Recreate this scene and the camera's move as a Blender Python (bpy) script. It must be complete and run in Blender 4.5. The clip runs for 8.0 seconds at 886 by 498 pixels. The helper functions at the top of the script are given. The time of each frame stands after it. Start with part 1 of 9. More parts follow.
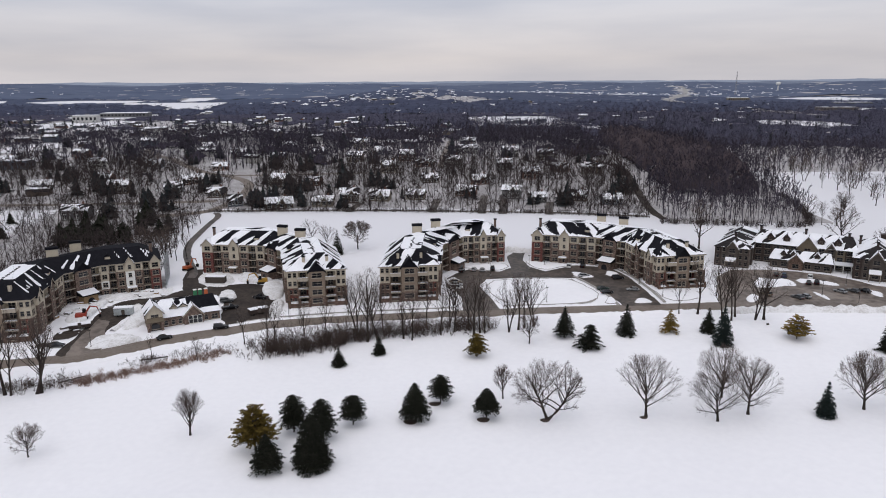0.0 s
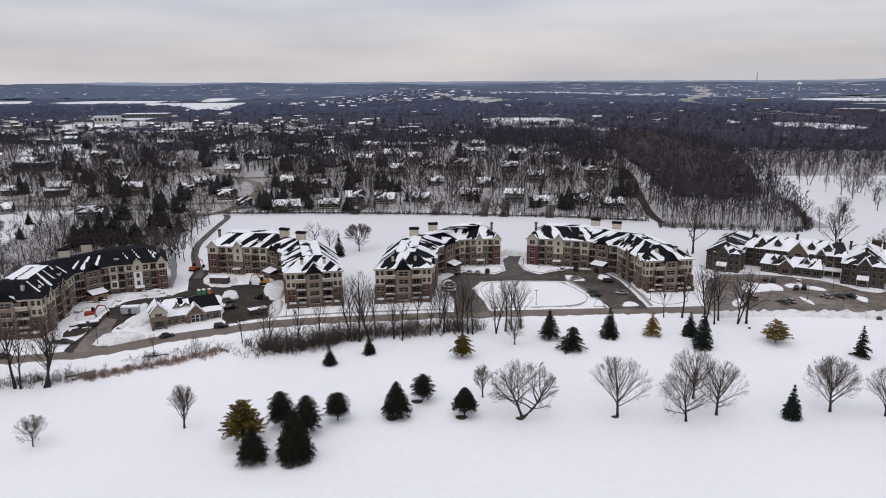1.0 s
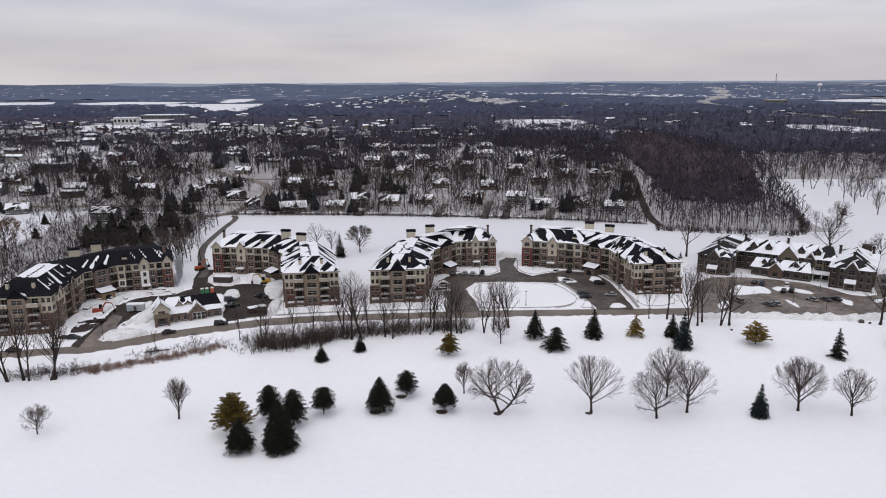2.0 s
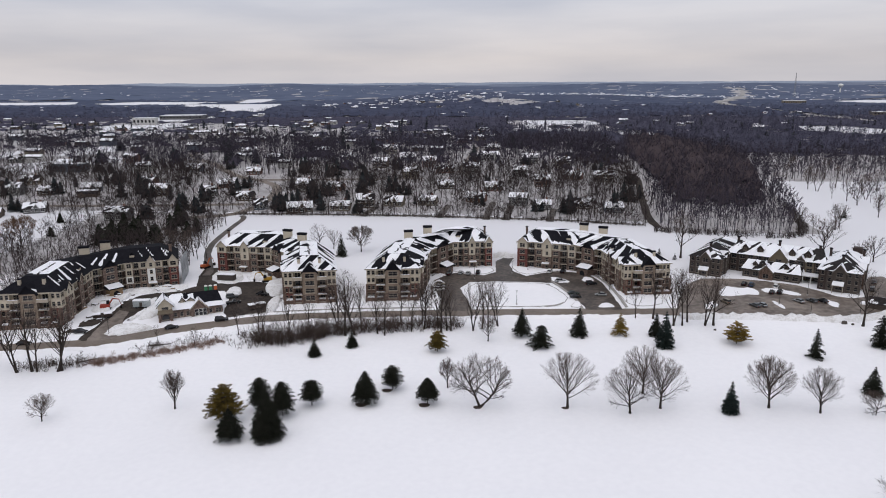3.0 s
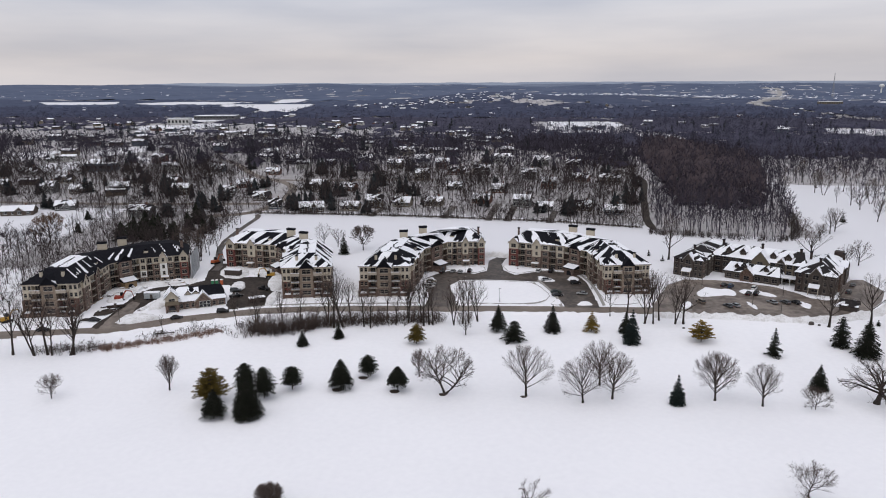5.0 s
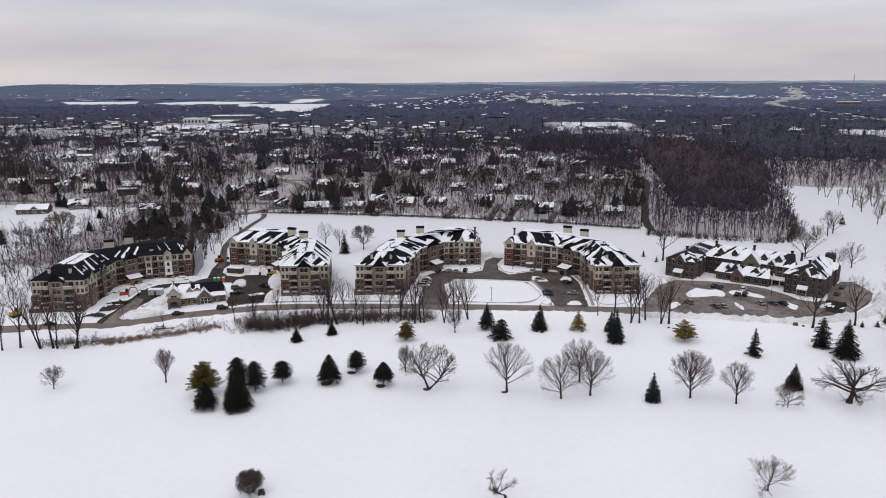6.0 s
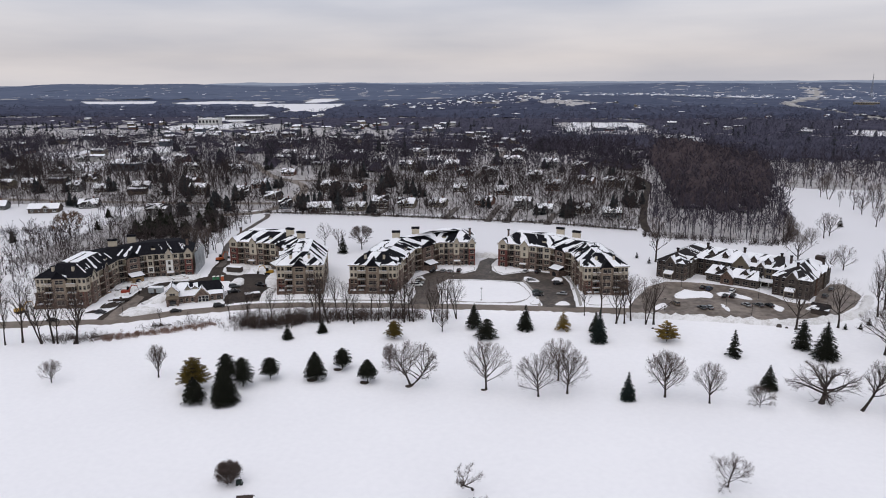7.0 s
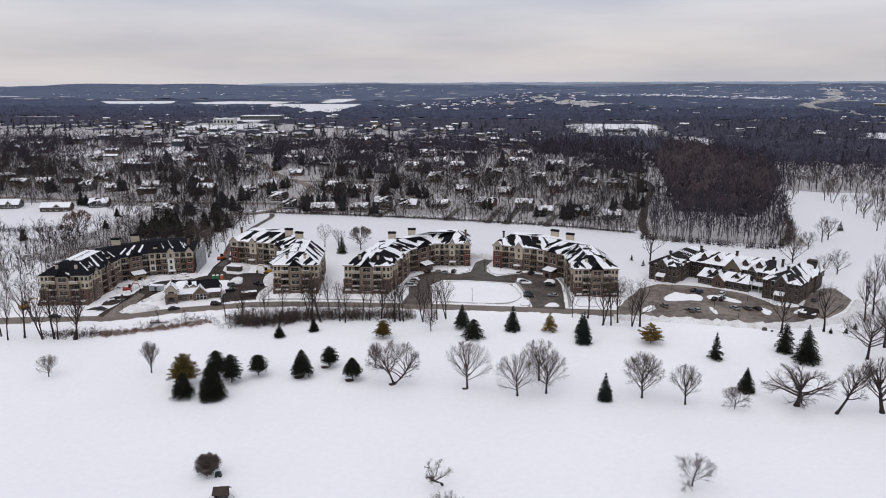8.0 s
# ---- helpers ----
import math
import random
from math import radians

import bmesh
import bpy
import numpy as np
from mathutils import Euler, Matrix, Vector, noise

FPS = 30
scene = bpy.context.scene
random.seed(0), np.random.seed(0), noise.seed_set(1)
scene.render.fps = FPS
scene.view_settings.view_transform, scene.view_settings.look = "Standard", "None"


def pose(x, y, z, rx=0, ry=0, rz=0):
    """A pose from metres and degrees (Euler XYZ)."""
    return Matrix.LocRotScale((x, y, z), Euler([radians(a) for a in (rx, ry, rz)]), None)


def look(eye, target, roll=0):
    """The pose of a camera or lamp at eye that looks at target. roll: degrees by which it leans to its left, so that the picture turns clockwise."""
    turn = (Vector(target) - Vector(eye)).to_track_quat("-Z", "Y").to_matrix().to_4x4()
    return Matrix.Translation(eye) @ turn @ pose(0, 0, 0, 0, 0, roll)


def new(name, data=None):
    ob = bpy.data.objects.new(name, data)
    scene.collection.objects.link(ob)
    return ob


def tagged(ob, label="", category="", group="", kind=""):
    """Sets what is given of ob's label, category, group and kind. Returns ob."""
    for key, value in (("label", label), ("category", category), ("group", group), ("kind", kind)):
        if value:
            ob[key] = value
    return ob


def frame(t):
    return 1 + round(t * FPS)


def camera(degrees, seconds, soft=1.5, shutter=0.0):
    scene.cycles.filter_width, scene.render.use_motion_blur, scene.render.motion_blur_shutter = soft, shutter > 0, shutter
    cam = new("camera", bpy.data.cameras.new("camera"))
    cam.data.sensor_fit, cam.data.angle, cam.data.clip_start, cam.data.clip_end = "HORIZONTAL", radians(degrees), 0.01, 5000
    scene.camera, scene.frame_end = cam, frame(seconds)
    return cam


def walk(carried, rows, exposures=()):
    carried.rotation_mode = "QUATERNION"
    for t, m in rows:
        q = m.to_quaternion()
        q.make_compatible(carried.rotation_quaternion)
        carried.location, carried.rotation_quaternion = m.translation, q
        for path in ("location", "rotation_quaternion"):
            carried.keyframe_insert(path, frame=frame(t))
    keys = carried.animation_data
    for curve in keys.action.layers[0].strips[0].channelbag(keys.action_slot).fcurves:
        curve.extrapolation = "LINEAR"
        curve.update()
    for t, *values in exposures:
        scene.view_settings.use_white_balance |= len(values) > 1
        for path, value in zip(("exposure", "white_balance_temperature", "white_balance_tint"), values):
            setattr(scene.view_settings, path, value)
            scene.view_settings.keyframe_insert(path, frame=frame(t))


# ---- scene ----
cam = camera(63.3, 8.0, 1.0)
PATH = [
    (0, (0.046, -0.029, 76.011), (0.072, 1.919, 75.558), -0.3),
    (0.5, (4.559, -4.095, 77.761), (4.558, -2.147, 77.308), -0.3),
    (1, (9.144, -8.115, 79.344), (9.117, -6.168, 78.89), -0.3),
    (1.5, (13.76, -12.105, 80.61), (13.708, -10.158, 80.157), -0.3),
    (3, (28.027, -23.507, 83.653), (27.899, -21.563, 83.2), -0.3),
    (3.5, (32.831, -27.159, 84.595), (32.679, -25.217, 84.142), -0.3),
    (4, (37.712, -30.781, 85.506), (37.536, -28.842, 85.052), -0.3),
    (4.5, (42.642, -34.346, 86.412), (42.442, -32.409, 85.958), -0.3),
    (6, (58.122, -43.739, 89.145), (57.85, -41.81, 88.689), -0.3),
    (6.5, (63.674, -45.993, 90.089), (63.379, -44.068, 89.633), -0.3),
    (7, (69.254, -47.913, 90.961), (68.937, -45.992, 90.504), -0.3),
    (7.5, (74.893, -49.512, 91.825), (74.553, -47.595, 91.368), -0.3),
    (8, (80.556, -50.944, 92.643), (80.191, -49.031, 92.186), -0.2),
]
walk(cam, [(t, look(eye, target, roll)) for t, eye, target, roll in PATH])

# ---- overcast sky and a weak, wide sun ----
scene.view_settings.exposure = 0.08
world = bpy.data.worlds.new("overcast_sky")
scene.world = world
world.use_nodes = True
wn, wl = world.node_tree.nodes, world.node_tree.links
wn.clear()
w_out = wn.new("ShaderNodeOutputWorld")
w_sky = wn.new("ShaderNodeTexSky")
w_sky.sky_type = "NISHITA"
w_sky.sun_disc = False
w_sky.sun_elevation, w_sky.sun_rotation = radians(65), radians(200)
w_sky.air_density, w_sky.dust_density = 1.0, 3.0
w_co = wn.new("ShaderNodeTexCoord")
w_sep = wn.new("ShaderNodeSeparateXYZ")
w_map = wn.new("ShaderNodeMapping")
w_map.inputs["Scale"].default_value = (1.3, 1.3, 9.0)
w_map.inputs["Rotation"].default_value = (0.05, 0.03, 0.4)
w_noise = wn.new("ShaderNodeTexNoise")
w_noise.inputs["Scale"].default_value = 1.7
w_noise.inputs["Detail"].default_value = 5.0
w_noise.inputs["Roughness"].default_value = 0.5
w_ramp = wn.new("ShaderNodeValToRGB")
e = w_ramp.color_ramp.elements
e[0].position, e[0].color = 0.0, (0.655, 0.625, 0.64, 1)
e[1].position, e[1].color = 1.0, (0.60, 0.62, 0.69, 1)
for pos, col in ((0.03, (0.67, 0.63, 0.63, 1)), (0.10, (0.65, 0.655, 0.71, 1)), (0.22, (0.645, 0.68, 0.76, 1))):
    w_ramp.color_ramp.elements.new(pos).color = col
w_cl = wn.new("ShaderNodeValToRGB")
e = w_cl.color_ramp.elements
e[0].position, e[0].color = 0.36, (0.84, 0.86, 0.90, 1)
e[1].position, e[1].color = 0.62, (1.06, 1.05, 1.04, 1)
w_mul = wn.new("ShaderNodeMix")
w_mul.data_type, w_mul.blend_type = "RGBA", "MULTIPLY"
w_mul.inputs[0].default_value = 1.0
w_bgc = wn.new("ShaderNodeBackground")
w_bgc.inputs["Strength"].default_value = 1.0
w_bgs = wn.new("ShaderNodeBackground")
w_bgs.inputs["Strength"].default_value = 0.06
w_add = wn.new("ShaderNodeMixShader")
w_add.inputs[0].default_value = 0.92
wl.new(w_co.outputs["Generated"], w_sep.inputs[0])
wl.new(w_co.outputs["Generated"], w_map.inputs[0])
wl.new(w_map.outputs[0], w_noise.inputs["Vector"])
wl.new(w_noise.outputs["Fac"], w_cl.inputs[0])
wl.new(w_sep.outputs["Z"], w_ramp.inputs[0])
wl.new(w_ramp.outputs[0], w_mul.inputs[6])
wl.new(w_cl.outputs[0], w_mul.inputs[7])
wl.new(w_mul.outputs[2], w_bgc.inputs["Color"])
wl.new(w_sky.outputs[0], w_bgs.inputs["Color"])
wl.new(w_bgs.outputs[0], w_add.inputs[1])
wl.new(w_bgc.outputs[0], w_add.inputs[2])
wl.new(w_add.outputs[0], w_out.inputs["Surface"])

sun_data = bpy.data.lights.new("sun", "SUN")
sun_data.energy, sun_data.angle, sun_data.color = 1.0, radians(80), (1.0, 0.96, 0.92)
sun = new("sun", sun_data)
sun.matrix_world = look((-30, -40, 220), (0, 60, 0))


# ---- materials ----
def material(name, colour, rough=0.8, metal=0.0, second=None, scale=0.6, fine=6.0, amount=0.5, bump=0.0, bump_scale=20.0,
             by_object=0.0, by_island=0.0, stops=(0.35, 0.65), matte=False):
    """A surface with two scales of variation between colour and second, and some relief."""
    m = bpy.data.materials.new(name)
    m.use_nodes = True
    n, l = m.node_tree.nodes, m.node_tree.links
    b = n["Principled BSDF"]
    b.inputs["Roughness"].default_value, b.inputs["Metallic"].default_value = rough, metal
    b.inputs["Specular IOR Level"].default_value = 0.3
    second = second or tuple(c * 0.7 for c in colour)
    co = n.new("ShaderNodeTexCoord")
    big, small = n.new("ShaderNodeTexNoise"), n.new("ShaderNodeTexNoise")
    big.inputs["Scale"].default_value, big.inputs["Detail"].default_value = scale, 3
    small.inputs["Scale"].default_value, small.inputs["Detail"].default_value = fine, 2
    l.new(co.outputs["Object"], big.inputs["Vector"])
    l.new(co.outputs["Object"], small.inputs["Vector"])
    mixv = n.new("ShaderNodeMath")
    mixv.operation = "ADD"
    l.new(big.outputs["Fac"], mixv.inputs[0])
    l.new(small.outputs["Fac"], mixv.inputs[1])
    half = n.new("ShaderNodeMath")
    half.operation, half.inputs[1].default_value = "MULTIPLY", 0.5
    l.new(mixv.outputs[0], half.inputs[0])
    ramp = n.new("ShaderNodeMapRange")
    ramp.inputs[1].default_value, ramp.inputs[2].default_value = stops
    ramp.inputs[3].default_value, ramp.inputs[4].default_value = 0.5 - amount, 0.5 + amount
    l.new(half.outputs[0], ramp.inputs[0])
    mx = n.new("ShaderNodeMix")
    mx.data_type = "RGBA"
    mx.inputs[6].default_value, mx.inputs[7].default_value = (*colour, 1), (*second, 1)
    l.new(ramp.outputs[0], mx.inputs[0])
    last = mx.outputs[2]
    for on, kind, out in ((by_object, "ShaderNodeObjectInfo", "Random"), (by_island, "ShaderNodeNewGeometry", "Random Per Island")):
        if on:
            info = n.new(kind)
            hv = n.new("ShaderNodeHueSaturation")
            vr = n.new("ShaderNodeMapRange")
            vr.inputs[3].default_value, vr.inputs[4].default_value = 1 - on, 1 + on
            l.new(info.outputs[out], vr.inputs[0])
            l.new(vr.outputs[0], hv.inputs["Value"])
            l.new(last, hv.inputs["Color"])
            last = hv.outputs[0]
    l.new(last, b.inputs["Base Color"])
    if bump:
        bn, bp = n.new("ShaderNodeTexNoise"), n.new("ShaderNodeBump")
        bn.inputs["Scale"].default_value, bn.inputs["Detail"].default_value = bump_scale, 4
        bp.inputs["Strength"].default_value, bp.inputs["Distance"].default_value = bump, 0.1
        l.new(co.outputs["Object"], bn.inputs["Vector"])
        l.new(bn.outputs["Fac"], bp.inputs["Height"])
        l.new(bp.outputs[0], b.inputs["Normal"])
    if matte:
        b.inputs["Specular IOR Level"].default_value = 0.05
    return m


def stone_material(name, c1, c2, mortar, scale):
    """Coursed stone or brick veneer: uneven blocks with darker joints."""
    m = material(name, c1, 0.85, second=c2, scale=0.5, fine=3.0, bump=0.4, bump_scale=6.0)
    n, l = m.node_tree.nodes, m.node_tree.links
    b = n["Principled BSDF"]
    src = b.inputs["Base Color"].links[0].from_socket
    co = n.new("ShaderNodeTexCoord")
    vo = n.new("ShaderNodeTexVoronoi")
    vo.inputs["Scale"].default_value = scale
    l.new(co.outputs["Object"], vo.inputs["Vector"])
    sep = n.new("ShaderNodeSeparateColor")
    l.new(vo.outputs["Color"], sep.inputs[0])
    hv = n.new("ShaderNodeHueSaturation")
    vr = n.new("ShaderNodeMapRange")
    vr.inputs[3].default_value, vr.inputs[4].default_value = 0.55, 1.45
    l.new(sep.outputs[0], vr.inputs[0])
    l.new(vr.outputs[0], hv.inputs["Value"])
    l.new(src, hv.inputs["Color"])
    l.new(hv.outputs[0], b.inputs["Base Color"])
    return m


SNOW = material("snow", (0.885, 0.872, 0.895), 0.7, second=(0.84, 0.828, 0.855), scale=0.03, fine=0.6, bump=0.25, bump_scale=0.5)
# beyond the houses the snow is painted darker for cloud shade and haze
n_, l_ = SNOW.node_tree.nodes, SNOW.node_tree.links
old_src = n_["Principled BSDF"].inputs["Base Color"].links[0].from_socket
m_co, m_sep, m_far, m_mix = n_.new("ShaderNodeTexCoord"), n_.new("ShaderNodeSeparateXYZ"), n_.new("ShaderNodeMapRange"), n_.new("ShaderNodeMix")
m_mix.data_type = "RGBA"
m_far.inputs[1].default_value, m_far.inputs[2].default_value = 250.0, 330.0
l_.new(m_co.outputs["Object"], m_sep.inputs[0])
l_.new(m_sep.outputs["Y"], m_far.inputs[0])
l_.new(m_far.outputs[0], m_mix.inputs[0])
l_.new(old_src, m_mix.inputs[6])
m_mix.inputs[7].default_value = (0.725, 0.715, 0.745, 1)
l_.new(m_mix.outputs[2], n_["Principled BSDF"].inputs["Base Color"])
# wood-floor snow: litter, plus the trees' shade painted in as darker tone
SHADED_LITTER_SNOW = material("shaded_littered_snow", (0.52, 0.50, 0.51), 0.8, second=(0.26, 0.24, 0.235), scale=0.12, fine=1.2, bump=0.4, bump_scale=1.0)
ROOF_SNOW = material("roof_snow", (0.88, 0.88, 0.91), 0.7, second=(0.80, 0.80, 0.84), scale=0.3, fine=2.0, bump=0.2, bump_scale=3.0)
DIRTY_SNOW = material("dirty_snow", (0.78, 0.77, 0.78), 0.8, second=(0.45, 0.42, 0.40), scale=0.25, fine=1.5, bump=0.6, bump_scale=2.0, stops=(0.45, 0.75))
ASPHALT = material("wet_asphalt", (0.128, 0.100, 0.081), 0.6, second=(0.205, 0.168, 0.141), scale=0.12, fine=1.2, bump=0.1, bump_scale=30)
DARK_ASPHALT = material("dark_asphalt", (0.046, 0.037, 0.032), 0.55, second=(0.125, 0.100, 0.085), scale=0.16, fine=0.7, stops=(0.42, 0.62))
MUD = material("churned_mud", (0.018, 0.0135, 0.0115), 0.9, second=(0.060, 0.046, 0.038), scale=0.2, fine=0.9, bump=0.8, bump_scale=1.5)
LOT_ASPHALT = material("slushy_asphalt", (0.092, 0.072, 0.060), 0.55, second=(0.23, 0.19, 0.162), scale=0.12, fine=0.45, stops=(0.4, 0.62), bump=0.1, bump_scale=10)
CONCRETE = material("concrete", (0.38, 0.36, 0.34), 0.85, second=(0.28, 0.265, 0.25), scale=0.4, fine=4)
SHINGLE = material("black_shingles", (0.0085, 0.0085, 0.0115), 0.85, second=(0.016, 0.016, 0.020), scale=0.8, fine=9, bump=0.3, bump_scale=8, matte=True)
BROWN_SHINGLE = material("charcoal_shingles", (0.021, 0.019, 0.020), 0.85, second=(0.038, 0.034, 0.035), scale=0.8, fine=8, bump=0.3, bump_scale=8, matte=True)
STONE = stone_material("fieldstone_veneer", (0.185, 0.130, 0.105), (0.108, 0.076, 0.063), 0.1, 2.6)
BRICK = stone_material("red_brick", (0.16, 0.052, 0.042), (0.10, 0.038, 0.034), 0.1, 4.0)
TAN_BRICK = stone_material("brown_brick", (0.150, 0.098, 0.075), (0.098, 0.063, 0.049), 0.1, 4.0)
CREAM = material("cream_siding", (0.52, 0.455, 0.36), 0.75, second=(0.43, 0.375, 0.295), scale=0.4, fine=3)
TRIM = material("beige_trim", (0.40, 0.345, 0.28), 0.65, second=(0.33, 0.285, 0.23), scale=0.6, fine=3)
BEIGE_PANEL = material("beige_panels", (0.235, 0.180, 0.135), 0.75, second=(0.185, 0.140, 0.105), scale=0.5, fine=3)
WHITE_TRIM = material("white_trim", (0.74, 0.73, 0.70), 0.6, second=(0.66, 0.65, 0.62), scale=0.6, fine=3)
GREY_SIDING = material("grey_siding", (0.082, 0.066, 0.057), 0.8, second=(0.058, 0.047, 0.041), scale=0.5, fine=4)
TAN_SIDING = material("tan_siding", (0.155, 0.125, 0.088), 0.8, second=(0.12, 0.095, 0.068), scale=0.5, fine=4)
DARK_BROWN = material("dark_brown_siding", (0.055, 0.038, 0.033), 0.8, second=(0.035, 0.025, 0.022), scale=0.5, fine=4)
GLASS = material("window_glass", (0.012, 0.013, 0.016), 0.08, second=(0.02, 0.02, 0.024), scale=0.3, fine=1.0)
GLASS.node_tree.nodes["Principled BSDF"].inputs["Specular IOR Level"].default_value = 0.5
RAILING = material("dark_metal", (0.03, 0.028, 0.027), 0.5, metal=0.6)
STEEL = material("galvanised_steel", (0.35, 0.35, 0.36), 0.45, metal=0.8)
RUBBER = material("black_rubber", (0.015, 0.015, 0.016), 0.85)
WOOD = material("raw_plywood", (0.3, 0.205, 0.115), 0.8, second=(0.22, 0.145, 0.08), scale=0.8, fine=5)
OLD_WOOD = material("weathered_wood", (0.10, 0.085, 0.075), 0.9, second=(0.06, 0.05, 0.045), scale=0.8, fine=6)
SHEETING = material("scaffold_sheeting", (0.42, 0.45, 0.46), 0.35, second=(0.28, 0.30, 0.31), scale=0.5, fine=2.0)
BARK = material("grey_brown_bark", (0.030, 0.024, 0.021), 0.95, second=(0.055, 0.045, 0.040), scale=0.8, fine=8, by_object=0.2, matte=True)
TWIG = material("bare_twigs", (0.088, 0.066, 0.059), 0.95, second=(0.13, 0.102, 0.092), scale=0.6, fine=3, by_object=0.15, matte=True)
NEAR_WOODS = material("brown_bare_woods", (0.042, 0.033, 0.033), 0.95, second=(0.07, 0.056, 0.055), scale=0.02, fine=0.3, by_island=0.5, matte=True)
# distance haze painted into the woods: bluer and paler with range, BROWN_CANOPY excepted
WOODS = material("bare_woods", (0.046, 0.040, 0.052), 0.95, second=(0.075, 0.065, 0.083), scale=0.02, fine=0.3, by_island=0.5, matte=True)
FAR_WOODS = material("hazed_bare_woods", (0.052, 0.055, 0.083), 0.95, second=(0.075, 0.078, 0.112), scale=0.006, fine=0.05, by_island=0.35, matte=True)
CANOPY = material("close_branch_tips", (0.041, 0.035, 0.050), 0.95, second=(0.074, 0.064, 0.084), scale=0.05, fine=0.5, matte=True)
BROWN_CANOPY = material("brown_branch_tips", (0.048, 0.037, 0.041), 0.95, second=(0.085, 0.066, 0.071), scale=0.08, fine=0.9, matte=True)
MID_CANOPY = material("light_haze_branch_tips", (0.043, 0.042, 0.064), 0.95, second=(0.074, 0.070, 0.100), scale=0.03, fine=0.3, matte=True)
MID_WOODS = material("light_haze_bare_woods", (0.057, 0.055, 0.080), 0.95, second=(0.088, 0.084, 0.116), scale=0.01, fine=0.1, by_island=0.4, matte=True)
FARTHER_CANOPY = material("hazier_branch_tips", (0.056, 0.068, 0.110), 0.95, second=(0.082, 0.094, 0.142), scale=0.008, fine=0.08, matte=True)
FAR_CANOPY = material("hazed_branch_tips", (0.045, 0.051, 0.084), 0.95, second=(0.072, 0.079, 0.121), scale=0.012, fine=0.12, matte=True)
HAZE_WOODS = material("haziest_far_woods", (0.080, 0.099, 0.155), 0.95, second=(0.112, 0.132, 0.192), scale=0.004, fine=0.02, matte=True)
THICKET = material("dark_thicket_twigs", (0.062, 0.046, 0.041), 0.95, second=(0.10, 0.077, 0.068), scale=0.15, fine=2, by_island=0.3, matte=True)
WILLOW = material("russet_twigs", (0.17, 0.10, 0.065), 0.95, second=(0.12, 0.075, 0.055), scale=0.4, fine=3, matte=True)
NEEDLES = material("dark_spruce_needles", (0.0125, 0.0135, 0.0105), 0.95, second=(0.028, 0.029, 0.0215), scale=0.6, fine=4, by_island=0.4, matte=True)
# paler, bluer copy of the spruce needles with distance haze in its colour
FAR_NEEDLES = material("hazed_evergreen_needles", (0.021, 0.024, 0.026), 0.95, second=(0.038, 0.042, 0.044), scale=0.6, fine=4, by_island=0.4, matte=True)
BLUE_NEEDLES = material("blue_spruce_needles", (0.014, 0.020, 0.0185), 0.95, second=(0.029, 0.039, 0.036), scale=0.6, fine=4, by_island=0.4, matte=True)
GOLD_NEEDLES = material("golden_pine_needles", (0.24, 0.155, 0.038), 0.95, second=(0.13, 0.09, 0.025), scale=0.6, fine=4, by_island=0.35, matte=True)
OLIVE_NEEDLES = material("olive_pine_needles", (0.145, 0.098, 0.025), 0.95, second=(0.055, 0.043, 0.014), scale=0.6, fine=4, by_island=0.35, matte=True)
REED = material("rusty_reeds", (0.27, 0.18, 0.14), 0.95, second=(0.19, 0.12, 0.10), scale=0.1, fine=2, by_island=0.3)
MULCH = material("bark_mulch", (0.04, 0.028, 0.022), 0.95, second=(0.07, 0.05, 0.04), scale=2, fine=9)


# ---- mesh building ----
class Shell:
    """Collects vertices and faces of one mesh."""

    def __init__(self):
        self.v, self.f = [], []

    def poly(self, pts):
        i = len(self.v)
        self.v.extend([tuple(p) for p in pts])
        self.f.append(tuple(range(i, i + len(pts))))

    def hexa(self, low, high):
        """A block between two quads (both counter-clockwise from above)."""
        i = len(self.v)
        self.v.extend([tuple(p) for p in low] + [tuple(p) for p in high])
        n = len(low)
        self.f.append(tuple(range(i + n - 1, i - 1, -1)))
        self.f.append(tuple(range(i + n, i + 2 * n)))
        for k in range(n):
            j = (k + 1) % n
            self.f.append((i + k, i + j, i + n + j, i + n + k))

    def box(self, x0, x1, y0, y1, z0, z1, m=None):
        low = [Vector((x0, y0, z0)), Vector((x1, y0, z0)), Vector((x1, y1, z0)), Vector((x0, y1, z0))]
        high = [Vector((p.x, p.y, z1)) for p in low]
        if m:
            low, high = [m @ p for p in low], [m @ p for p in high]
        self.hexa(low, high)

    def tube(self, pts, radii, sides=5, cap=True):
        """A tapered tube along points."""
        base = len(self.v)
        n = len(pts)
        for k, p in enumerate(pts):
            a = Vector(pts[max(0, k - 1)])
            b = Vector(pts[min(n - 1, k + 1)])
            d = (b - a)
            d = d.normalized() if d.length > 1e-9 else Vector((0, 0, 1))
            s = d.orthogonal().normalized()
            t = d.cross(s)
            for q in range(sides):
                an = 2 * math.pi * q / sides
                self.v.append(tuple(Vector(p) + (s * math.cos(an) + t * math.sin(an)) * radii[k]))
        for k in range(n - 1):
            for q in range(sides):
                w = (q + 1) % sides
                self.f.append((base + k * sides + q, base + k * sides + w, base + (k + 1) * sides + w, base + (k + 1) * sides + q))
        if cap:
            self.f.append(tuple(base + q for q in range(sides - 1, -1, -1)))
            self.f.append(tuple(base + (n - 1) * sides + q for q in range(sides)))

    def data(self, name, mat, smooth=False):
        me = bpy.data.meshes.new(name)
        me.from_pydata(self.v, [], self.f)
        me.materials.append(mat)
        if smooth:
            me.polygons.foreach_set("use_smooth", [True] * len(me.polygons))
        me.update()
        return me


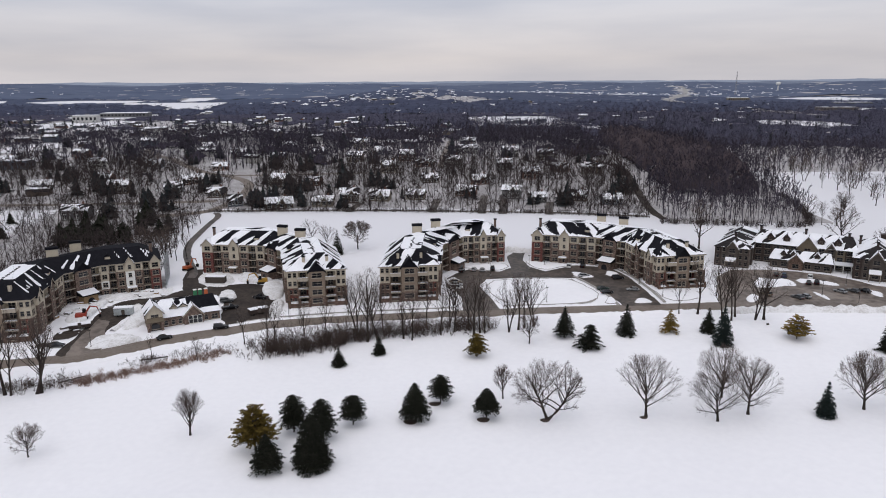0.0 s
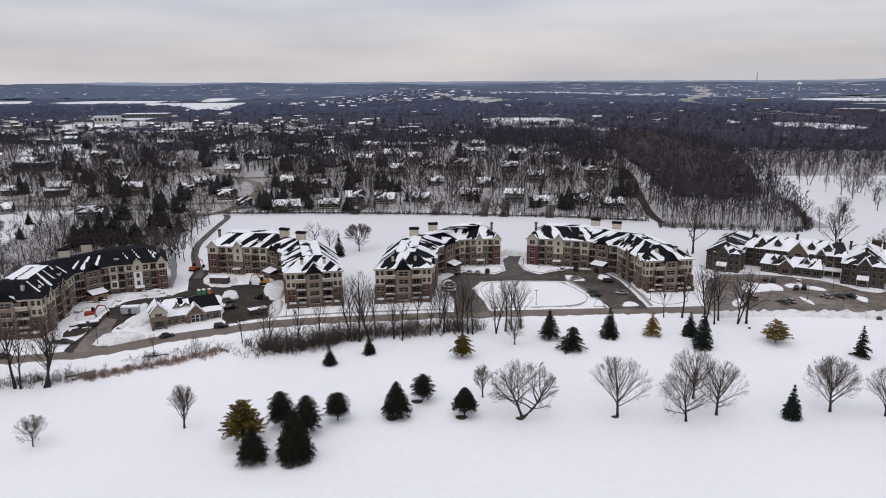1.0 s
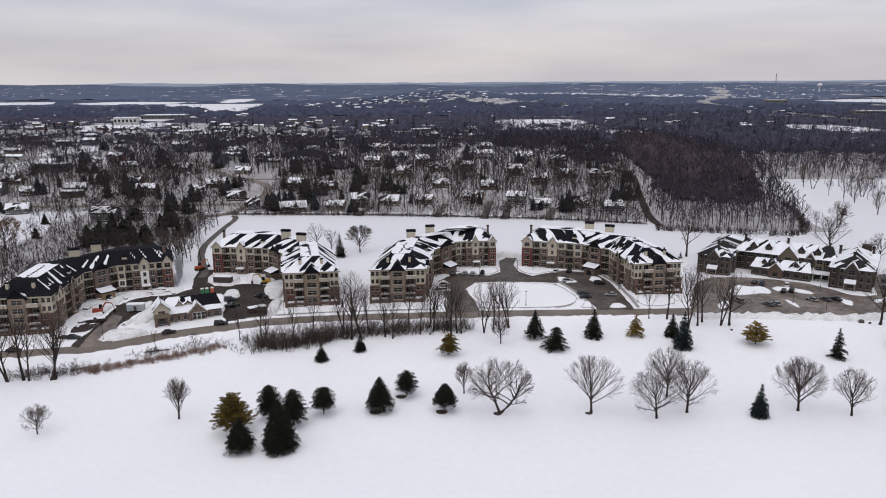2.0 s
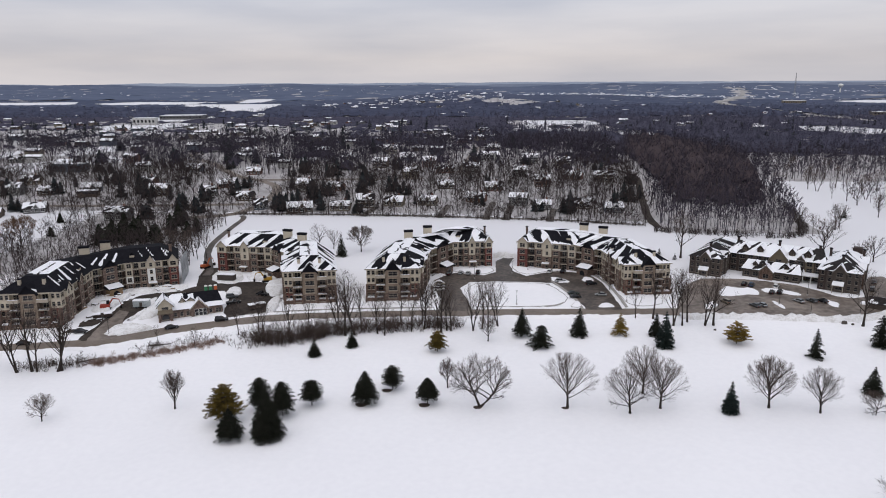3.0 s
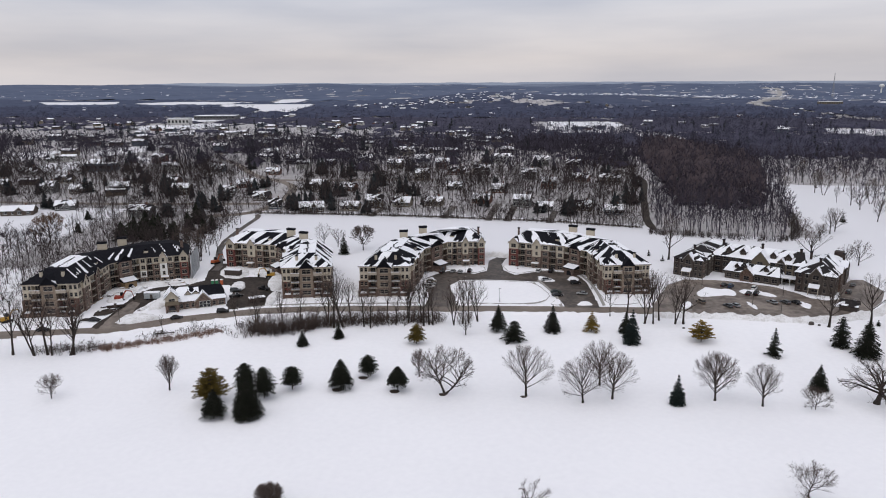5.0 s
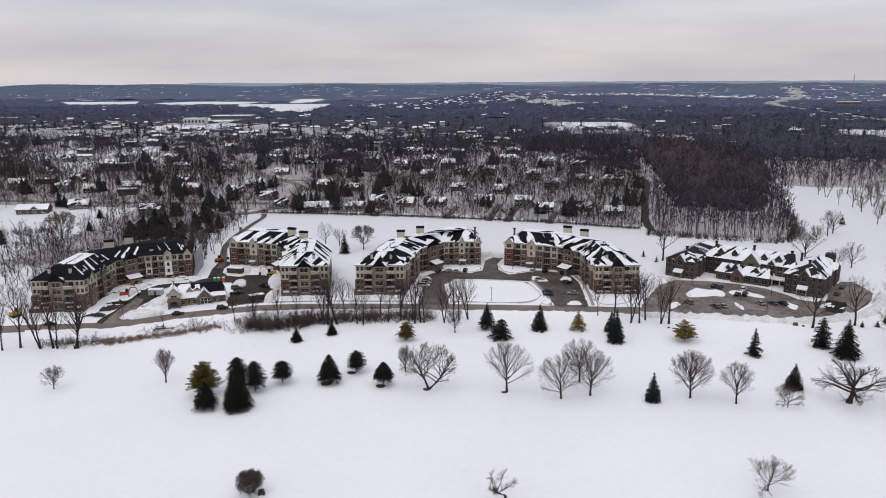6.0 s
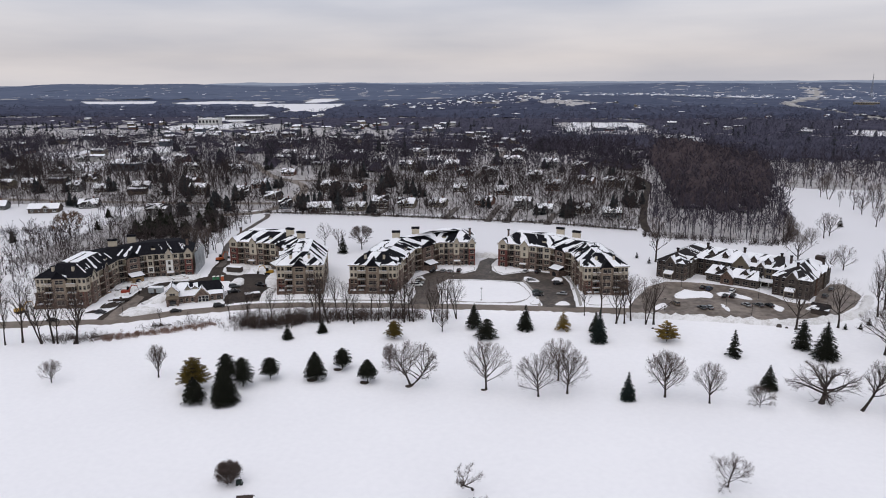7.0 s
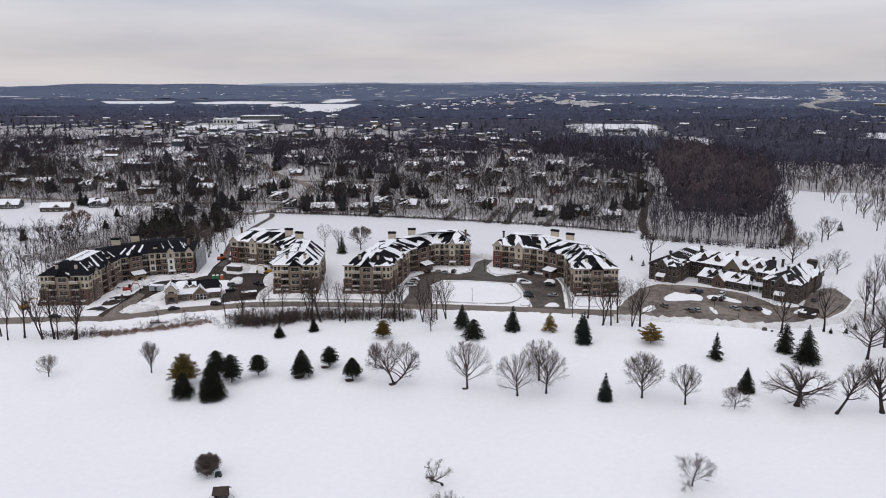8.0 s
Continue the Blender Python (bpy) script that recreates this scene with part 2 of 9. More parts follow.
def part(name, shell, mat, parent=None, label="", smooth=False, at=None):
    """Links a shell (or a ready mesh) as one object, under its parent."""
    me = shell.data(name, mat, smooth) if isinstance(shell, Shell) else shell
    ob = new(name, me)
    if parent:
        ob.parent = parent
    if at is not None:
        ob.matrix_basis = at
    if label:
        ob["label"] = label
    return ob


def thing(name, at, label, category, group="", kind=""):
    ob = new(name)
    ob.empty_display_size = 0.5
    ob.matrix_basis = at
    return tagged(ob, label, category, group, kind)


def triangles_mesh(name, co, tri, mat):
    """A mesh from arrays of corners and triangles."""
    me = bpy.data.meshes.new(name)
    co, tri = np.asarray(co, np.float32), np.asarray(tri, np.int32)
    me.vertices.add(len(co))
    me.vertices.foreach_set("co", co.ravel())
    me.loops.add(tri.size)
    me.loops.foreach_set("vertex_index", tri.ravel())
    me.polygons.add(len(tri))
    me.polygons.foreach_set("loop_start", np.arange(0, tri.size, 3, dtype=np.int32))
    me.polygons.foreach_set("loop_total", np.full(len(tri), 3, np.int32))
    me.materials.append(mat)
    me.update(calc_edges=True)
    return me


# ---- the lie of the land ----
LAND_Y = [-2000, 175, 245, 290, 375, 440, 600, 700, 900, 1200, 1500, 2100, 2600, 3400, 4200, 4900]
LAND_MID = [0, 0, 2.6, 3.2, 6.2, 12, 22, 24, 17, 16, 16, 16, 24, 44, 62, 55]
LAND_EAST = [0, 0, 2.6, 3.0, 4.8, 6.5, 11, 13.5, 18, 17, 16, 16, 24, 44, 62, 55]


def land(x, y):
    """Height of the ground, for numbers or arrays."""
    x, y = np.asarray(x, float), np.asarray(y, float)
    u = np.clip((x - 170) / 90, 0, 1)
    u = u * u * (3 - 2 * u)
    z = (1 - u) * np.interp(y, LAND_Y, LAND_MID) + u * np.interp(y, LAND_Y, LAND_EAST)
    z = z + 36 * np.exp(-((x + 60) / 280) ** 2 - ((y - 2080) / 230) ** 2) + 15 * np.exp(-((x - 260) / 300) ** 2 - ((y - 2450) / 260) ** 2)
    z = z + 13 * np.exp(-((x + 2450) / 700) ** 2 - ((y - 4000) / 420) ** 2) + 10 * np.exp(-((x + 1250) / 420) ** 2 - ((y - 3700) / 380) ** 2)
    far = np.clip((y - 1900) / 1500, 0, 1)
    return z + far * (7 * np.sin(x / 310 + 1.3) * np.cos(y / 420) + 5 * np.sin(x / 150 + y / 260))


def gz(x, y):
    return float(land(x, y))


xs = np.unique(np.concatenate([np.arange(-4800, -700, 100), np.arange(-700, -240, 20), np.arange(-240, 240, 6), np.arange(240, 800, 20), np.arange(800, 4801, 100)]))
ys = np.unique(np.concatenate([np.arange(-500, 0, 25), np.arange(0, 460, 5), np.arange(460, 1000, 12), np.arange(1000, 2000, 30), np.arange(2000, 4951, 50), LAND_Y[1:9]]))
gx, gy = np.meshgrid(xs, ys)
gh = land(gx, gy)
swell = np.clip((172 - gy) / 60, 0, 1)
gh = gh + swell * (0.25 * np.sin(gx / 23 + gy / 41) + 0.18 * np.sin(gx / 11 - gy / 17) - 0.2)
nx, ny = len(xs), len(ys)
ii = (np.arange(ny - 1)[:, None] * nx + np.arange(nx - 1)[None, :]).ravel()
tri = np.concatenate([np.stack([ii, ii + 1, ii + nx + 1], 1), np.stack([ii, ii + nx + 1, ii + nx], 1)])
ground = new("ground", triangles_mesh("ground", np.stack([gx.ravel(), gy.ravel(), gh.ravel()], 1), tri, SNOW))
ground.data.polygons.foreach_set("use_smooth", [True] * len(ground.data.polygons))
# faces under the woods take the shade-darkened snow
ground.data.materials.append(SHADED_LITTER_SNOW)
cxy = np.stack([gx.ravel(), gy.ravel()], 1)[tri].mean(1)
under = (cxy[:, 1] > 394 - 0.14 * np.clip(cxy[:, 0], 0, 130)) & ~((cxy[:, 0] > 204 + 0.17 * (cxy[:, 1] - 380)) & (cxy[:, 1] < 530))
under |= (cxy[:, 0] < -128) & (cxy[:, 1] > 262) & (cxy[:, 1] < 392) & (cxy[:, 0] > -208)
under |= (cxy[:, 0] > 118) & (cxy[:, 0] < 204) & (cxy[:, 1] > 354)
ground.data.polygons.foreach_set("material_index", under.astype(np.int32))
tagged(ground, "smooth untouched snow over rolling open ground", "snowy ground", kind="structure")


def smooth_line(pts, step=2.0):
    """Catmull-Rom through points, sampled about every step metres."""
    p = [Vector(q) for q in pts]
    p = [p[0] * 2 - p[1]] + p + [p[-1] * 2 - p[-2]]
    out = []
    for i in range(1, len(p) - 2):
        n = max(1, int((p[i + 1] - p[i]).length / step))
        for k in range(n):
            t = k / n
            out.append(0.5 * ((2 * p[i]) + (p[i + 1] - p[i - 1]) * t + (2 * p[i - 1] - 5 * p[i] + 4 * p[i + 1] - p[i + 2]) * t * t
                              + (3 * p[i] - p[i - 1] - 3 * p[i + 1] + p[i + 2]) * t ** 3))
    out.append(p[-2])
    return out


def sides_of(line):
    out = []
    for k, q in enumerate(line):
        d = line[min(k + 1, len(line) - 1)] - line[max(k - 1, 0)]
        d.normalize()
        out.append(Vector((d.y, -d.x)))
    return out


def ribbon(name, pts, width, mat, lift, label, category, ragged=0.0, step=2.0):
    """A road laid along points on the ground, four strips wide."""
    line = smooth_line(pts, step)
    nor = sides_of(line)
    sh = Shell()
    for k, q in enumerate(line):
        for c in (-1, -0.5, 0, 0.5, 1):
            w = width / 2 * c * (1 + (ragged * noise.noise(Vector((q.x * 0.15, q.y * 0.15, c * 3))) if abs(c) == 1 else 0))
            a = q + nor[k] * w
            sh.v.append((a.x, a.y, gz(a.x, a.y) + lift + 0.04 * (1 - c * c)))
    for k in range(len(line) - 1):
        for c in range(4):
            i = k * 5 + c
            sh.f.append((i, i + 1, i + 6, i + 5))
    ob = part(name, sh, mat, smooth=True)
    return tagged(ob, label, category, kind="structure")


def sheet(name, pts, mat, lift, label, category, ragged=0.4, cell=5):
    """A paved area: an outline filled in and draped on the ground."""
    pts = [Vector(p) for p in pts]
    ring = []
    for k, p in enumerate(pts):
        q = pts[(k + 1) % len(pts)]
        n = max(1, int((q - p).length / 2.5))
        for j in range(n):
            r = p.lerp(q, j / n)
            ring.append((r.x + ragged * noise.noise(Vector((r.x * 0.3, r.y * 0.3, 1))), r.y + ragged * noise.noise(Vector((r.x * 0.3, r.y * 0.3, 9))), 0))
    bm = bmesh.new()
    bm.faces.new([bm.verts.new(p) for p in ring])
    bmesh.ops.triangulate(bm, faces=bm.faces[:])
    x0, x1 = min(p[0] for p in ring), max(p[0] for p in ring)
    y0, y1 = min(p[1] for p in ring), max(p[1] for p in ring)
    cuts = [((0, c, 0), (0, 1, 0)) for c in np.arange(math.ceil(y0 / cell) * cell, y1, cell)] + [((c, 0, 0), (1, 0, 0)) for c in np.arange(math.ceil(x0 / cell) * cell, x1, cell * 1.6)]
    for co, no in cuts:
        bmesh.ops.bisect_plane(bm, geom=bm.verts[:] + bm.edges[:] + bm.faces[:], plane_co=co, plane_no=no)
    for v in bm.verts:
        v.co.z = gz(v.co.x, v.co.y) + lift
    bmesh.ops.recalc_face_normals(bm, faces=bm.faces[:])
    me = bpy.data.meshes.new(name)
    bm.to_mesh(me)
    bm.free()
    if me.polygons and me.polygons[0].normal.z < 0:
        me.flip_normals()
    me.materials.append(mat)
    return tagged(new(name, me), label, category, kind="structure")


def rounded(pts, times=2):
    for _ in range(times):
        out = []
        for k, p in enumerate(pts):
            q = pts[(k + 1) % len(pts)]
            out += [p.lerp(q, 0.25), p.lerp(q, 0.75)]
        pts = out
    return pts


def snow_island(name, pts, high, label, category="snow bank", mat=None, kerb=True):
    """A kerbed bed under a rounded, uneven cover of snow."""
    mat = mat or SNOW
    ring = rounded([Vector(p) for p in pts])
    c = sum(ring, Vector((0, 0))) / len(ring)
    ring = [p + (p - c).normalized() * (0.9 * noise.noise(Vector((p.x * 0.45, p.y * 0.45, 2.0))) + 0.35 * noise.noise(Vector((p.x * 1.3, p.y * 1.3, 5.0)))) for p in ring]
    area = sum(a.x * b.y - b.x * a.y for a, b in zip(ring, ring[1:] + ring[:1]))
    if area < 0:
        ring.reverse()
    root = thing(name, Matrix.Translation((c.x, c.y, gz(c.x, c.y))), label, category)
    g0 = gz(c.x, c.y)
    sh = Shell()
    n = len(ring)
    rows = [(1.0, 0.0), (0.97, 0.35), (0.9, 0.75), (0.75, 0.95), (0.45, 1.0)]
    for s, h in rows:
        for p in ring:
            q = c + (p - c) * s
            bump = 1 + 0.7 * noise.noise(Vector((q.x * 0.35, q.y * 0.35, high)))
            sh.v.append((q.x - c.x, q.y - c.y, gz(q.x, q.y) - g0 + 0.03 + h * high * bump))
    for r in range(len(rows) - 1):
        for k in range(n):
            j = (k + 1) % n
            sh.f.append((r * n + k, r * n + j, (r + 1) * n + j, (r + 1) * n + k))
    sh.v.append((0, 0, 0.03 + high))
    for k in range(n):
        sh.f.append(((len(rows) - 1) * n + k, (len(rows) - 1) * n + (k + 1) % n, len(sh.v) - 1))
    part("snow_cover", sh, mat, root, smooth=True)
    if kerb:
        kb = Shell()
        for p in ring:
            o = (p - c).normalized() * 0.2
            g1 = gz(p.x, p.y) - g0
            kb.v.extend([(p.x - c.x, p.y - c.y, g1 - 0.1), (p.x + o.x - c.x, p.y + o.y - c.y, g1 - 0.1), (p.x + o.x - c.x, p.y + o.y - c.y, g1 + 0.17), (p.x - c.x, p.y - c.y, g1 + 0.17)])
        for k in range(n):
            j = (k + 1) % n
            for q in range(4):
                w = (q + 1) % 4
                kb.f.append((k * 4 + q, k * 4 + w, j * 4 + w, j * 4 + q))
        part("kerb", kb, CONCRETE, root, "pale concrete kerb")
    return root


def berm(name, pts, width, high, label, mat=None):
    """A ploughed bank of snow along a line."""
    line = smooth_line(pts, 1.5)
    nor = sides_of(line)
    sh = Shell()
    prof = [(-0.5, 0.0), (-0.3, 0.6), (-0.05, 1.0), (0.2, 0.7), (0.5, 0.0)]
    for k, q in enumerate(line):
        for o, h in prof:
            wob = 1 + 0.6 * noise.noise(Vector((q.x * 0.3, q.y * 0.3, 5)))
            a = q + nor[k] * (o * width * wob)
            hh = h * high * max(0.15, 1 + 1.1 * noise.noise(Vector((a.x * 0.45, a.y * 0.45, o))))
            sh.v.append((a.x, a.y, gz(a.x, a.y) + hh - (0.05 if h == 0 else 0)))
    m = len(prof)
    for k in range(len(line) - 1):
        for c in range(m - 1):
            i = k * m + c
            sh.f.append((i, i + 1, i + m + 1, i + m))
    ob = part(name, sh, mat or SNOW, smooth=True)
    return tagged(ob, label, "snow bank", kind="structure")


# ---- roads, lots and ploughed snow ----
MAIN_ROAD = [(-330, 150), (-220, 166), (-165, 177), (-132, 185), (-105, 190.5), (-92.5, 196), (-81, 203.7), (-65.6, 210.2), (-50, 216.5),
             (-29.5, 220.2), (-8.6, 222.5), (17.8, 225), (40, 226.6), (59.8, 227.8), (86, 229.2), (104, 230.5)]
ribbon("road", MAIN_ROAD, 7.4, ASPHALT, 0.07, "wet grey-brown asphalt road cleared of snow", "road", 0.05)
LOT = [(97, 227.2), (111, 227.6), (125, 228.2), (140, 227.3), (152, 227.2), (163, 230.5), (177, 236.8), (186, 247), (194, 262), (193, 279), (187.5, 278.5), (178, 265),
       (171.5, 249.8), (166, 247.8), (161, 250.5), (157, 258.5), (152.5, 264), (142.3, 269.8), (131, 273), (117, 272.8), (108.5, 264), (103, 250), (98, 236)]
sheet("parking_lot", LOT, LOT_ASPHALT, 0.10, "slushy brown asphalt car park with cleared lanes", "parking lot")
COURT = [(9.5, 227), (9.8, 240), (7.5, 250), (4.5, 253), (5, 265), (8.5, 271), (14, 277.5), (20, 275), (26, 273.5), (31, 279), (31, 296), (34.5, 303), (39.5, 302), (37.2, 291), (38.5, 280.5),
         (44, 273.3), (52, 278.8), (58, 281.5), (66, 279.6), (71.5, 275), (74.5, 265), (75.8, 250), (77, 233), (77, 228.5), (64, 228), (63.5, 234), (59.5, 250),
         (54, 263.5), (44, 264.5), (30, 264.5), (20, 263), (16.5, 254), (20, 240), (22, 229), (21.8, 226)]
sheet("courtyard_drive", COURT, DARK_ASPHALT, 0.09, "dark wet asphalt drive curving round the courtyard", "driveway")
SITE = [(-103, 192), (-108.5, 194), (-108.5, 206), (-110, 217), (-111, 232), (-108.5, 240), (-95, 246.5), (-91, 252), (-96, 266), (-98.5, 280), (-92.5, 281), (-88, 264), (-84, 256.5), (-70, 260),
        (-58, 256.5), (-54.5, 244), (-53, 222), (-66, 216.5), (-70, 226), (-73, 240), (-78, 247), (-92, 243.5), (-99.5, 238.5), (-100, 226), (-101.5, 208), (-97, 197.5)]
sheet("site_road", SITE, MUD, 0.09, "churned dark mud and wet asphalt on a building site", "site road", 0.9)
ribbon("access_road", [(-93.5, 268), (-94.5, 275), (-100, 288), (-106, 302), (-110.2, 316), (-112.4, 330), (-114.3, 359), (-115, 380), (-118, 386)], 3.3, DARK_ASPHALT, 0.12, "narrow asphalt lane ploughed through snow", "road", 0.15)
ribbon("street", [(-150, 380), (-135, 384), (-122, 392), (-116, 408), (-113.5, 430), (-116, 452), (-124, 470), (-140, 486), (-157, 498), (-178, 524), (-200, 556), (-220, 576), (-236, 604), (-232, 640)], 6.2, ASPHALT, 0.13, "residential street winding between snowy verges", "road", 0.1)
ribbon("street", [(-140, 486.5), (-118, 487), (-90, 489), (-50, 492), (-20, 494)], 5.5, ASPHALT, 0.15, "residential street with ploughed snow edges", "road", 0.15)
ribbon("street", [(5, 515), (9, 560), (13, 610), (16, 660)], 5.0, ASPHALT, 0.16, "residential street climbing a wooded hill", "road", 0.15)
ribbon("street", [(-420, 408), (-330, 406), (-240, 406), (-180, 408), (-125, 412)], 5.5, ASPHALT, 0.14, "residential street under a thin layer of slush", "road", 0.15)
ribbon("gravel_track", [(119.8, 366), (119, 380), (119.5, 395), (123, 425), (127, 455), (133, 497), (128, 520), (118, 540)], 4.6, MUD, 0.14, "dark gravel track climbing through bare woods", "track", 0.25)
for d in ([(26, 381), (28, 402), (30.5, 421)], [(37.5, 380), (39.5, 400), (41.5, 418)], [(-1, 384), (1, 400), (3.2, 414)], [(-46, 386), (-44, 396), (-41, 406)], [(62, 378), (64, 392), (67, 405)]):
    ribbon("driveway", d, 4.2, DARK_ASPHALT, 0.13, "steep dark driveway cleared of snow", "driveway", 0.2)
ribbon("trail", [(-128, 390.5), (-69.5, 390.5), (-14.5, 388.6), (38.3, 384.4), (72, 381), (113.4, 372.5)], 2.2, ASPHALT, 0.12, "narrow path behind a rail fence", "path", 0.3)

berm("snow_bank", [(-128, 181.5), (-105, 186), (-90, 191.5), (-78, 199.5), (-64, 205.5), (-48, 211.8), (-28, 215.6), (-8, 218), (18, 220.4), (60, 223.2), (90, 224.8)], 2.6, 0.7, "low ploughed snow bank beside the road")
berm("snow_bank", [(96, 224.6), (111, 224.6), (125, 225), (140, 224), (152, 224), (164, 227), (178, 233.5), (188, 244), (196, 260)], 4.5, 1.6, "high lumpy ploughed snow bank round the car park", DIRTY_SNOW)
berm("snow_bank", [(-62, 217.5), (-48, 221.5), (-29, 224.8), (-8, 227), (7.5, 228.6)], 2.0, 0.5, "low ploughed snow bank beside the road")
berm("snow_bank", [(24, 230.2), (40, 231.2), (56, 232.2)], 1.8, 0.5, "low ploughed snow bank beside the road")
berm("snow_bank", [(79, 233.4), (92, 234), (97, 236), (100, 248), (105, 262)], 1.8, 0.5, "low ploughed snow bank beside the road")
berm("snow_bank", [(26, 306), (31, 305.5), (36, 305), (43, 304.5)], 6, 1.6, "heaped snow at the end of a drive", DIRTY_SNOW)
ribbon("footpath", [(-60, 219.6), (-48, 223.6), (-29, 227), (-8, 229.2), (7, 230.6)], 1.4, CONCRETE, 0.10, "shovelled concrete footpath", "footpath")
ribbon("footpath", [(23.5, 231.8), (40, 233), (50, 233.6), (56, 240), (52, 262)], 1.3, CONCRETE, 0.12, "shovelled concrete footpath", "footpath")
ribbon("footpath", [(62.5, 231), (61, 243), (57, 257), (54, 266)], 1.2, CONCRETE, 0.16, "shovelled concrete footpath", "footpath")
ribbon("footpath", [(79, 233.5), (78, 248), (76.5, 262), (73.5, 274)], 1.3, CONCRETE, 0.16, "shovelled concrete footpath", "footpath")

for pts, hh in (([(24, 231.5), (19, 253), (22, 261), (30, 263), (44, 263), (52, 262), (55.5, 254), (59, 242), (53, 234)], 0.45),
                ([(12, 280.5), (20, 284), (29.5, 286.2), (30, 280), (25.5, 275), (19, 276.5), (14, 279)], 0.5),
                ([(37.8, 289.3), (43, 286.5), (54, 283.6), (62, 282.5), (58, 282.3), (51, 280), (44.5, 275.2), (40, 281)], 0.5),
                ([(76, 274), (77.5, 262), (78.3, 251), (82, 246.5), (95, 247), (93, 237), (80, 235), (79, 250)], 0.5),
                ([(53.5, 272), (58, 271), (62, 264.5), (57.5, 263), (54.5, 266)], 0.4),
                ([(66.5, 270.4), (70.4, 273.5), (72.3, 266.8), (67.5, 264.2)], 0.45),
                ([(57.5, 233.2), (61.9, 241.3), (63.2, 233.2)], 0.4), ([(67.5, 232.8), (72, 240), (75.8, 233.4)], 0.4),
                ([(4.2, 259), (7, 267), (10.6, 261), (8, 253.5)], 0.45),
                ([(116, 250), (122.4, 262), (127, 259.5), (134, 259.5), (133.4, 250.2), (128, 250.8), (120, 247.5)], 0.55),
                ([(136, 259.6), (143, 258.5), (149.5, 252.5), (147, 249.3), (139.5, 254.4), (135.6, 253)], 0.55),
                ([(134, 243.2), (135.6, 243.6), (137.2, 235.2), (135.2, 234.4)], 0.35),
                ([(153.4, 245), (156.4, 244.8), (158.2, 239.2), (154.5, 236.2)], 0.5),
                ([(107, 235.5), (112, 242), (113.8, 237.5), (108, 231.6)], 0.6),
                ([(166.2, 243), (168.8, 244.4), (170.2, 241), (166.6, 239.5)], 0.5)):
    snow_island("planting_bed", pts, hh, "kerbed planting bed buried under trodden snow", "planting bed")
for pts, hh in (([(-102, 197.5), (-103, 206), (-98, 209), (-90, 207.5), (-86, 205), (-95, 199)], 0.9),
                ([(-99, 226), (-98, 236), (-93, 241), (-91, 230), (-92, 216), (-97.5, 211.5)], 0.7),
                ([(-121, 222), (-117, 230), (-117, 239), (-112, 242), (-112, 228), (-112, 217)], 1.0),
                ([(-72, 262), (-66, 268), (-60, 264), (-63, 259)], 1.3), ([(-80, 258.5), (-79, 266), (-86, 267), (-88, 260)], 0.9),
                ([(-56, 240), (-52.5, 255), (-57, 258), (-60, 250)], 1.1)):
    snow_island("snow_heap", pts, hh, "heap of dirty snow on the building site", "snow heap", DIRTY_SNOW, kerb=False)
for pts, label in (([(-114, 205), (-110, 206), (-109, 211), (-112, 214), (-116, 211)], "pit of churned dark soil on the building site"), ([(-103, 241), (-96, 245), (-95, 248), (-101, 249), (-106, 245)], "trampled dark soil beside an unfinished house"),
                   ([(-117, 199), (-112, 200), (-111, 203), (-116, 203)], "churned dark soil on the building site"), ([(-97, 229), (-93, 231), (-93.5, 236), (-97.5, 235)], "wet dark soil where a truck stands")):
    sheet("soil_patch", pts, MUD, 0.16, label, "soil", 1.2)
for pts, hh in (([(-88.4, 259.3), (-91.8, 272.7), (-86.3, 276.8), (-77.6, 271.5), (-74.7, 260.1), (-78.1, 255.0)], 0.5),
                ([(-117.1, 243.2), (-116.7, 248.4), (-107.5, 249.2), (-97.1, 254.3), (-93.2, 249.0), (-95.3, 243.8), (-105.7, 241.9), (-113.1, 240.5)], 0.5),
                ([(-103.3, 233.7), (-102.0, 238.8), (-97.7, 233.6), (-92.7, 217.8), (-92.9, 212.7), (-97.7, 220.1)], 0.4), ([(-76.2, 243.6), (-76.5, 251.9), (-71.2, 249.8), (-68.7, 241.5), (-71.5, 238.4)], 0.8),
                ([(-74.1, 262.2), (-74.9, 271.6), (-69.4, 272.5), (-65.8, 266.2), (-67.0, 260.0)], 1.5), ([(-61.6, 247.6), (-63.9, 261.0), (-60.3, 264.1), (-55.7, 256.8), (-52.5, 242.2), (-56.2, 239.2)], 1.1),
                ([(-53.9, 222.6), (-56.2, 238.2), (-52.5, 241.3), (-50.5, 230.8), (-50.3, 220.4)], 0.9), ([(-126.9, 231.0), (-124.3, 235.1), (-118.0, 238.0), (-113.8, 234.8), (-115.7, 227.5), (-120.6, 224.5)], 0.6)):
    snow_island("snow_heap", pts, hh, "trodden heap of snow between muddy tracks", "snow heap", DIRTY_SNOW, kerb=False)
sheet("gravel_lane", [(-104.5, 192.5), (-96.5, 195.5), (-98.5, 204), (-102.5, 214), (-104, 221), (-108.5, 222.5), (-107.5, 210), (-106.5, 200)], LOT_ASPHALT, 0.15, "compacted grey gravel lane into the building site", "site road", 0.8)
berm("snow_bank", [(-113.5, 238), (-112, 243), (-107, 247), (-101, 250.5), (-95, 253)], 3.4, 0.9, "trampled dirty snow beside an unfinished house", DIRTY_SNOW)
berm("snow_bank", [(-99.5, 212), (-98.2, 222), (-98.4, 233)], 2.0, 0.7, "muddy ridge of ploughed snow along a site road", DIRTY_SNOW)


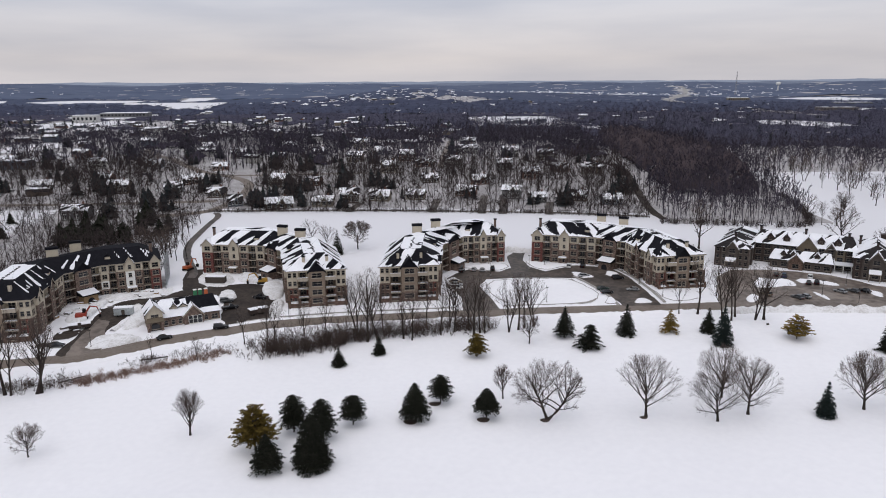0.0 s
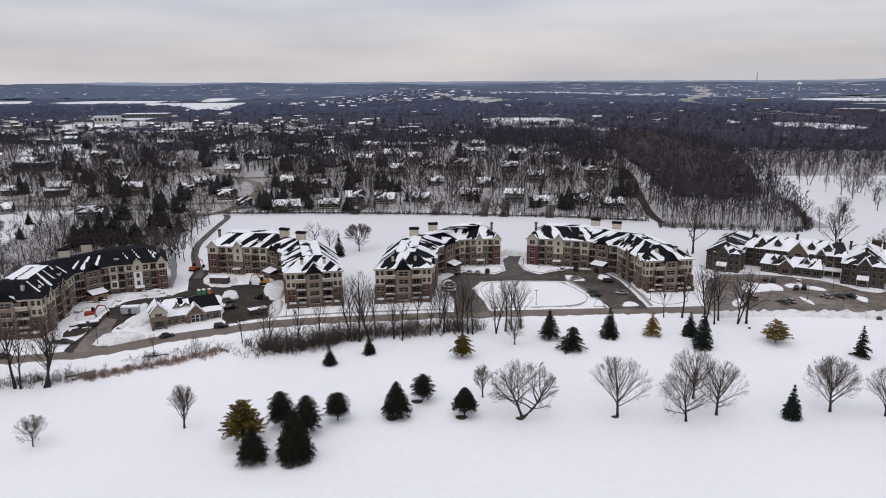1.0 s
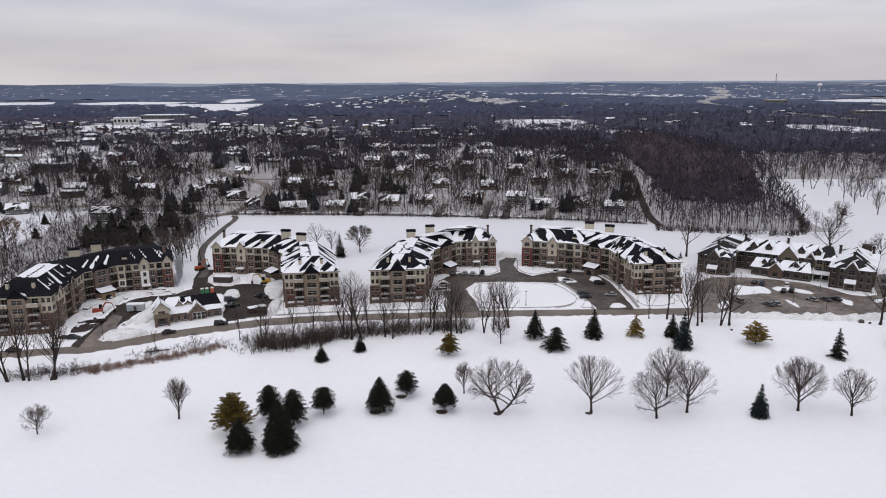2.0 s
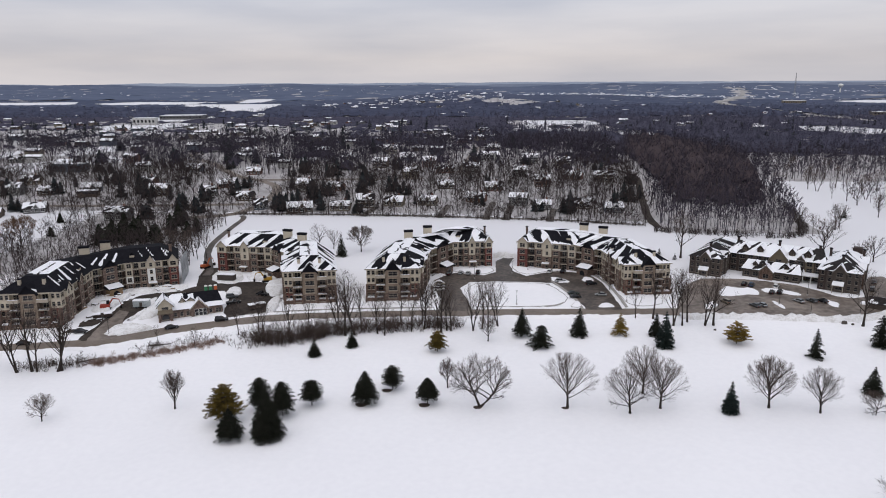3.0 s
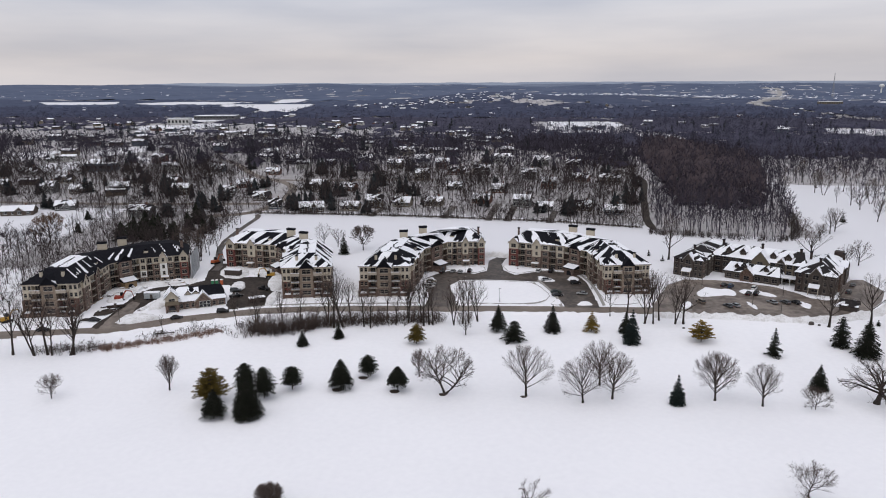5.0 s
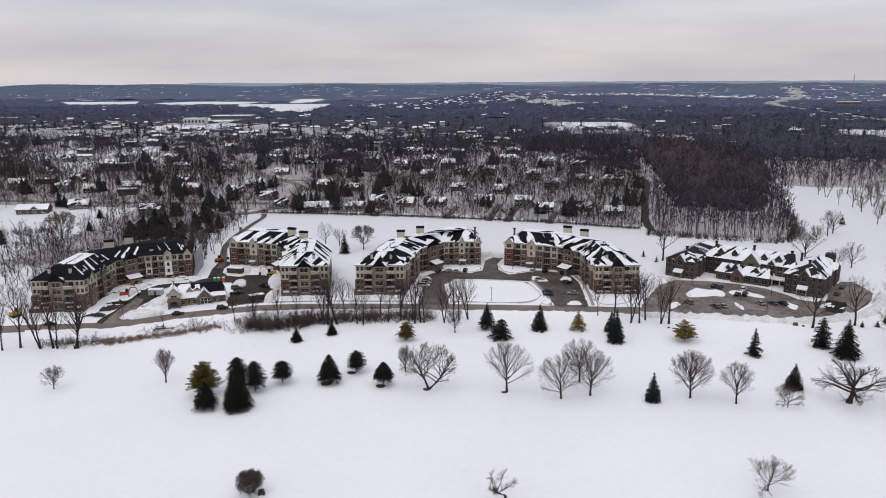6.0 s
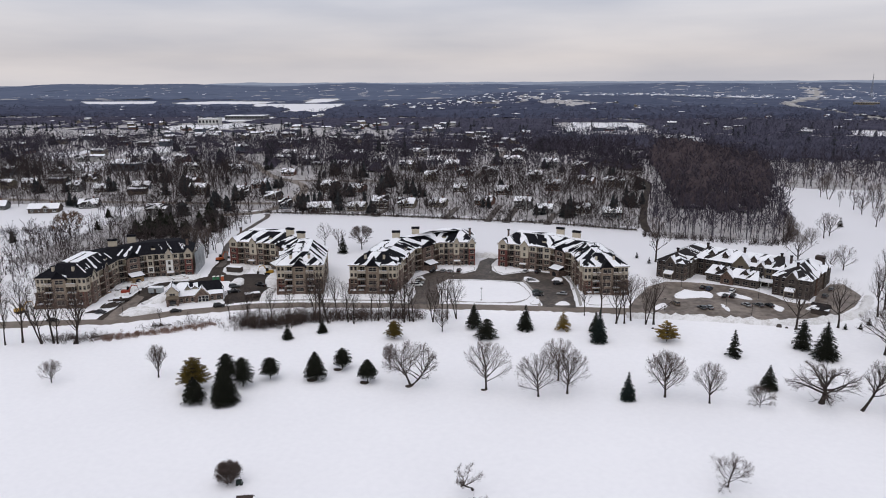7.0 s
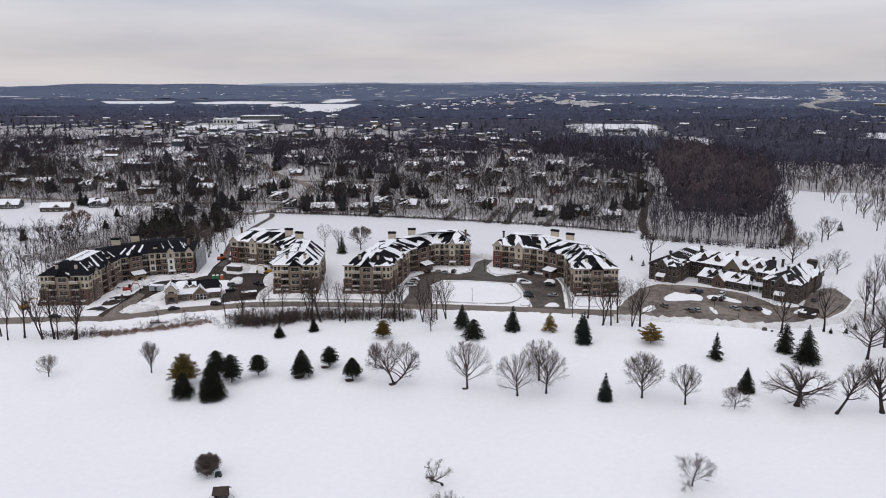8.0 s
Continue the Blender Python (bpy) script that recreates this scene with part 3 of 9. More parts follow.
# ---- roofs, snow on roofs, facades ----
def clip_half(poly, value):
    """The part of a polygon where value(point) is above zero."""
    out = []
    for k, p in enumerate(poly):
        q = poly[(k + 1) % len(poly)]
        a, b = value(p), value(q)
        if a > 0:
            out.append(p)
        if (a > 0) != (b > 0):
            out.append(p.lerp(q, a / (a - b)))
    return out


def snow_on(shell, faces, field, cell=0.65, thick=0.14):
    """Patches of snow on planar faces wherever the field is above zero, with a thin edge."""
    for poly in faces:
        poly = [Vector(p) for p in poly]
        n = sum(((poly[k]).cross(poly[(k + 1) % len(poly)]) for k in range(len(poly))), Vector())
        if n.length < 1e-6:
            continue
        n.normalize()
        if n.z < 0:
            poly.reverse()
            n = -n
        a = (poly[1] - poly[0]).normalized()
        b = n.cross(a)
        o = poly[0]
        uv = [((p - o).dot(a), (p - o).dot(b)) for p in poly]
        u0, u1, v0, v1 = min(p[0] for p in uv), max(p[0] for p in uv), min(p[1] for p in uv), max(p[1] for p in uv)
        nu, nv = max(1, math.ceil((u1 - u0) / cell)), max(1, math.ceil((v1 - v0) / cell))
        edges = []
        for k in range(len(uv)):
            p, q = uv[k], uv[(k + 1) % len(uv)]
            e = Vector((q[0] - p[0], q[1] - p[1]))
            if e.length > 1e-6:
                e.normalize()
                edges.append((p, Vector((-e.y, e.x))))
        memo = {}
        cover = field.on(o, a, b, v0, v1) if isinstance(field, SlopeSnow) else field

        def value(i, j):
            if (i, j) not in memo:
                memo[(i, j)] = cover(o + a * (u0 + (u1 - u0) * i / nu) + b * (v0 + (v1 - v0) * j / nv))
            return memo[(i, j)]

        for i in range(nu):
            for j in range(nv):
                quad = [(i, j), (i + 1, j), (i + 1, j + 1), (i, j + 1)]
                vals = [value(*c) for c in quad]
                if max(vals) <= 0:
                    continue
                for t in ((0, 1, 2), (0, 2, 3)):
                    tri3 = [Vector((u0 + (u1 - u0) * quad[c][0] / nu, v0 + (v1 - v0) * quad[c][1] / nv, vals[c])) for c in t]
                    tri3 = clip_half(tri3, lambda p: p.z)
                    for p0, en in edges:
                        if len(tri3) < 3:
                            break
                        tri3 = clip_half(tri3, lambda p: (p.x - p0[0]) * en.x + (p.y - p0[1]) * en.y - 0.02)
                    if len(tri3) < 3:
                        continue
                    up = [o + a * p.x + b * p.y + n * thick for p in tri3]
                    shell.poly(up)
                    for k in range(len(tri3)):
                        p, q = tri3[k], tri3[(k + 1) % len(tri3)]
                        if abs(p.z) < 1e-5 and abs(q.z) < 1e-5:
                            shell.poly([up[k], up[k] - n * thick, up[(k + 1) % len(up)] - n * thick, up[(k + 1) % len(up)]])


def streaks(seed, bias, angle=0.6, long=0.10, wide=0.66):
    """A field of wind-scoured streaks; bias shifts how much is covered."""
    ca, sa = math.cos(angle), math.sin(angle)

    def field(p):
        u, v = p.x * ca + p.y * sa, -p.x * sa + p.y * ca
        return bias + noise.noise(Vector((u * long + seed, v * wide + p.z * 0.25, seed * 1.7))) + 0.3 * noise.noise(Vector((u * 0.3, v * 0.75 + seed, p.z * 0.4)))
    return field


def snow_patches(root, shell, least=5):
    """Each joined patch of snow becomes a part of its own; crumbs are left out."""
    owner, places = list(range(len(shell.f))), {}

    def find(i):
        while owner[i] != i:
            owner[i] = owner[owner[i]]
            i = owner[i]
        return i

    for i, f in enumerate(shell.f):
        for v in f:
            key = tuple(round(c, 2) for c in shell.v[v])
            if key in places:
                owner[find(i)] = find(places[key])
            else:
                places[key] = i
    groups = {}
    for i, f in enumerate(shell.f):
        groups.setdefault(find(i), []).append(f)
    for faces in groups.values():
        if len(faces) >= least:
            piece = Shell()
            for f in faces:
                piece.poly([shell.v[v] for v in f])
            part("snow_patch", piece, ROOF_SNOW, root)


class SlopeSnow:
    """Snow that slid in slanting strips down each slope and lies thickest along the eaves."""

    def __init__(self, seed, bias, lean=0.7, eave=0.45):
        self.seed, self.bias, self.lean, self.eave = seed, bias, lean, eave

    def on(self, o, a, b, v0, v1):
        turn = self.lean * (1 if noise.noise(o * 0.37 + Vector((self.seed, 0, 0))) > -0.1 else -1)

        def field(p):
            u, v = (p - o).dot(a), (p - o).dot(b) - v0
            q = u + turn * v
            strip = noise.noise(Vector((q * 0.30 + self.seed, v * 0.07, self.seed * 1.7))) + 0.45 * noise.noise(Vector((q * 0.85, v * 0.16 + self.seed, 4.0)))
            return self.bias + 1.25 * strip + self.eave * math.exp(-v / 0.9) - 0.35 * max(0.0, v / max(0.5, v1 - v0) - 0.72)
        return field


def inset(poly, d):
    """A polygon (x, y) moved inwards by d."""
    n = len(poly)
    area = sum(poly[k][0] * poly[(k + 1) % n][1] - poly[(k + 1) % n][0] * poly[k][1] for k in range(n))
    s = 1 if area > 0 else -1
    out = []
    for k in range(n):
        p, q, r = Vector(poly[k - 1]), Vector(poly[k]), Vector(poly[(k + 1) % n])
        a, b = (q - p).normalized(), (r - q).normalized()
        na, nb = Vector((-a.y, a.x)) * s, Vector((-b.y, b.x)) * s
        m = (na + nb)
        out.append(q + m * (d / max(0.35, 1 + na.dot(nb))))
    return out


def slab_between(sh, top, low_z):
    """A flat polygon prism."""
    area = sum(top[k][0] * top[(k + 1) % len(top)][1] - top[(k + 1) % len(top)][0] * top[k][1] for k in range(len(top)))
    if area < 0:
        top = list(reversed(top))
    sh.hexa([(p[0], p[1], low_z) for p in top], top)


WINDOW_MESHES = {}


def window_meshes(w, h, trim, arch=False):
    key = (round(w, 2), round(h, 2), trim.name, arch)
    if key not in WINDOW_MESHES:
        fr, gl, sl = Shell(), Shell(), Shell()
        t = 0.07
        cols = [0, t, w / 2 - 0.035, w / 2 + 0.035, w - t, w] if w > 1.4 else [0, t, w - t, w]
        rows = [0, t, h * 0.55 - 0.022, h * 0.55 + 0.022, h - t, h]
        solid = lambda i, j: 0 <= i < len(cols) - 1 and 0 <= j < 5 and (i % 2 == 0 or j % 2 == 0)
        for i in range(len(cols) - 1):
            for j in range(5):
                if not solid(i, j):
                    continue
                x0, x1, z0, z1 = cols[i], cols[i + 1], rows[j], rows[j + 1]
                fr.poly([(x0, -0.1, z0), (x1, -0.1, z0), (x1, -0.1, z1), (x0, -0.1, z1)])
                for di, dj, e in ((-1, 0, ((x0, z1), (x0, z0))), (1, 0, ((x1, z0), (x1, z1))), (0, -1, ((x0, z0), (x1, z0))), (0, 1, ((x1, z1), (x0, z1)))):
                    if not solid(i + di, j + dj):
                        (a0, b0), (a1, b1) = e
                        fr.poly([(a1, -0.1, b1), (a0, -0.1, b0), (a0, 0.12, b0), (a1, 0.12, b1)])
        sl.box(-0.12, w + 0.12, -0.24, -0.10, -0.14, 0.02)
        if arch:
            top = [(w / 2 + (w / 2 + 0.1) * math.cos(a), -0.1, h + (w * 0.36) * math.sin(a)) for a in np.linspace(0, math.pi, 9)]
            inn = [(w / 2 + (w / 2 - 0.1) * math.cos(a), -0.1, h + (w * 0.36 - 0.16) * math.sin(a)) for a in np.linspace(0, math.pi, 9)]
            for k in range(8):
                fr.poly([top[k], top[k + 1], inn[k + 1], inn[k]])
                fr.poly([top[k + 1], top[k], (top[k][0], 0.12, top[k][2]), (top[k + 1][0], 0.12, top[k + 1][2])])
            gl.poly([(p[0], -0.02, p[2]) for p in reversed(inn)])
        gl.poly([(0.05, 0.06, 0.05), (w - 0.05, 0.06, 0.05), (w - 0.05, 0.06, h - 0.05), (0.05, 0.06, h - 0.05)])
        WINDOW_MESHES[key] = (fr.data("window", trim), gl.data("pane", GLASS), sl.data("sill", trim))
    return WINDOW_MESHES[key]


def window_at(root, m, w, h, trim, arch=False):
    fr, gl, sl = window_meshes(w, h, trim, arch)
    ob = part("window", fr, None, root, at=m)
    part("pane", gl, None, ob)
    part("sill", sl, None, ob)


BALCONY_MESHES = {}


def balcony_at(root, m, w, out, solid=None, snow=False):
    """Slab and railing; m has x along the wall and -y outwards."""
    key = (round(w, 1), round(out, 1), solid.name if solid else "", snow)
    if key not in BALCONY_MESHES:
        sl, ra, sn = Shell(), Shell(), Shell()
        sl.box(0, w, -out, 0.0, -0.25, 0.0)
        if solid:
            ra.box(0, w, -out, -out + 0.15, 0.0, 1.0)
            ra.box(0, 0.15, -out + 0.15, 0, 0.0, 1.0)
            ra.box(w - 0.15, w, -out + 0.15, 0, 0.0, 1.0)
        else:
            for z in (0.12, 1.0):
                ra.box(0.02, w - 0.02, -out + 0.02, -out + 0.08, z, z + 0.07)
            for k in range(int(w / 0.45) + 1):
                x = 0.05 + k * (w - 0.16) / int(w / 0.45)
                ra.box(x, x + 0.05, -out + 0.03, -out + 0.07, 0.19, 1.0)
        sn.box(0.2, w - 0.2, -out + 0.2, -out * 0.25, 0.0, 0.18)
        if solid:
            sn.box(0.0, w, -out, -out + 0.16, 1.0, 1.12)
        BALCONY_MESHES[key] = (sl.data("balcony", TRIM), ra.data("railing", solid or RAILING), sn.data("snow_layer", ROOF_SNOW))
    sl, ra, sn = BALCONY_MESHES[key]
    ob = part("balcony", sl, None, root, at=m)
    part("railing", ra, None, ob)
    if snow:
        part("snow_layer", sn, None, ob)


def facade(root, a, b, z0, bays, skins, storey=2.9, trim=None, plinth=2.0):
    """A wall from a to b (seen from outside, left to right). bays: (kind, share, projection, gable rise, skin per storey).
    Openings are real, with frames and panes set into them."""
    trim = trim or TRIM
    a, b = Vector(a), Vector(b)
    u = (b - a)
    length = u.length
    u.normalize()
    out = Vector((u.y, -u.x))
    total = sum(k[1] for k in bays)
    shells = {}
    s = 0.0

    def at(x, d, z):
        p = a + u * x + out * d
        return (p.x, p.y, z)

    def seat(x, d, z):
        p = a + u * x + out * d
        return Matrix(((u.x, -out.x, 0, p.x), (u.y, -out.y, 0, p.y), (0, 0, 1, z), (0, 0, 0, 1)))

    for count, (kind, share, proj, gable, plan) in enumerate(bays):
        w = share / total * length
        n = len(plan)
        for f in range(n):
            sh = shells.setdefault((plan[f], count), Shell())
            lo, hi = z0 + f * storey, z0 + (f + 1) * storey
            if f == 0:
                sh.poly([at(s, proj, lo - plinth), at(s + w, proj, lo - plinth), at(s + w, proj, lo), at(s, proj, lo)])
            hole = None
            depth = 0.25
            if kind in "WA":
                ww = min(3.4, w * 0.66) if kind == "A" and n == 4 else min(2.3, w * 0.64)
                hole = (s + (w - ww) / 2, s + (w + ww) / 2, lo + 0.65, lo + 2.4)
            elif kind == "w":
                ww = 1.15
                hole = (s + (w - ww) / 2, s + (w + ww) / 2, lo + 0.75, lo + 2.35)
            elif kind == "D" and w > 3:
                hole = (s + w * 0.12, s + w * 0.88, lo + 0.7, lo + 2.4)
            elif kind in "BL":
                hole = (s + 0.25, s + w - 0.25, lo + 0.12, lo + 2.55)
                depth = 1.7
            if hole is None:
                sh.poly([at(s, proj, lo), at(s + w, proj, lo), at(s + w, proj, hi), at(s, proj, hi)])
            else:
                h0, h1, g0, g1 = hole
                for x0, x1, y0, y1 in ((s, h0, lo, hi), (h1, s + w, lo, hi), (h0, h1, lo, g0), (h0, h1, g1, hi)):
                    sh.poly([at(x0, proj, y0), at(x1, proj, y0), at(x1, proj, y1), at(x0, proj, y1)])
                d2 = proj - depth
                sh.poly([at(h0, proj, g0), at(h1, proj, g0), at(h1, d2, g0), at(h0, d2, g0)])
                sh.poly([at(h0, d2, g1), at(h1, d2, g1), at(h1, proj, g1), at(h0, proj, g1)])
                sh.poly([at(h0, proj, g0), at(h0, d2, g0), at(h0, d2, g1), at(h0, proj, g1)])
                sh.poly([at(h1, d2, g0), at(h1, proj, g0), at(h1, proj, g1), at(h1, d2, g1)])
                if kind in "BL":
                    sh.poly([at(h0, d2, g0), at(h1, d2, g0), at(h1, d2, g1), at(h0, d2, g1)])
                    dw = min(2.0, h1 - h0 - 0.5)
                    window_at(root, seat((h0 + h1 - dw) / 2, d2 + 0.14, g0 + 0.05), dw, 2.15, trim)
                    balcony_at(root, seat(h0 - 0.1, proj, lo + 0.1), h1 - h0 + 0.2, 0.5 if kind == "B" else 1.6,
                               TRIM if (kind == "L" and f == 3) else None, kind == "L" or f == n - 1)
                else:
                    window_at(root, seat(h0, proj - 0.14, g0), h1 - h0, g1 - g0, trim, kind == "A" and f == n - 1)
        if proj > 0.05:
            for f in range(n):
                sh = shells[(plan[f], count)]
                lo, hi = z0 + f * storey - (plinth if f == 0 else 0), z0 + (f + 1) * storey
                sh.poly([at(s, 0, lo), at(s, proj, lo), at(s, proj, hi), at(s, 0, hi)])
                sh.poly([at(s + w, proj, lo), at(s + w, 0, lo), at(s + w, 0, hi), at(s + w, proj, hi)])
            if n * storey < 11 or not gable:
                top = z0 + n * storey
                cap = shells.setdefault(("cap", count), Shell())
                cap.poly([at(s, 0, top), at(s, proj, top), at(s + w, proj, top), at(s + w, 0, top)])
        if gable:
            top = z0 + n * storey
            dark = kind == "A" and n == 4
            sh = shells.setdefault(("roof" if dark else plan[-1], count), Shell())
            sh.poly([at(s, proj, top), at(s + w, proj, top), at(s + w / 2, proj, top + gable)])
            gr, gs = Shell(), Shell()
            o = 0.45
            dep = gable / 0.93 + 0.6
            k = (gable + 0.05) / (w / 2)
            ridge_f, ridge_b = at(s + w / 2, proj + o, top + gable + 0.22), at(s + w / 2, -dep, top + gable + 0.22)
            lf, lb = at(s - o, proj + o, top + 0.22 - o * k), at(s - o, -0.3, top + 0.22 - o * k)
            rf, rb = at(s + w + o, proj + o, top + 0.22 - o * k), at(s + w + o, -0.3, top + 0.22 - o * k)
            dz = Vector((0, 0, 0.25))
            for quad in ([lf, ridge_f, ridge_b, lb], [ridge_f, rf, rb, ridge_b]):
                quad = [Vector(p) for p in quad]
                gr.hexa([p - dz for p in reversed(quad)], list(reversed(quad)))
                gs = Shell()
                snow_on(gs, [quad], streaks(s + a.x, skins.get("snow", 0.0) + (-0.1 if dark else 0.2), 0.9, 0.11, 0.42), 0.6, 0.1)
                snow_patches(root, gs)
            part("gable_roof", gr, skins["roof"], root)
            tr = Shell()
            for p, q in ((lf, ridge_f), (ridge_f, rf)):
                p, q = Vector(p), Vector(q)
                off = Vector((out.x, out.y, 0)) * 0.05
                tr.hexa([p - dz * 1.6 + off, q - dz * 1.6 + off, q - dz * 1.6 - off, p - dz * 1.6 - off], [p + off, q + off, q - off, p - off])
            part("bargeboard", tr, skins["roof"] if dark else trim, root)
        s += w
    for (skin, _), sh in shells.items():
        part({"cap": "snow_cap", "roof": "gable_face"}.get(skin, "wall"), sh, skins[skin], root)


def frustum_roof(root, outline, eave, rise, run, roof_mat, field, over=0.6, deck_field=None):
    """Steep slopes round a flat deck over any outline; returns nothing."""
    edge = inset(outline, -over)
    top = inset(outline, run)
    area = sum(edge[k][0] * edge[(k + 1) % len(edge)][1] - edge[(k + 1) % len(edge)][0] * edge[k][1] for k in range(len(edge)))
    if area < 0:
        edge.reverse()
        top.reverse()
    n = len(edge)
    sh = Shell()
    lo = [Vector((p[0], p[1], eave)) for p in edge]
    fa = [Vector((p[0], p[1], eave + 0.28)) for p in edge]
    hi = [Vector((p[0], p[1], eave + rise)) for p in top]
    slopes = []
    for k in range(n):
        j = (k + 1) % n
        sh.poly([fa[k], fa[j], hi[j], hi[k]])
        slopes.append([fa[k], fa[j], hi[j], hi[k]])
    sh.poly(hi)
    sh.poly(list(reversed(lo)))
    part("roof", sh, roof_mat, root)
    fas = Shell()
    for k in range(n):
        j = (k + 1) % n
        fas.poly([lo[k], lo[j], fa[j], fa[k]])
    part("fascia", fas, TRIM, root)
    sn = Shell()
    snow_on(sn, slopes, field)
    part("roof_snow", sn, ROOF_SNOW, root, "patchy snow left on the roof slopes")
    dk = Shell()
    bm = bmesh.new()
    bm.faces.new([bm.verts.new(p) for p in hi])
    bmesh.ops.triangulate(bm, faces=bm.faces[:])
    tris = [[v.co.copy() for v in f.verts] for f in bm.faces]
    bm.free()
    snow_on(dk, tris, deck_field or (lambda p: 1.0), 1.5, 0.16)
    if dk.v:
        part("deck_snow", dk, ROOF_SNOW, root, "snow lying on the flat roof deck")


def chimney(root, x, y, z0, z1, w, d, turn, mat=None):
    m = pose(x, y, 0, 0, 0, turn)
    sh, cap, sn = Shell(), Shell(), Shell()
    sh.box(-w / 2, w / 2, -d / 2, d / 2, z0, z1, m)
    cap.box(-w / 2 - 0.15, w / 2 + 0.15, -d / 2 - 0.15, d / 2 + 0.15, z1, z1 + 0.8, m)
    body = part("chimney", sh, mat or CREAM, root)
    part("cap", cap, SHINGLE, body, "dark metal chimney cap")


def flue(root, x, y, z0, z1, mat):
    sh, cap = Shell(), Shell()
    sh.box(x - 0.45, x + 0.45, y - 0.45, y + 0.45, z0, z1)
    cap.box(x - 0.6, x + 0.6, y - 0.6, y + 0.6, z1, z1 + 0.35)
    body = part("chimney", sh, mat, root)
    part("cap", cap, SHINGLE, body)


def apartment_house(P, W, label, group, snow, deck, seed, flip, done=True):
    """A four-storey bent block: P0..P1 back wing, P1..P2 entrance bay, P2..P3 inner side of the front wing, P3..P4 its end."""
    P = [Vector(p) for p in P]
    org = P[2]
    base = gz(P[2].x, (P[2].y + P[3].y) / 2)
    root = thing("apartment_building", Matrix.Translation((org.x, org.y, base)), label, "apartment building", group)
    P = [p - org for p in P]
    d0 = (P[1] - P[0]).normalized()
    nb = Vector((-d0.y, d0.x))
    if nb.dot(P[3] - P[2]) > 0:
        nb = -nb
    wing = P[2] - P[3]
    wing = wing.normalized()
    Q2 = P[4] + wing * ((P[2] - P[3]).length + 1.0)
    Q1, Q0 = P[1] + nb * W, P[0] + nb * W
    H = 11.6
    skins = {"stone": STONE, "cream": CREAM, "brick": BRICK, "tan": TAN_BRICK, "cap": ROOF_SNOW, "roof": SHINGLE, "snow": snow, "white": WHITE_TRIM, "beige": BEIGE_PANEL}
    S4 = ("stone", "stone", "stone", "cream")
    C2 = ("stone", "stone", "cream", "cream")
    T4 = ("stone",) * 4
    R4 = ("brick", "brick", "brick", "cream")

    def wall(p, q, bays):
        if flip:
            p, q, bays = q, p, list(reversed(bays))
        facade(root, p, q, 0.0, bays, skins)

    # outlines run left to right as seen from the court when not flipped
    back = [("W", 3.4, 0.7, 2.3, R4), ("B", 2.6, 0, 0, S4), ("W", 2.6, 0, 0, S4), ("w", 3.0, 0.7, 2.4, ("stone", "stone", "cream", "cream") if done else ("stone", "white", "white", "cream")), ("W", 2.8, 0, 0, S4), ("B", 2.6, 0, 0, S4), ("W", 2.6, 0, 0, C2 if done else ("stone", "white", "cream", "cream"))]
    hub = [("B", 2.8, 0, 0, S4), ("A", 4.4, 0.9, 2.6, T4), ("B", 2.8, 0, 0, S4)]
    inner = [("W", 2.8, 0, 0, C2), ("W", 3.0, 0.5, 0, S4), ("B", 2.8, 0, 0, S4), ("w", 2.8, 0.7, 2.0, T4), ("B", 2.8, 0, 0, S4), ("W", 3.0, 0, 0, C2), ("w", 3.0, 0.7, 2.0, S4), ("W", 2.8, 0, 0, C2)]
    end = [("w", 1.6, 0, 0, ("brick", "brick", "cream", "cream")), ("w", 1.6, 0, 0, ("brick", "tan", "cream", "cream")), ("L", 3.7, 0.6, 0, ("tan", "brick", "beige", "cream")), ("A", 5.2, 1.7, 3.2, ("stone", "beige", "beige", "beige")),
           ("L", 3.7, 0.6, 0, ("tan", "brick", "beige", "cream")), ("w", 1.6, 0, 0, ("tan", "tan", "cream", "cream")), ("w", 1.6, 0, 0, ("tan", "tan", "cream", "cream"))]
    wall(P[0], P[1], back)
    wall(P[1], P[2], hub)
    wall(P[2], P[3], inner)
    wall(P[3], P[4], end)
    side = [("W", 3, 0, 0, C2), ("w", 3, 0, 0, S4), ("W", 3, 0, 0, C2), ("B", 3, 0, 0, S4), ("W", 3, 0, 0, C2), ("w", 3, 0, 0, S4), ("W", 3, 0, 0, C2)]
    wall(P[4], Q2, side)
    wall(Q2, Q1, [("P", 3, 0, 0, C2)] * 3)
    wall(Q1, Q0, [("W", 3, 0, 0, C2), ("P", 9, 0, 0, S4), ("W", 3, 0, 0, C2)])
    wall(Q0, P[0], [("w", 3, 0, 0, R4), ("W", 3, 0, 0, R4), ("w", 3, 0, 0, S4), ("w", 3, 0, 0, C2)])
    outline = [tuple(p) for p in (P[0], P[1], P[2], P[3], P[4], Q2, Q1, Q0)]
    slopes = SlopeSnow(seed, snow + 0.02, 0.75 if flip else -0.75)
    if not done:
        # a nearly bare roof: a few slid strips of snow and one covered deck
        strips = []
        for s0, v0, s1, v1, wide in ((6.4, 6.0, 4.0, 1.5, 0.34), (4.4, 5.0, 3.4, 3.0, 0.28), (11.6, 6.0, 9.2, 1.8, 0.3), (15.0, 5.0, 13.2, 2.0, 0.26), (3.0, 6.6, 9.0, 6.6, 0.3), (11.5, 6.6, 17.5, 6.6, 0.3)):
            strips.append((P[0] + d0 * s0 + nb * v0, P[0] + d0 * s1 + nb * v1, wide))
        into = (P[4] - P[3]).normalized()
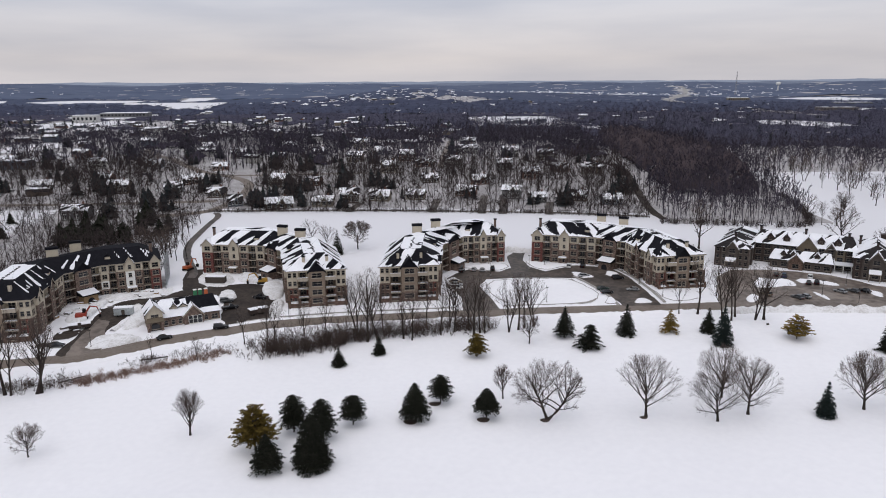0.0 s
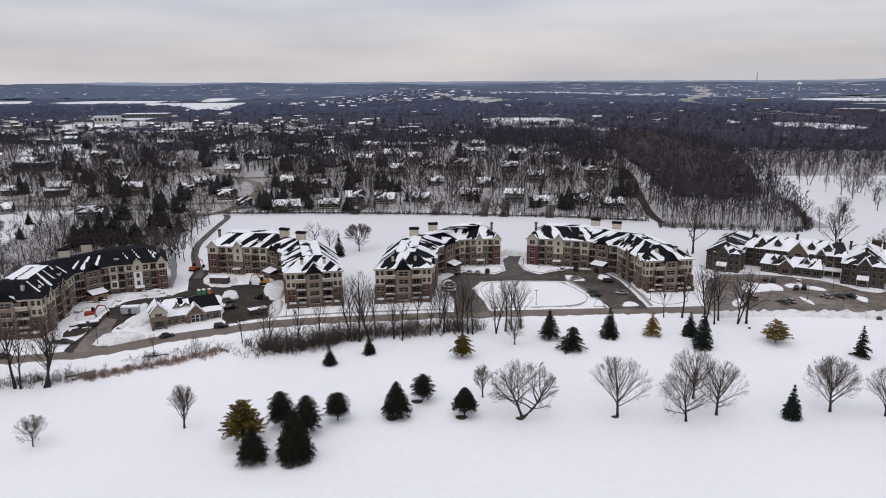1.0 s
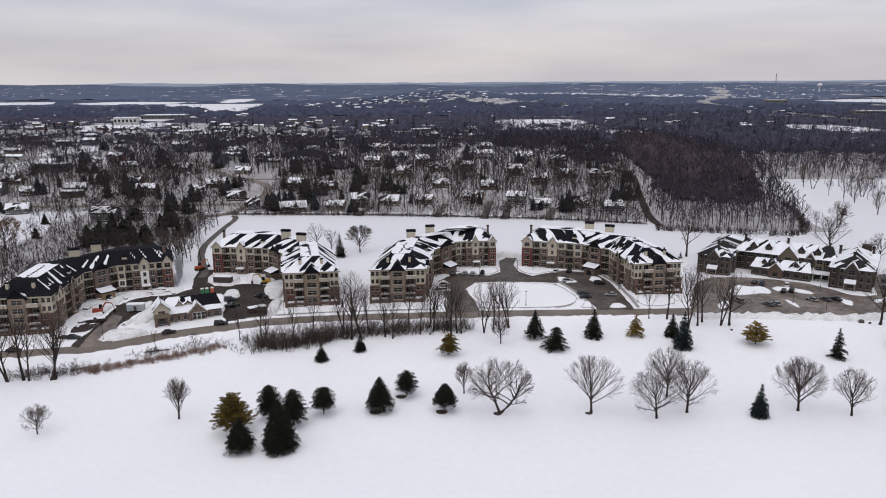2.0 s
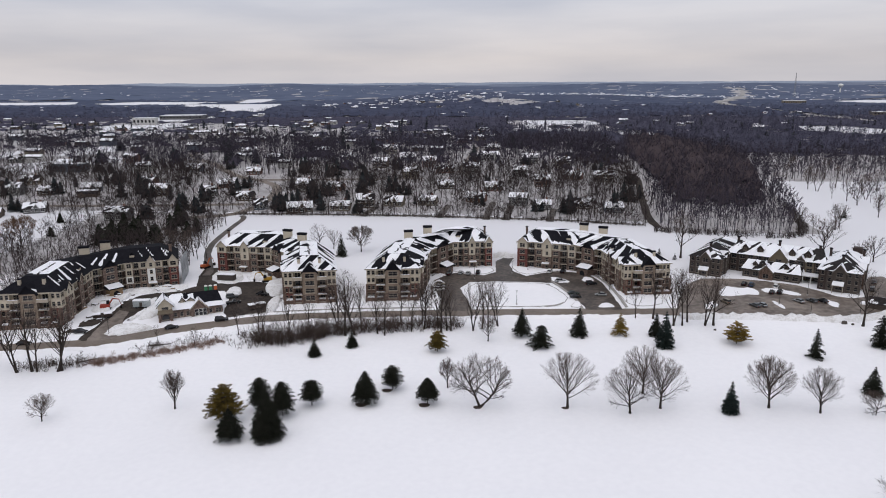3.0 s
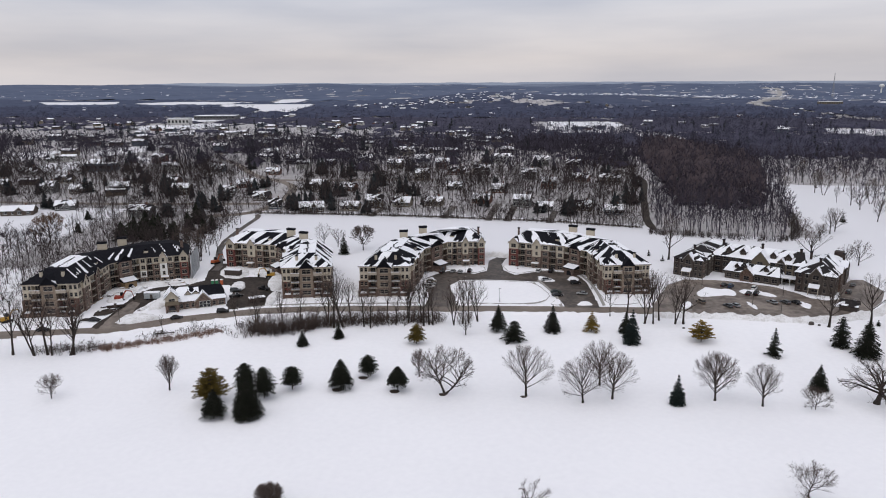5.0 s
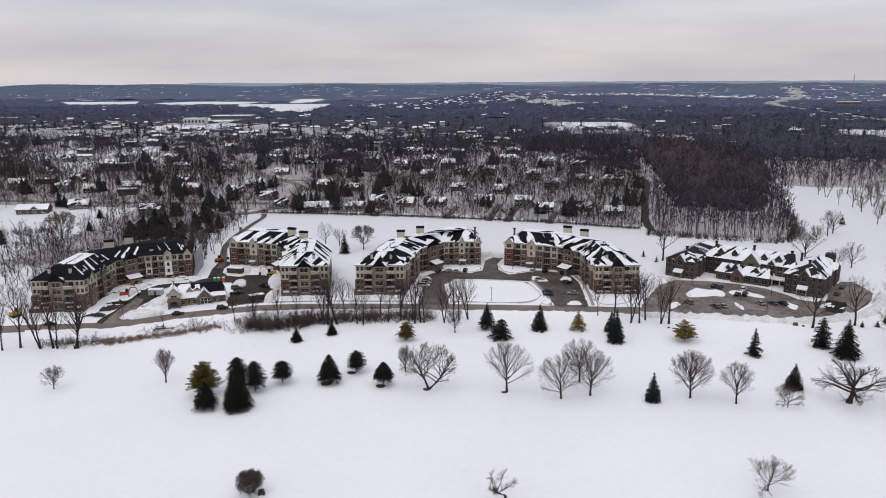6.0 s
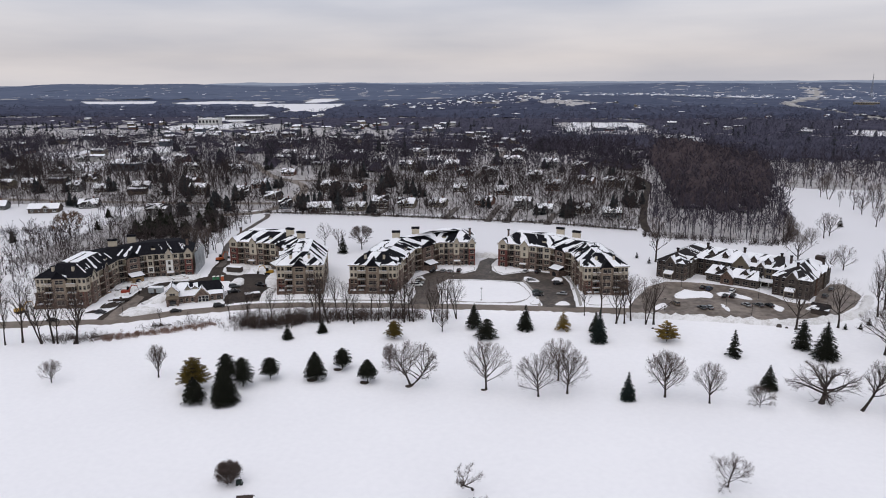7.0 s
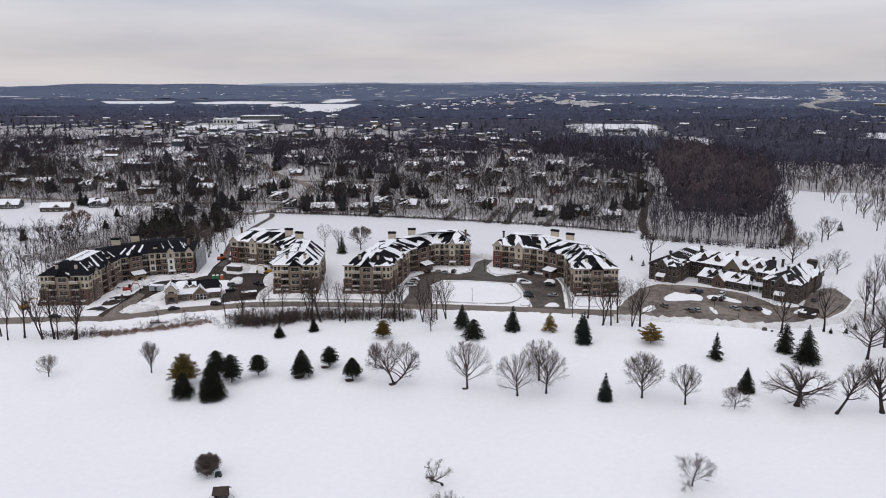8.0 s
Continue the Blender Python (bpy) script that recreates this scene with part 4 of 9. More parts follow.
        for s0, v0, s1, v1, wide in ((4.5, 5.8, 7.5, 2.0, 0.45), (10.0, 6.0, 12.0, 2.2, 0.32), (14.5, 6.0, 18.0, 1.2, 0.7), (19.0, 4.8, 21.0, 2.2, 0.3), (24.0, 5.8, 26.5, 1.5, 0.4), (22.5, 3.0, 23.5, 1.0, 0.3), (1.5, 5.5, 2.5, 1.5, 0.4)):
            strips.append((P[2] - wing * s0 + into * v0, P[2] - wing * s1 + into * v1, wide))
        for t0, v0, t1, v1, wide in ((0.25, 5.5, 0.35, 1.5, 0.5), (0.55, 6.0, 0.75, 1.0, 0.6), (0.85, 5.0, 1.0, 2.0, 0.4)):
            strips.append((P[1].lerp(P[2], t0) + nb * v0, P[1].lerp(P[2], t1) + nb * v1, wide))

        def slopes(p):
            best = -1.0
            for a, b, wide in strips:
                q = Vector((p.x, p.y)) - a
                d = b - a
                t = max(0.0, min(1.0, q.dot(d) / d.length_squared))
                best = max(best, 0.78 * wide * (0.7 + 0.6 * t) - (q - d * t).length + 0.15 * noise.noise(p * 0.9))
            return best
    frustum_roof(root, outline, H - 0.1, 4.7, 6.2, SHINGLE, slopes, deck_field=deck)
    # ground-floor terraces and brick piers at the wing's end
    e = (P[4] - P[3]).normalized()
    ow = -wing
    length = (P[4] - P[3]).length
    for s0, s1 in ((0.3, length * 0.36), (length * 0.64, length - 0.3)):
        a, b = P[3] + e * s0 + ow * 0.1, P[3] + e * s1 + ow * 0.1
        c, d = b + ow * 2.0, a + ow * 2.0
        q = [a, b, c, d]
        if (b - a).cross(c - b) < 0:
            q.reverse()
        ter, tsn = Shell(), Shell()
        ter.hexa([(p.x, p.y, -1.5) for p in q], [(p.x, p.y, 1.0) for p in q])
        tsn.hexa([(p.x, p.y, 1.0) for p in q], [(p.x, p.y, 1.22) for p in q])
        part("terrace", ter, TAN_BRICK, root)
        part("snow_layer", tsn, ROOF_SNOW, root)
        for t in (0.0, 0.5, 1.0):
            m = d.lerp(c, t)
            pier = Shell()
            pier.box(m.x - 0.4, m.x + 0.4, m.y - 0.4, m.y + 0.4, -1.5, 1.9)
            part("pier", pier, TAN_BRICK, root)
            m2 = m - ow * 1.1
            pier = Shell()
            pier.box(m2.x - 0.35, m2.x + 0.35, m2.y - 0.35, m2.y + 0.35, 1.2, 5.9)
            part("pier", pier, TAN_BRICK, root)
    # entrance porch at the bend
    mid = (P[1] + P[2]) / 2
    hd = (P[2] - P[1]).normalized()
    hn = Vector((hd.y, -hd.x))
    if hn.dot(P[3] - P[2] + P[0] - P[1]) < 0:
        hn = -hn
    po, pr, ps, op = Shell(), Shell(), Shell(), Shell()
    c = mid + hn * 2.4
    def pt(x, y, z):
        p = c + hd * x + hn * y
        return Vector((p.x, p.y, z))
    low = [pt(-2.6, -1.6, -1), pt(2.6, -1.6, -1), pt(2.6, 1.8, -1), pt(-2.6, 1.8, -1)]
    if (low[1] - low[0]).cross(low[2] - low[1]).z < 0:
        low.reverse()
    po.hexa(low, [Vector((p.x, p.y, 3.2)) for p in low])
    rl = [pt(-3.1, -1.6, 3.2), pt(3.1, -1.6, 3.2), pt(3.1, 2.3, 3.2), pt(-3.1, 2.3, 3.2)]
    rh = [pt(-3.1, -1.6, 4.6), pt(3.1, -1.6, 4.6), pt(3.1, 2.3, 3.45), pt(-3.1, 2.3, 3.45)]
    if (rl[1] - rl[0]).cross(rl[2] - rl[1]).z < 0:
        rl.reverse()
        rh.reverse()
    pr.hexa(rl, rh)
    snow_on(ps, [rh], lambda p: 1.0, 1.5, 0.2)
    arc = [pt(1.2 * math.cos(a), 1.83, 1.3 + 1.1 * math.sin(a)) for a in np.linspace(0, math.pi, 9)]
    op.poly([pt(1.2, 1.83, -0.1)] + arc + [pt(-1.2, 1.83, -0.1)])
    porch = part("porch", po, STONE if done else WOOD, root)
    part("porch_roof", pr, SHINGLE, porch)
    part("porch_snow", ps, ROOF_SNOW, porch)
    part("doorway", op, GLASS, porch, "dark arched glass doorway")
    # small canopy on the back wing
    bm_ = P[0].lerp(P[1], 0.5)
    bn = -nb
    can, cs = Shell(), Shell()
    dd = (P[1] - P[0]).normalized()
    q = [bm_ - dd * 1.6 + bn * 0.5, bm_ + dd * 1.6 + bn * 0.5, bm_ + dd * 1.6 + bn * 2.6, bm_ - dd * 1.6 + bn * 2.6]
    if (q[1] - q[0]).cross(q[2] - q[1]) < 0:
        q.reverse()
    can.hexa([(p.x, p.y, 2.7) for p in q], [(p.x, p.y, 3.0) for p in q])
    cs.hexa([(p.x, p.y, 3.0) for p in q], [(p.x, p.y, 3.25) for p in q])
    can.tube([(q[2].x, q[2].y, -1), (q[2].x, q[2].y, 2.7)], [0.15, 0.15], 6)
    can.tube([(q[3].x, q[3].y, -1), (q[3].x, q[3].y, 2.7)], [0.15, 0.15], 6)
    part("canopy", can, TRIM, root)
    part("canopy_snow", cs, ROOF_SNOW, root)
    # dormers, flues and deck vents
    for t, p, q2, nn in ((0.86, P[0], P[1], -nb), (0.22, P[2], P[3], None)):
        if nn is None:
            ww = (q2 - p).normalized()
            nn = Vector((ww.y, -ww.x))
            if nn.dot(P[0] - P[2]) < 0:
                nn = -nn
        ax = (q2 - p).normalized()
        b0 = p.lerp(q2, t) - nn * 1.8
        dm, dr = Shell(), Shell()
        def dp(x, y, z):
            v = b0 + ax * x + nn * y
            return Vector((v.x, v.y, z))
        quad = [dp(-0.9, 0, H + 0.8), dp(0.9, 0, H + 0.8), dp(0.9, -2.4, H + 0.8), dp(-0.9, -2.4, H + 0.8)]
        if (quad[1] - quad[0]).cross(quad[2] - quad[1]).z < 0:
            quad.reverse()
        dm.hexa(quad, [v + Vector((0, 0, 1.9)) for v in quad])
        r0, r1 = dp(0, 0.4, H + 3.7), dp(0, -3, H + 3.7)
        for sx in (-1.2, 1.2):
            e0, e1 = dp(sx, 0.4, H + 2.5), dp(sx, -3, H + 2.5)
            dr.poly([e0, e1, r1, r0])
        dr.poly([dp(-1.0, 0.02, H + 2.6), dp(1.0, 0.02, H + 2.6), dp(0, 0.02, H + 3.6)])
        body = part("dormer", dm, CREAM, root)
        part("dormer_roof", dr, SHINGLE, body)
    ctr = (P[3] + P[4]) / 2 + wing * 14
    for k in range(9):
        q = ctr + wing * (k * 1.9 - 6) + e * (noise.noise(Vector((k, seed, 0))) * 2.5)
        vt = Shell()
        vt.box(q.x - 0.3, q.x + 0.3, q.y - 0.3, q.y + 0.3, H + 4.2, H + 5.0)
        part("roof_vent", vt, RAILING, root)
    for p in (P[3].lerp(P[4], 0.3) + wing * 3.0, P[3].lerp(P[4], 0.7) + wing * 3.0):
        flue(root, p.x, p.y, H + 1.0, H + 4.2, CREAM)
    p = P[0].lerp(Q0, 0.35) + d0 * 2.4
    flue(root, p.x, p.y, H + 2, H + 5.4, STONE)
    return root, org, base


# ---- the four apartment houses ----
def full(p):
    return 0.2 + noise.noise(Vector((p.x * 0.16, p.y * 0.16, 1.0))) + 0.3 * noise.noise(p * 0.6)


def bare_deck(p):
    return 0.55 + 0.5 * noise.noise(Vector((p.x * 0.1, p.y * 0.1, 3.0))) if -23.0 < p.y < -5.0 else -0.6 + 0.5 * noise.noise(Vector((p.x * 0.2, p.y * 0.2, 3.0)))


APARTMENTS = [
    ([(-99.8, 255.5), (-118, 247.5), (-125.5, 236.5), (-120.5, 207), (-140.2, 203)], 19, "unfinished four-storey stone and cream apartment house, black roof mostly bare", -0.40, True,
     [(-131.8, 243.5, 20), (-128.6, 253.5, 20)]),
    ([(-90.8, 276.5), (-66, 273.5), (-57, 264), (-49.2, 233.4), (-30, 237)], 19, "four-storey stone and cream apartment house with patchy snow on black roofs", -0.10, False,
     [(-50.6, 268, -15), (-58.7, 275, -15)]),
    ([(29.3, 289.7), (12, 287), (3, 271.5), (1.5, 240.6), (-18.5, 238.4)], 19, "four-storey stone and cream apartment house beside a snowy courtyard", -0.04, True,
     [(-6.4, 275, 10), (0.9, 285, 10)]),
    ([(40.8, 290), (65.5, 282.7), (75.3, 273.6), (80.2, 249), (98.5, 252.7)], 19, "four-storey stone and cream apartment house with red brick corner", -0.04, False,
     [(77.4, 286, -20), (70, 293, -20)]),
]
ROOTS = []
for k, (P, W, label, snow, flip, stacks) in enumerate(APARTMENTS):
    root, org, base = apartment_house(P, W, label, "apartment houses", snow, bare_deck if k == 0 else full, 3.1 + 7 * k, flip, k > 0)
    for x, y, turn in stacks:
        chimney(root, x - org.x, y - org.y, 13.0, 18.7, 3.6, 1.7, turn)
    ROOTS.append((root, org, base))
# sheeting over the scaffold at the unfinished gable end
root, org, base = ROOTS[0]
sh, po = Shell(), Shell()
a, b = Vector((-99.0, 254.6)) - org, Vector((-104.2, 273.2)) - org
nn = Vector((0.965, 0.26))
for k in range(9):
    p0, p1 = a.lerp(b, k / 9), a.lerp(b, (k + 1) / 9)
    for j in range(5):
        z0, z1 = -0.5 + j * 2.4, -0.5 + (j + 1) * 2.4
        w0, w1 = 0.9 + 0.12 * math.sin(k * 2.1 + j), 0.9 + 0.12 * math.sin((k + 1) * 2.1 + j)
        sh.poly([(p0.x + nn.x * w0, p0.y + nn.y * w0, z0), (p1.x + nn.x * w1, p1.y + nn.y * w1, z0), (p1.x + nn.x * w1, p1.y + nn.y * w1, z1), (p0.x + nn.x * w0, p0.y + nn.y * w0, z1)])
    po.tube([(p0.x + nn.x, p0.y + nn.y, -1), (p0.x + nn.x, p0.y + nn.y, 12.2)], [0.05, 0.05], 4)
cover = part("scaffold_sheeting", sh, SHEETING, root, "translucent plastic sheeting over scaffolding")
part("scaffold_pole", po, STEEL, cover)


# ---- the three-storey lodge ----
def hip_block(root, x0, x1, y0, y1, eave, rise, mat, field, ridge_along="y", front_gable=False, over=0.6):
    """A hipped roof over a rectangle, with a front slope or gable."""
    x0, x1, y0, y1 = x0 - over, x1 + over, y0 - over, y1 + over
    c = [Vector((x0, y0, eave)), Vector((x1, y0, eave)), Vector((x1, y1, eave)), Vector((x0, y1, eave))]
    if ridge_along == "y":
        r = (x1 - x0) / 2
        a, b = Vector(((x0 + x1) / 2, y0 + (0 if front_gable else r), eave + rise)), Vector(((x0 + x1) / 2, y1 - r, eave + rise))
        faces = [[c[0], c[1], a], [c[1], c[2], b, a], [c[2], c[3], b], [c[3], c[0], a, b]]
    else:
        r = (y1 - y0) / 2
        a, b = Vector((x0 + r * 0.3, (y0 + y1) / 2, eave + rise)), Vector((x1 - r * 0.3, (y0 + y1) / 2, eave + rise))
        faces = [[c[0], c[1], b, a], [c[1], c[2], b], [c[2], c[3], a, b], [c[3], c[0], a]]
    sh, sn = Shell(), Shell()
    for f in faces:
        sh.poly(f)
    sh.poly(list(reversed(c)))
    part("roof", sh, mat, root)
    snow_on(sn, faces, field, 0.9, 0.16)
    snow_patches(root, sn)


def gable_dormer(root, x, y, z, w, deep, wall_mat, roof_mat, h=1.5, rise=1.4, snow=0.3):
    """A small gabled dormer facing -y."""
    sh, rf, sn = Shell(), Shell(), Shell()
    sh.box(x - w / 2, x + w / 2, y, y + deep, z - 0.8, z + h)
    sh.poly([(x - w / 2, y, z + h), (x + w / 2, y, z + h), (x, y, z + h + rise)])
    body = part("dormer", sh, wall_mat, root)
    o = 0.35
    for s in (-1, 1):
        q = [Vector((x + s * (w / 2 + o), y - o, z + h - o * rise * 2 / w)), Vector((x, y - o, z + h + rise + 0.1)), Vector((x, y + deep + 1.5, z + h + rise + 0.1)), Vector((x + s * (w / 2 + o), y + deep, z + h - o * rise * 2 / w))]
        if s > 0:
            q.reverse()
        rf.hexa([p - Vector((0, 0, 0.2)) for p in q], q)
        snow_on(sn, [q], streaks(x + s, snow), 0.6, 0.12)
    part("dormer_roof", rf, roof_mat, body)
    snow_patches(body, sn)
    window_at(root, pose(x - 0.55, y - 0.03, z + 0.1), 1.1, 1.2, LODGE_TRIM)


LODGE_TRIM = material("taupe_trim", (0.20, 0.172, 0.145), 0.7, second=(0.15, 0.13, 0.11), scale=0.6, fine=3)
LODGE_AT = Matrix.Translation((113.9, 281.6, 3.0)) @ pose(0, 0, 0, 0, 0, -31)
lodge = thing("lodge", LODGE_AT, "three-storey grey and brown lodge with snow-covered dormered roof", "apartment building")
LS = {"grey": GREY_SIDING, "tan": TAN_SIDING, "brown": DARK_BROWN, "brick": TAN_BRICK, "cap": ROOF_SNOW, "roof": BROWN_SHINGLE, "snow": 0.35}
G3, B3, T3, K3 = ("grey",) * 3, ("brown",) * 3, ("tan",) * 3, ("brick",) * 3
facade(lodge, (0, 0), (12.8, 0), 0, [("w", 2.4, 0, 0, B3), ("w", 2.2, 0, 0, G3), ("A", 4.2, 0.8, 2.6, G3), ("w", 2.2, 0, 0, G3), ("w", 2.0, 0, 0, G3)], LS, 2.6, LODGE_TRIM)
facade(lodge, (12.8, 0), (12.8, 15), 0, [("W", 3, 0, 0, K3), ("W", 3, 0, 0, G3), ("W", 3, 0.6, 2.0, G3), ("W", 3, 0, 0, G3), ("W", 3, 0, 0, B3)], LS, 2.6, LODGE_TRIM)
facade(lodge, (0, 33), (0, 0), 0, [("W", 3, 0, 0, G3)] * 9, LS, 2.6, LODGE_TRIM)
facade(lodge, (12.8, 15), (49, 15), 0, [("W", 3.5, 0, 0, B3), ("W", 3.5, 0, 0, B3), ("W", 3.2, 0, 0, G3), ("W", 3.2, 0, 0, G3), ("W", 3.2, 0, 0, G3), ("W", 7.0, 1.2, 4.2, T3), ("W", 3.2, 0, 0, G3), ("W", 3.4, 0.5, 2.2, G3), ("W", 3.4, 0, 0, T3), ("W", 3.2, 0, 0, B3)], LS, 2.6, LODGE_TRIM)
facade(lodge, (49, 15), (49, 4.5), 0, [("W", 3, 0, 0, G3)] * 3, LS, 2.6, LODGE_TRIM)
facade(lodge, (49, 4.5), (63.5, 4.5), 0, [("w", 2.8, 0, 0, B3), ("w", 2.4, 0, 0, G3), ("A", 4.4, 0.8, 2.8, G3), ("w", 2.4, 0, 0, G3), ("w", 2.4, 0, 0, G3)], LS, 2.6, LODGE_TRIM)
facade(lodge, (63.5, 4.5), (63.5, 38), 0, [("W", 3, 0, 0, B3), ("W", 3, 0, 0, G3), ("W", 3, 0.6, 2.0, K3), ("W", 3, 0, 0, G3), ("W", 3, 0, 0, K3), ("W", 3, 0.6, 2.0, G3), ("W", 3, 0, 0, G3), ("W", 3, 0, 0, B3)], LS, 2.6, LODGE_TRIM)
facade(lodge, (63.5, 38), (0, 38), 0, [("W", 3, 0, 0, G3), ("P", 3, 0, 0, B3)] * 5, LS, 2.6, LODGE_TRIM)
facade(lodge, (0, 38), (0, 33), 0, [("P", 3, 0, 0, G3)], LS, 2.6, LODGE_TRIM)
hip_block(lodge, 0, 12.8, 0, 38, 7.8, 3.5, BROWN_SHINGLE, SlopeSnow(50, -0.3, -0.7), "y")
hip_block(lodge, 12.0, 50, 15, 33, 7.8, 4.2, BROWN_SHINGLE, SlopeSnow(61, 0.36, 0.5), "x")
hip_block(lodge, 49, 63.5, 4.5, 38, 7.8, 3.7, BROWN_SHINGLE, SlopeSnow(72, -0.22, 0.8), "y")
for x in (18.5, 24.5, 37.0, 43.0):
    gable_dormer(lodge, x, 17.0, 9.1, 2.4, 3.5, DARK_BROWN, BROWN_SHINGLE, snow=0.6)
for x, y, z in ((6.4, 7.5, 12.6), (14.0, 24, 13.2), (31.0, 23, 13.5), (46.5, 24, 13.0), (56.3, 12, 12.8), (62.0, 30, 12.2), (50.5, 24, 12.6)):
    flue(lodge, x, y, 9.5, z, DARK_BROWN)
gr, gs = Shell(), Shell()
gr.box(57.5, 61.0, 34, 37.5, 7.5, 12.0)
part("stair_tower", gr, DARK_BROWN, lodge)
# single-storey entrance hall
sub = {"grey": GREY_SIDING, "cap": ROOF_SNOW, "roof": BROWN_SHINGLE, "snow": 0.6, "brick": TAN_BRICK}
G1 = ("grey",)
facade(lodge, (20, 8), (42, 8), 0, [("W", 3, 0, 0, G1), ("W", 3, 0, 0, G1), ("W", 4.5, 1.4, 2.6, ("brick",)), ("W", 3, 0, 0, G1), ("W", 3, 0, 0, G1), ("W", 3, 0, 0, G1)], sub, 3.4, LODGE_TRIM)
facade(lodge, (20, 15), (20, 8), 0, [("W", 3, 0, 0, G1)] * 2, sub, 3.4, LODGE_TRIM)
facade(lodge, (42, 8), (42, 15), 0, [("W", 3, 0, 0, G1)] * 2, sub, 3.4, LODGE_TRIM)
hip_block(lodge, 20, 42, 8, 17, 3.4, 3.2, BROWN_SHINGLE, SlopeSnow(83, 0.12, 0.6), "x")
for x in (24.5, 28.0, 36.5):
    gable_dormer(lodge, x, 9.3, 4.8, 1.8, 2.5, DARK_BROWN, BROWN_SHINGLE, 1.0, 1.0, 0.5)
ve, vs = Shell(), Shell()
ve.box(42.5, 49, 10, 15, 2.8, 3.1)
vs.box(42.5, 49, 10, 15, 3.1, 3.35)
for x in (42.8, 45.8, 48.6):
    ve.box(x - 0.12, x + 0.12, 10.1, 10.35, -0.5, 2.8)
part("veranda", ve, WHITE_TRIM, lodge)
part("veranda_snow", vs, ROOF_SNOW, lodge)
for x in (6.4, 56.3):
    can, cs = Shell(), Shell()
    y = -0.8 if x < 20 else 3.7
    can.hexa([(x - 2, y - 2.2, 2.6), (x + 2, y - 2.2, 2.6), (x + 2, y, 3.2), (x - 2, y, 3.2)], [(x - 2, y - 2.2, 2.8), (x + 2, y - 2.2, 2.8), (x + 2, y, 3.9), (x - 2, y, 3.9)])
    cs.hexa([(x - 2, y - 2.2, 2.8), (x + 2, y - 2.2, 2.8), (x + 2, y, 3.9), (x - 2, y, 3.9)], [(x - 2, y - 2.2, 3.0), (x + 2, y - 2.2, 3.0), (x + 2, y, 4.1), (x - 2, y, 4.1)])
    for px in (x - 1.8, x + 1.8):
        can.box(px - 0.12, px + 0.12, y - 2.1, y - 1.85, -0.6, 2.6)
    part("canopy", can, TRIM, lodge)
    part("canopy_snow", cs, ROOF_SNOW, lodge)

# ---- the clubhouse by the road ----
club = thing("clubhouse", Matrix.Translation((-88.3, 211.6, 1.25)) @ pose(0, 0, 0, 0, 0, 27), "low stone clubhouse with steep snowy gables and arched door", "clubhouse")
CS = {"stone": STONE, "cream": CREAM, "cap": ROOF_SNOW, "roof": SHINGLE, "snow": 0.45}
S1, SC = ("stone",), ("stone", "cream")
facade(club, (0, 0), (4.6, 0), 0, [("A", 4.6, 0.2, 2.4, SC)], CS, 2.9)
facade(club, (4.6, 1.5), (22, 1.5), 0, [("w", 2, 0, 0, S1), ("w", 2, 0, 0, S1), ("w", 2, 0, 0, S1), ("W", 5.5, 1.0, 3.0, S1), ("w", 2, 0, 0, S1), ("W", 3, 0, 0, S1)], CS, 3.4)
facade(club, (22, 1.5), (22, 11), 0, [("W", 3, 0, 0, S1)] * 3, CS, 3.4)
facade(club, (0, 11), (0, 0), 0, [("W", 3, 0, 0, SC)] * 3, CS, 2.9)
facade(club, (22, 11), (0, 11), 0, [("W", 3, 0, 0, S1)] * 6, CS, 3.4)
facade(club, (4.6, 0), (4.6, 2), 0, [("P", 3, 0, 0, SC)], CS, 2.9)


def club_snow(p):
    if p.x > 12.5 and p.z > 5.0:
        return -0.6
    if p.y > 6.2:
        return -0.3 + noise.noise(p * 0.3)
    return 0.35 + noise.noise(Vector((p.x * 0.22, p.y * 0.3, 7)))


hip_block(club, 3.0, 22, 1.5, 11, 3.3, 4.6, SHINGLE, club_snow, "x")
sh, sn = Shell(), Shell()
for s in (-1, 1):
    q = [Vector((2.3 + s * 2.9, -0.6, 5.4)), Vector((2.3, -0.6, 8.4)), Vector((2.3, 9, 8.4)), Vector((2.3 + s * 2.9, 9, 5.4))]
    if s > 0:
        q.reverse()
    sh.hexa([p - Vector((0, 0, 0.25)) for p in q], q)
    snow_on(sn, [q], streaks(90 + s, 0.0), 0.7, 0.12)
part("roof", sh, SHINGLE, club)
snow_patches(club, sn)
gable_dormer(club, 8.3, 3.0, 4.9, 1.9, 3, CREAM, SHINGLE, 1.1, 1.1, 0.6)
gable_dormer(club, 11.2, 3.2, 4.9, 2.2, 3, CREAM, SHINGLE, 1.1, 0.7, 0.6)
door, hood, panes = Shell(), Shell(), Shell()
door.poly([(1.1, -0.25, -0.1)] + [(2.3 - 1.2 * math.cos(q), -0.25, 1.35 + 1.15 * math.sin(q)) for q in np.linspace(0, math.pi, 11)] + [(3.5, -0.25, -0.1)])
hood.hexa([(-0.4, -1.3, 3.0), (5.0, -1.3, 3.0), (5.0, -0.2, 3.0), (-0.4, -0.2, 3.0)], [(-0.4, -1.3, 3.2), (5.0, -1.3, 3.2), (4.6, -0.2, 4.3), (0.0, -0.2, 4.3)])
part("doorway", door, GLASS, club, "dark arched doorway in a stone front")
part("porch_roof", hood, TAN_SIDING, club, "tan shingled pent roof over the doorway")
for x in (0.15, 4.15):
    pier = Shell()
    pier.box(x - 0.3, x + 0.5, -1.2, -0.2, -1.5, 3.0)
    part("pier", pier, STONE, club)
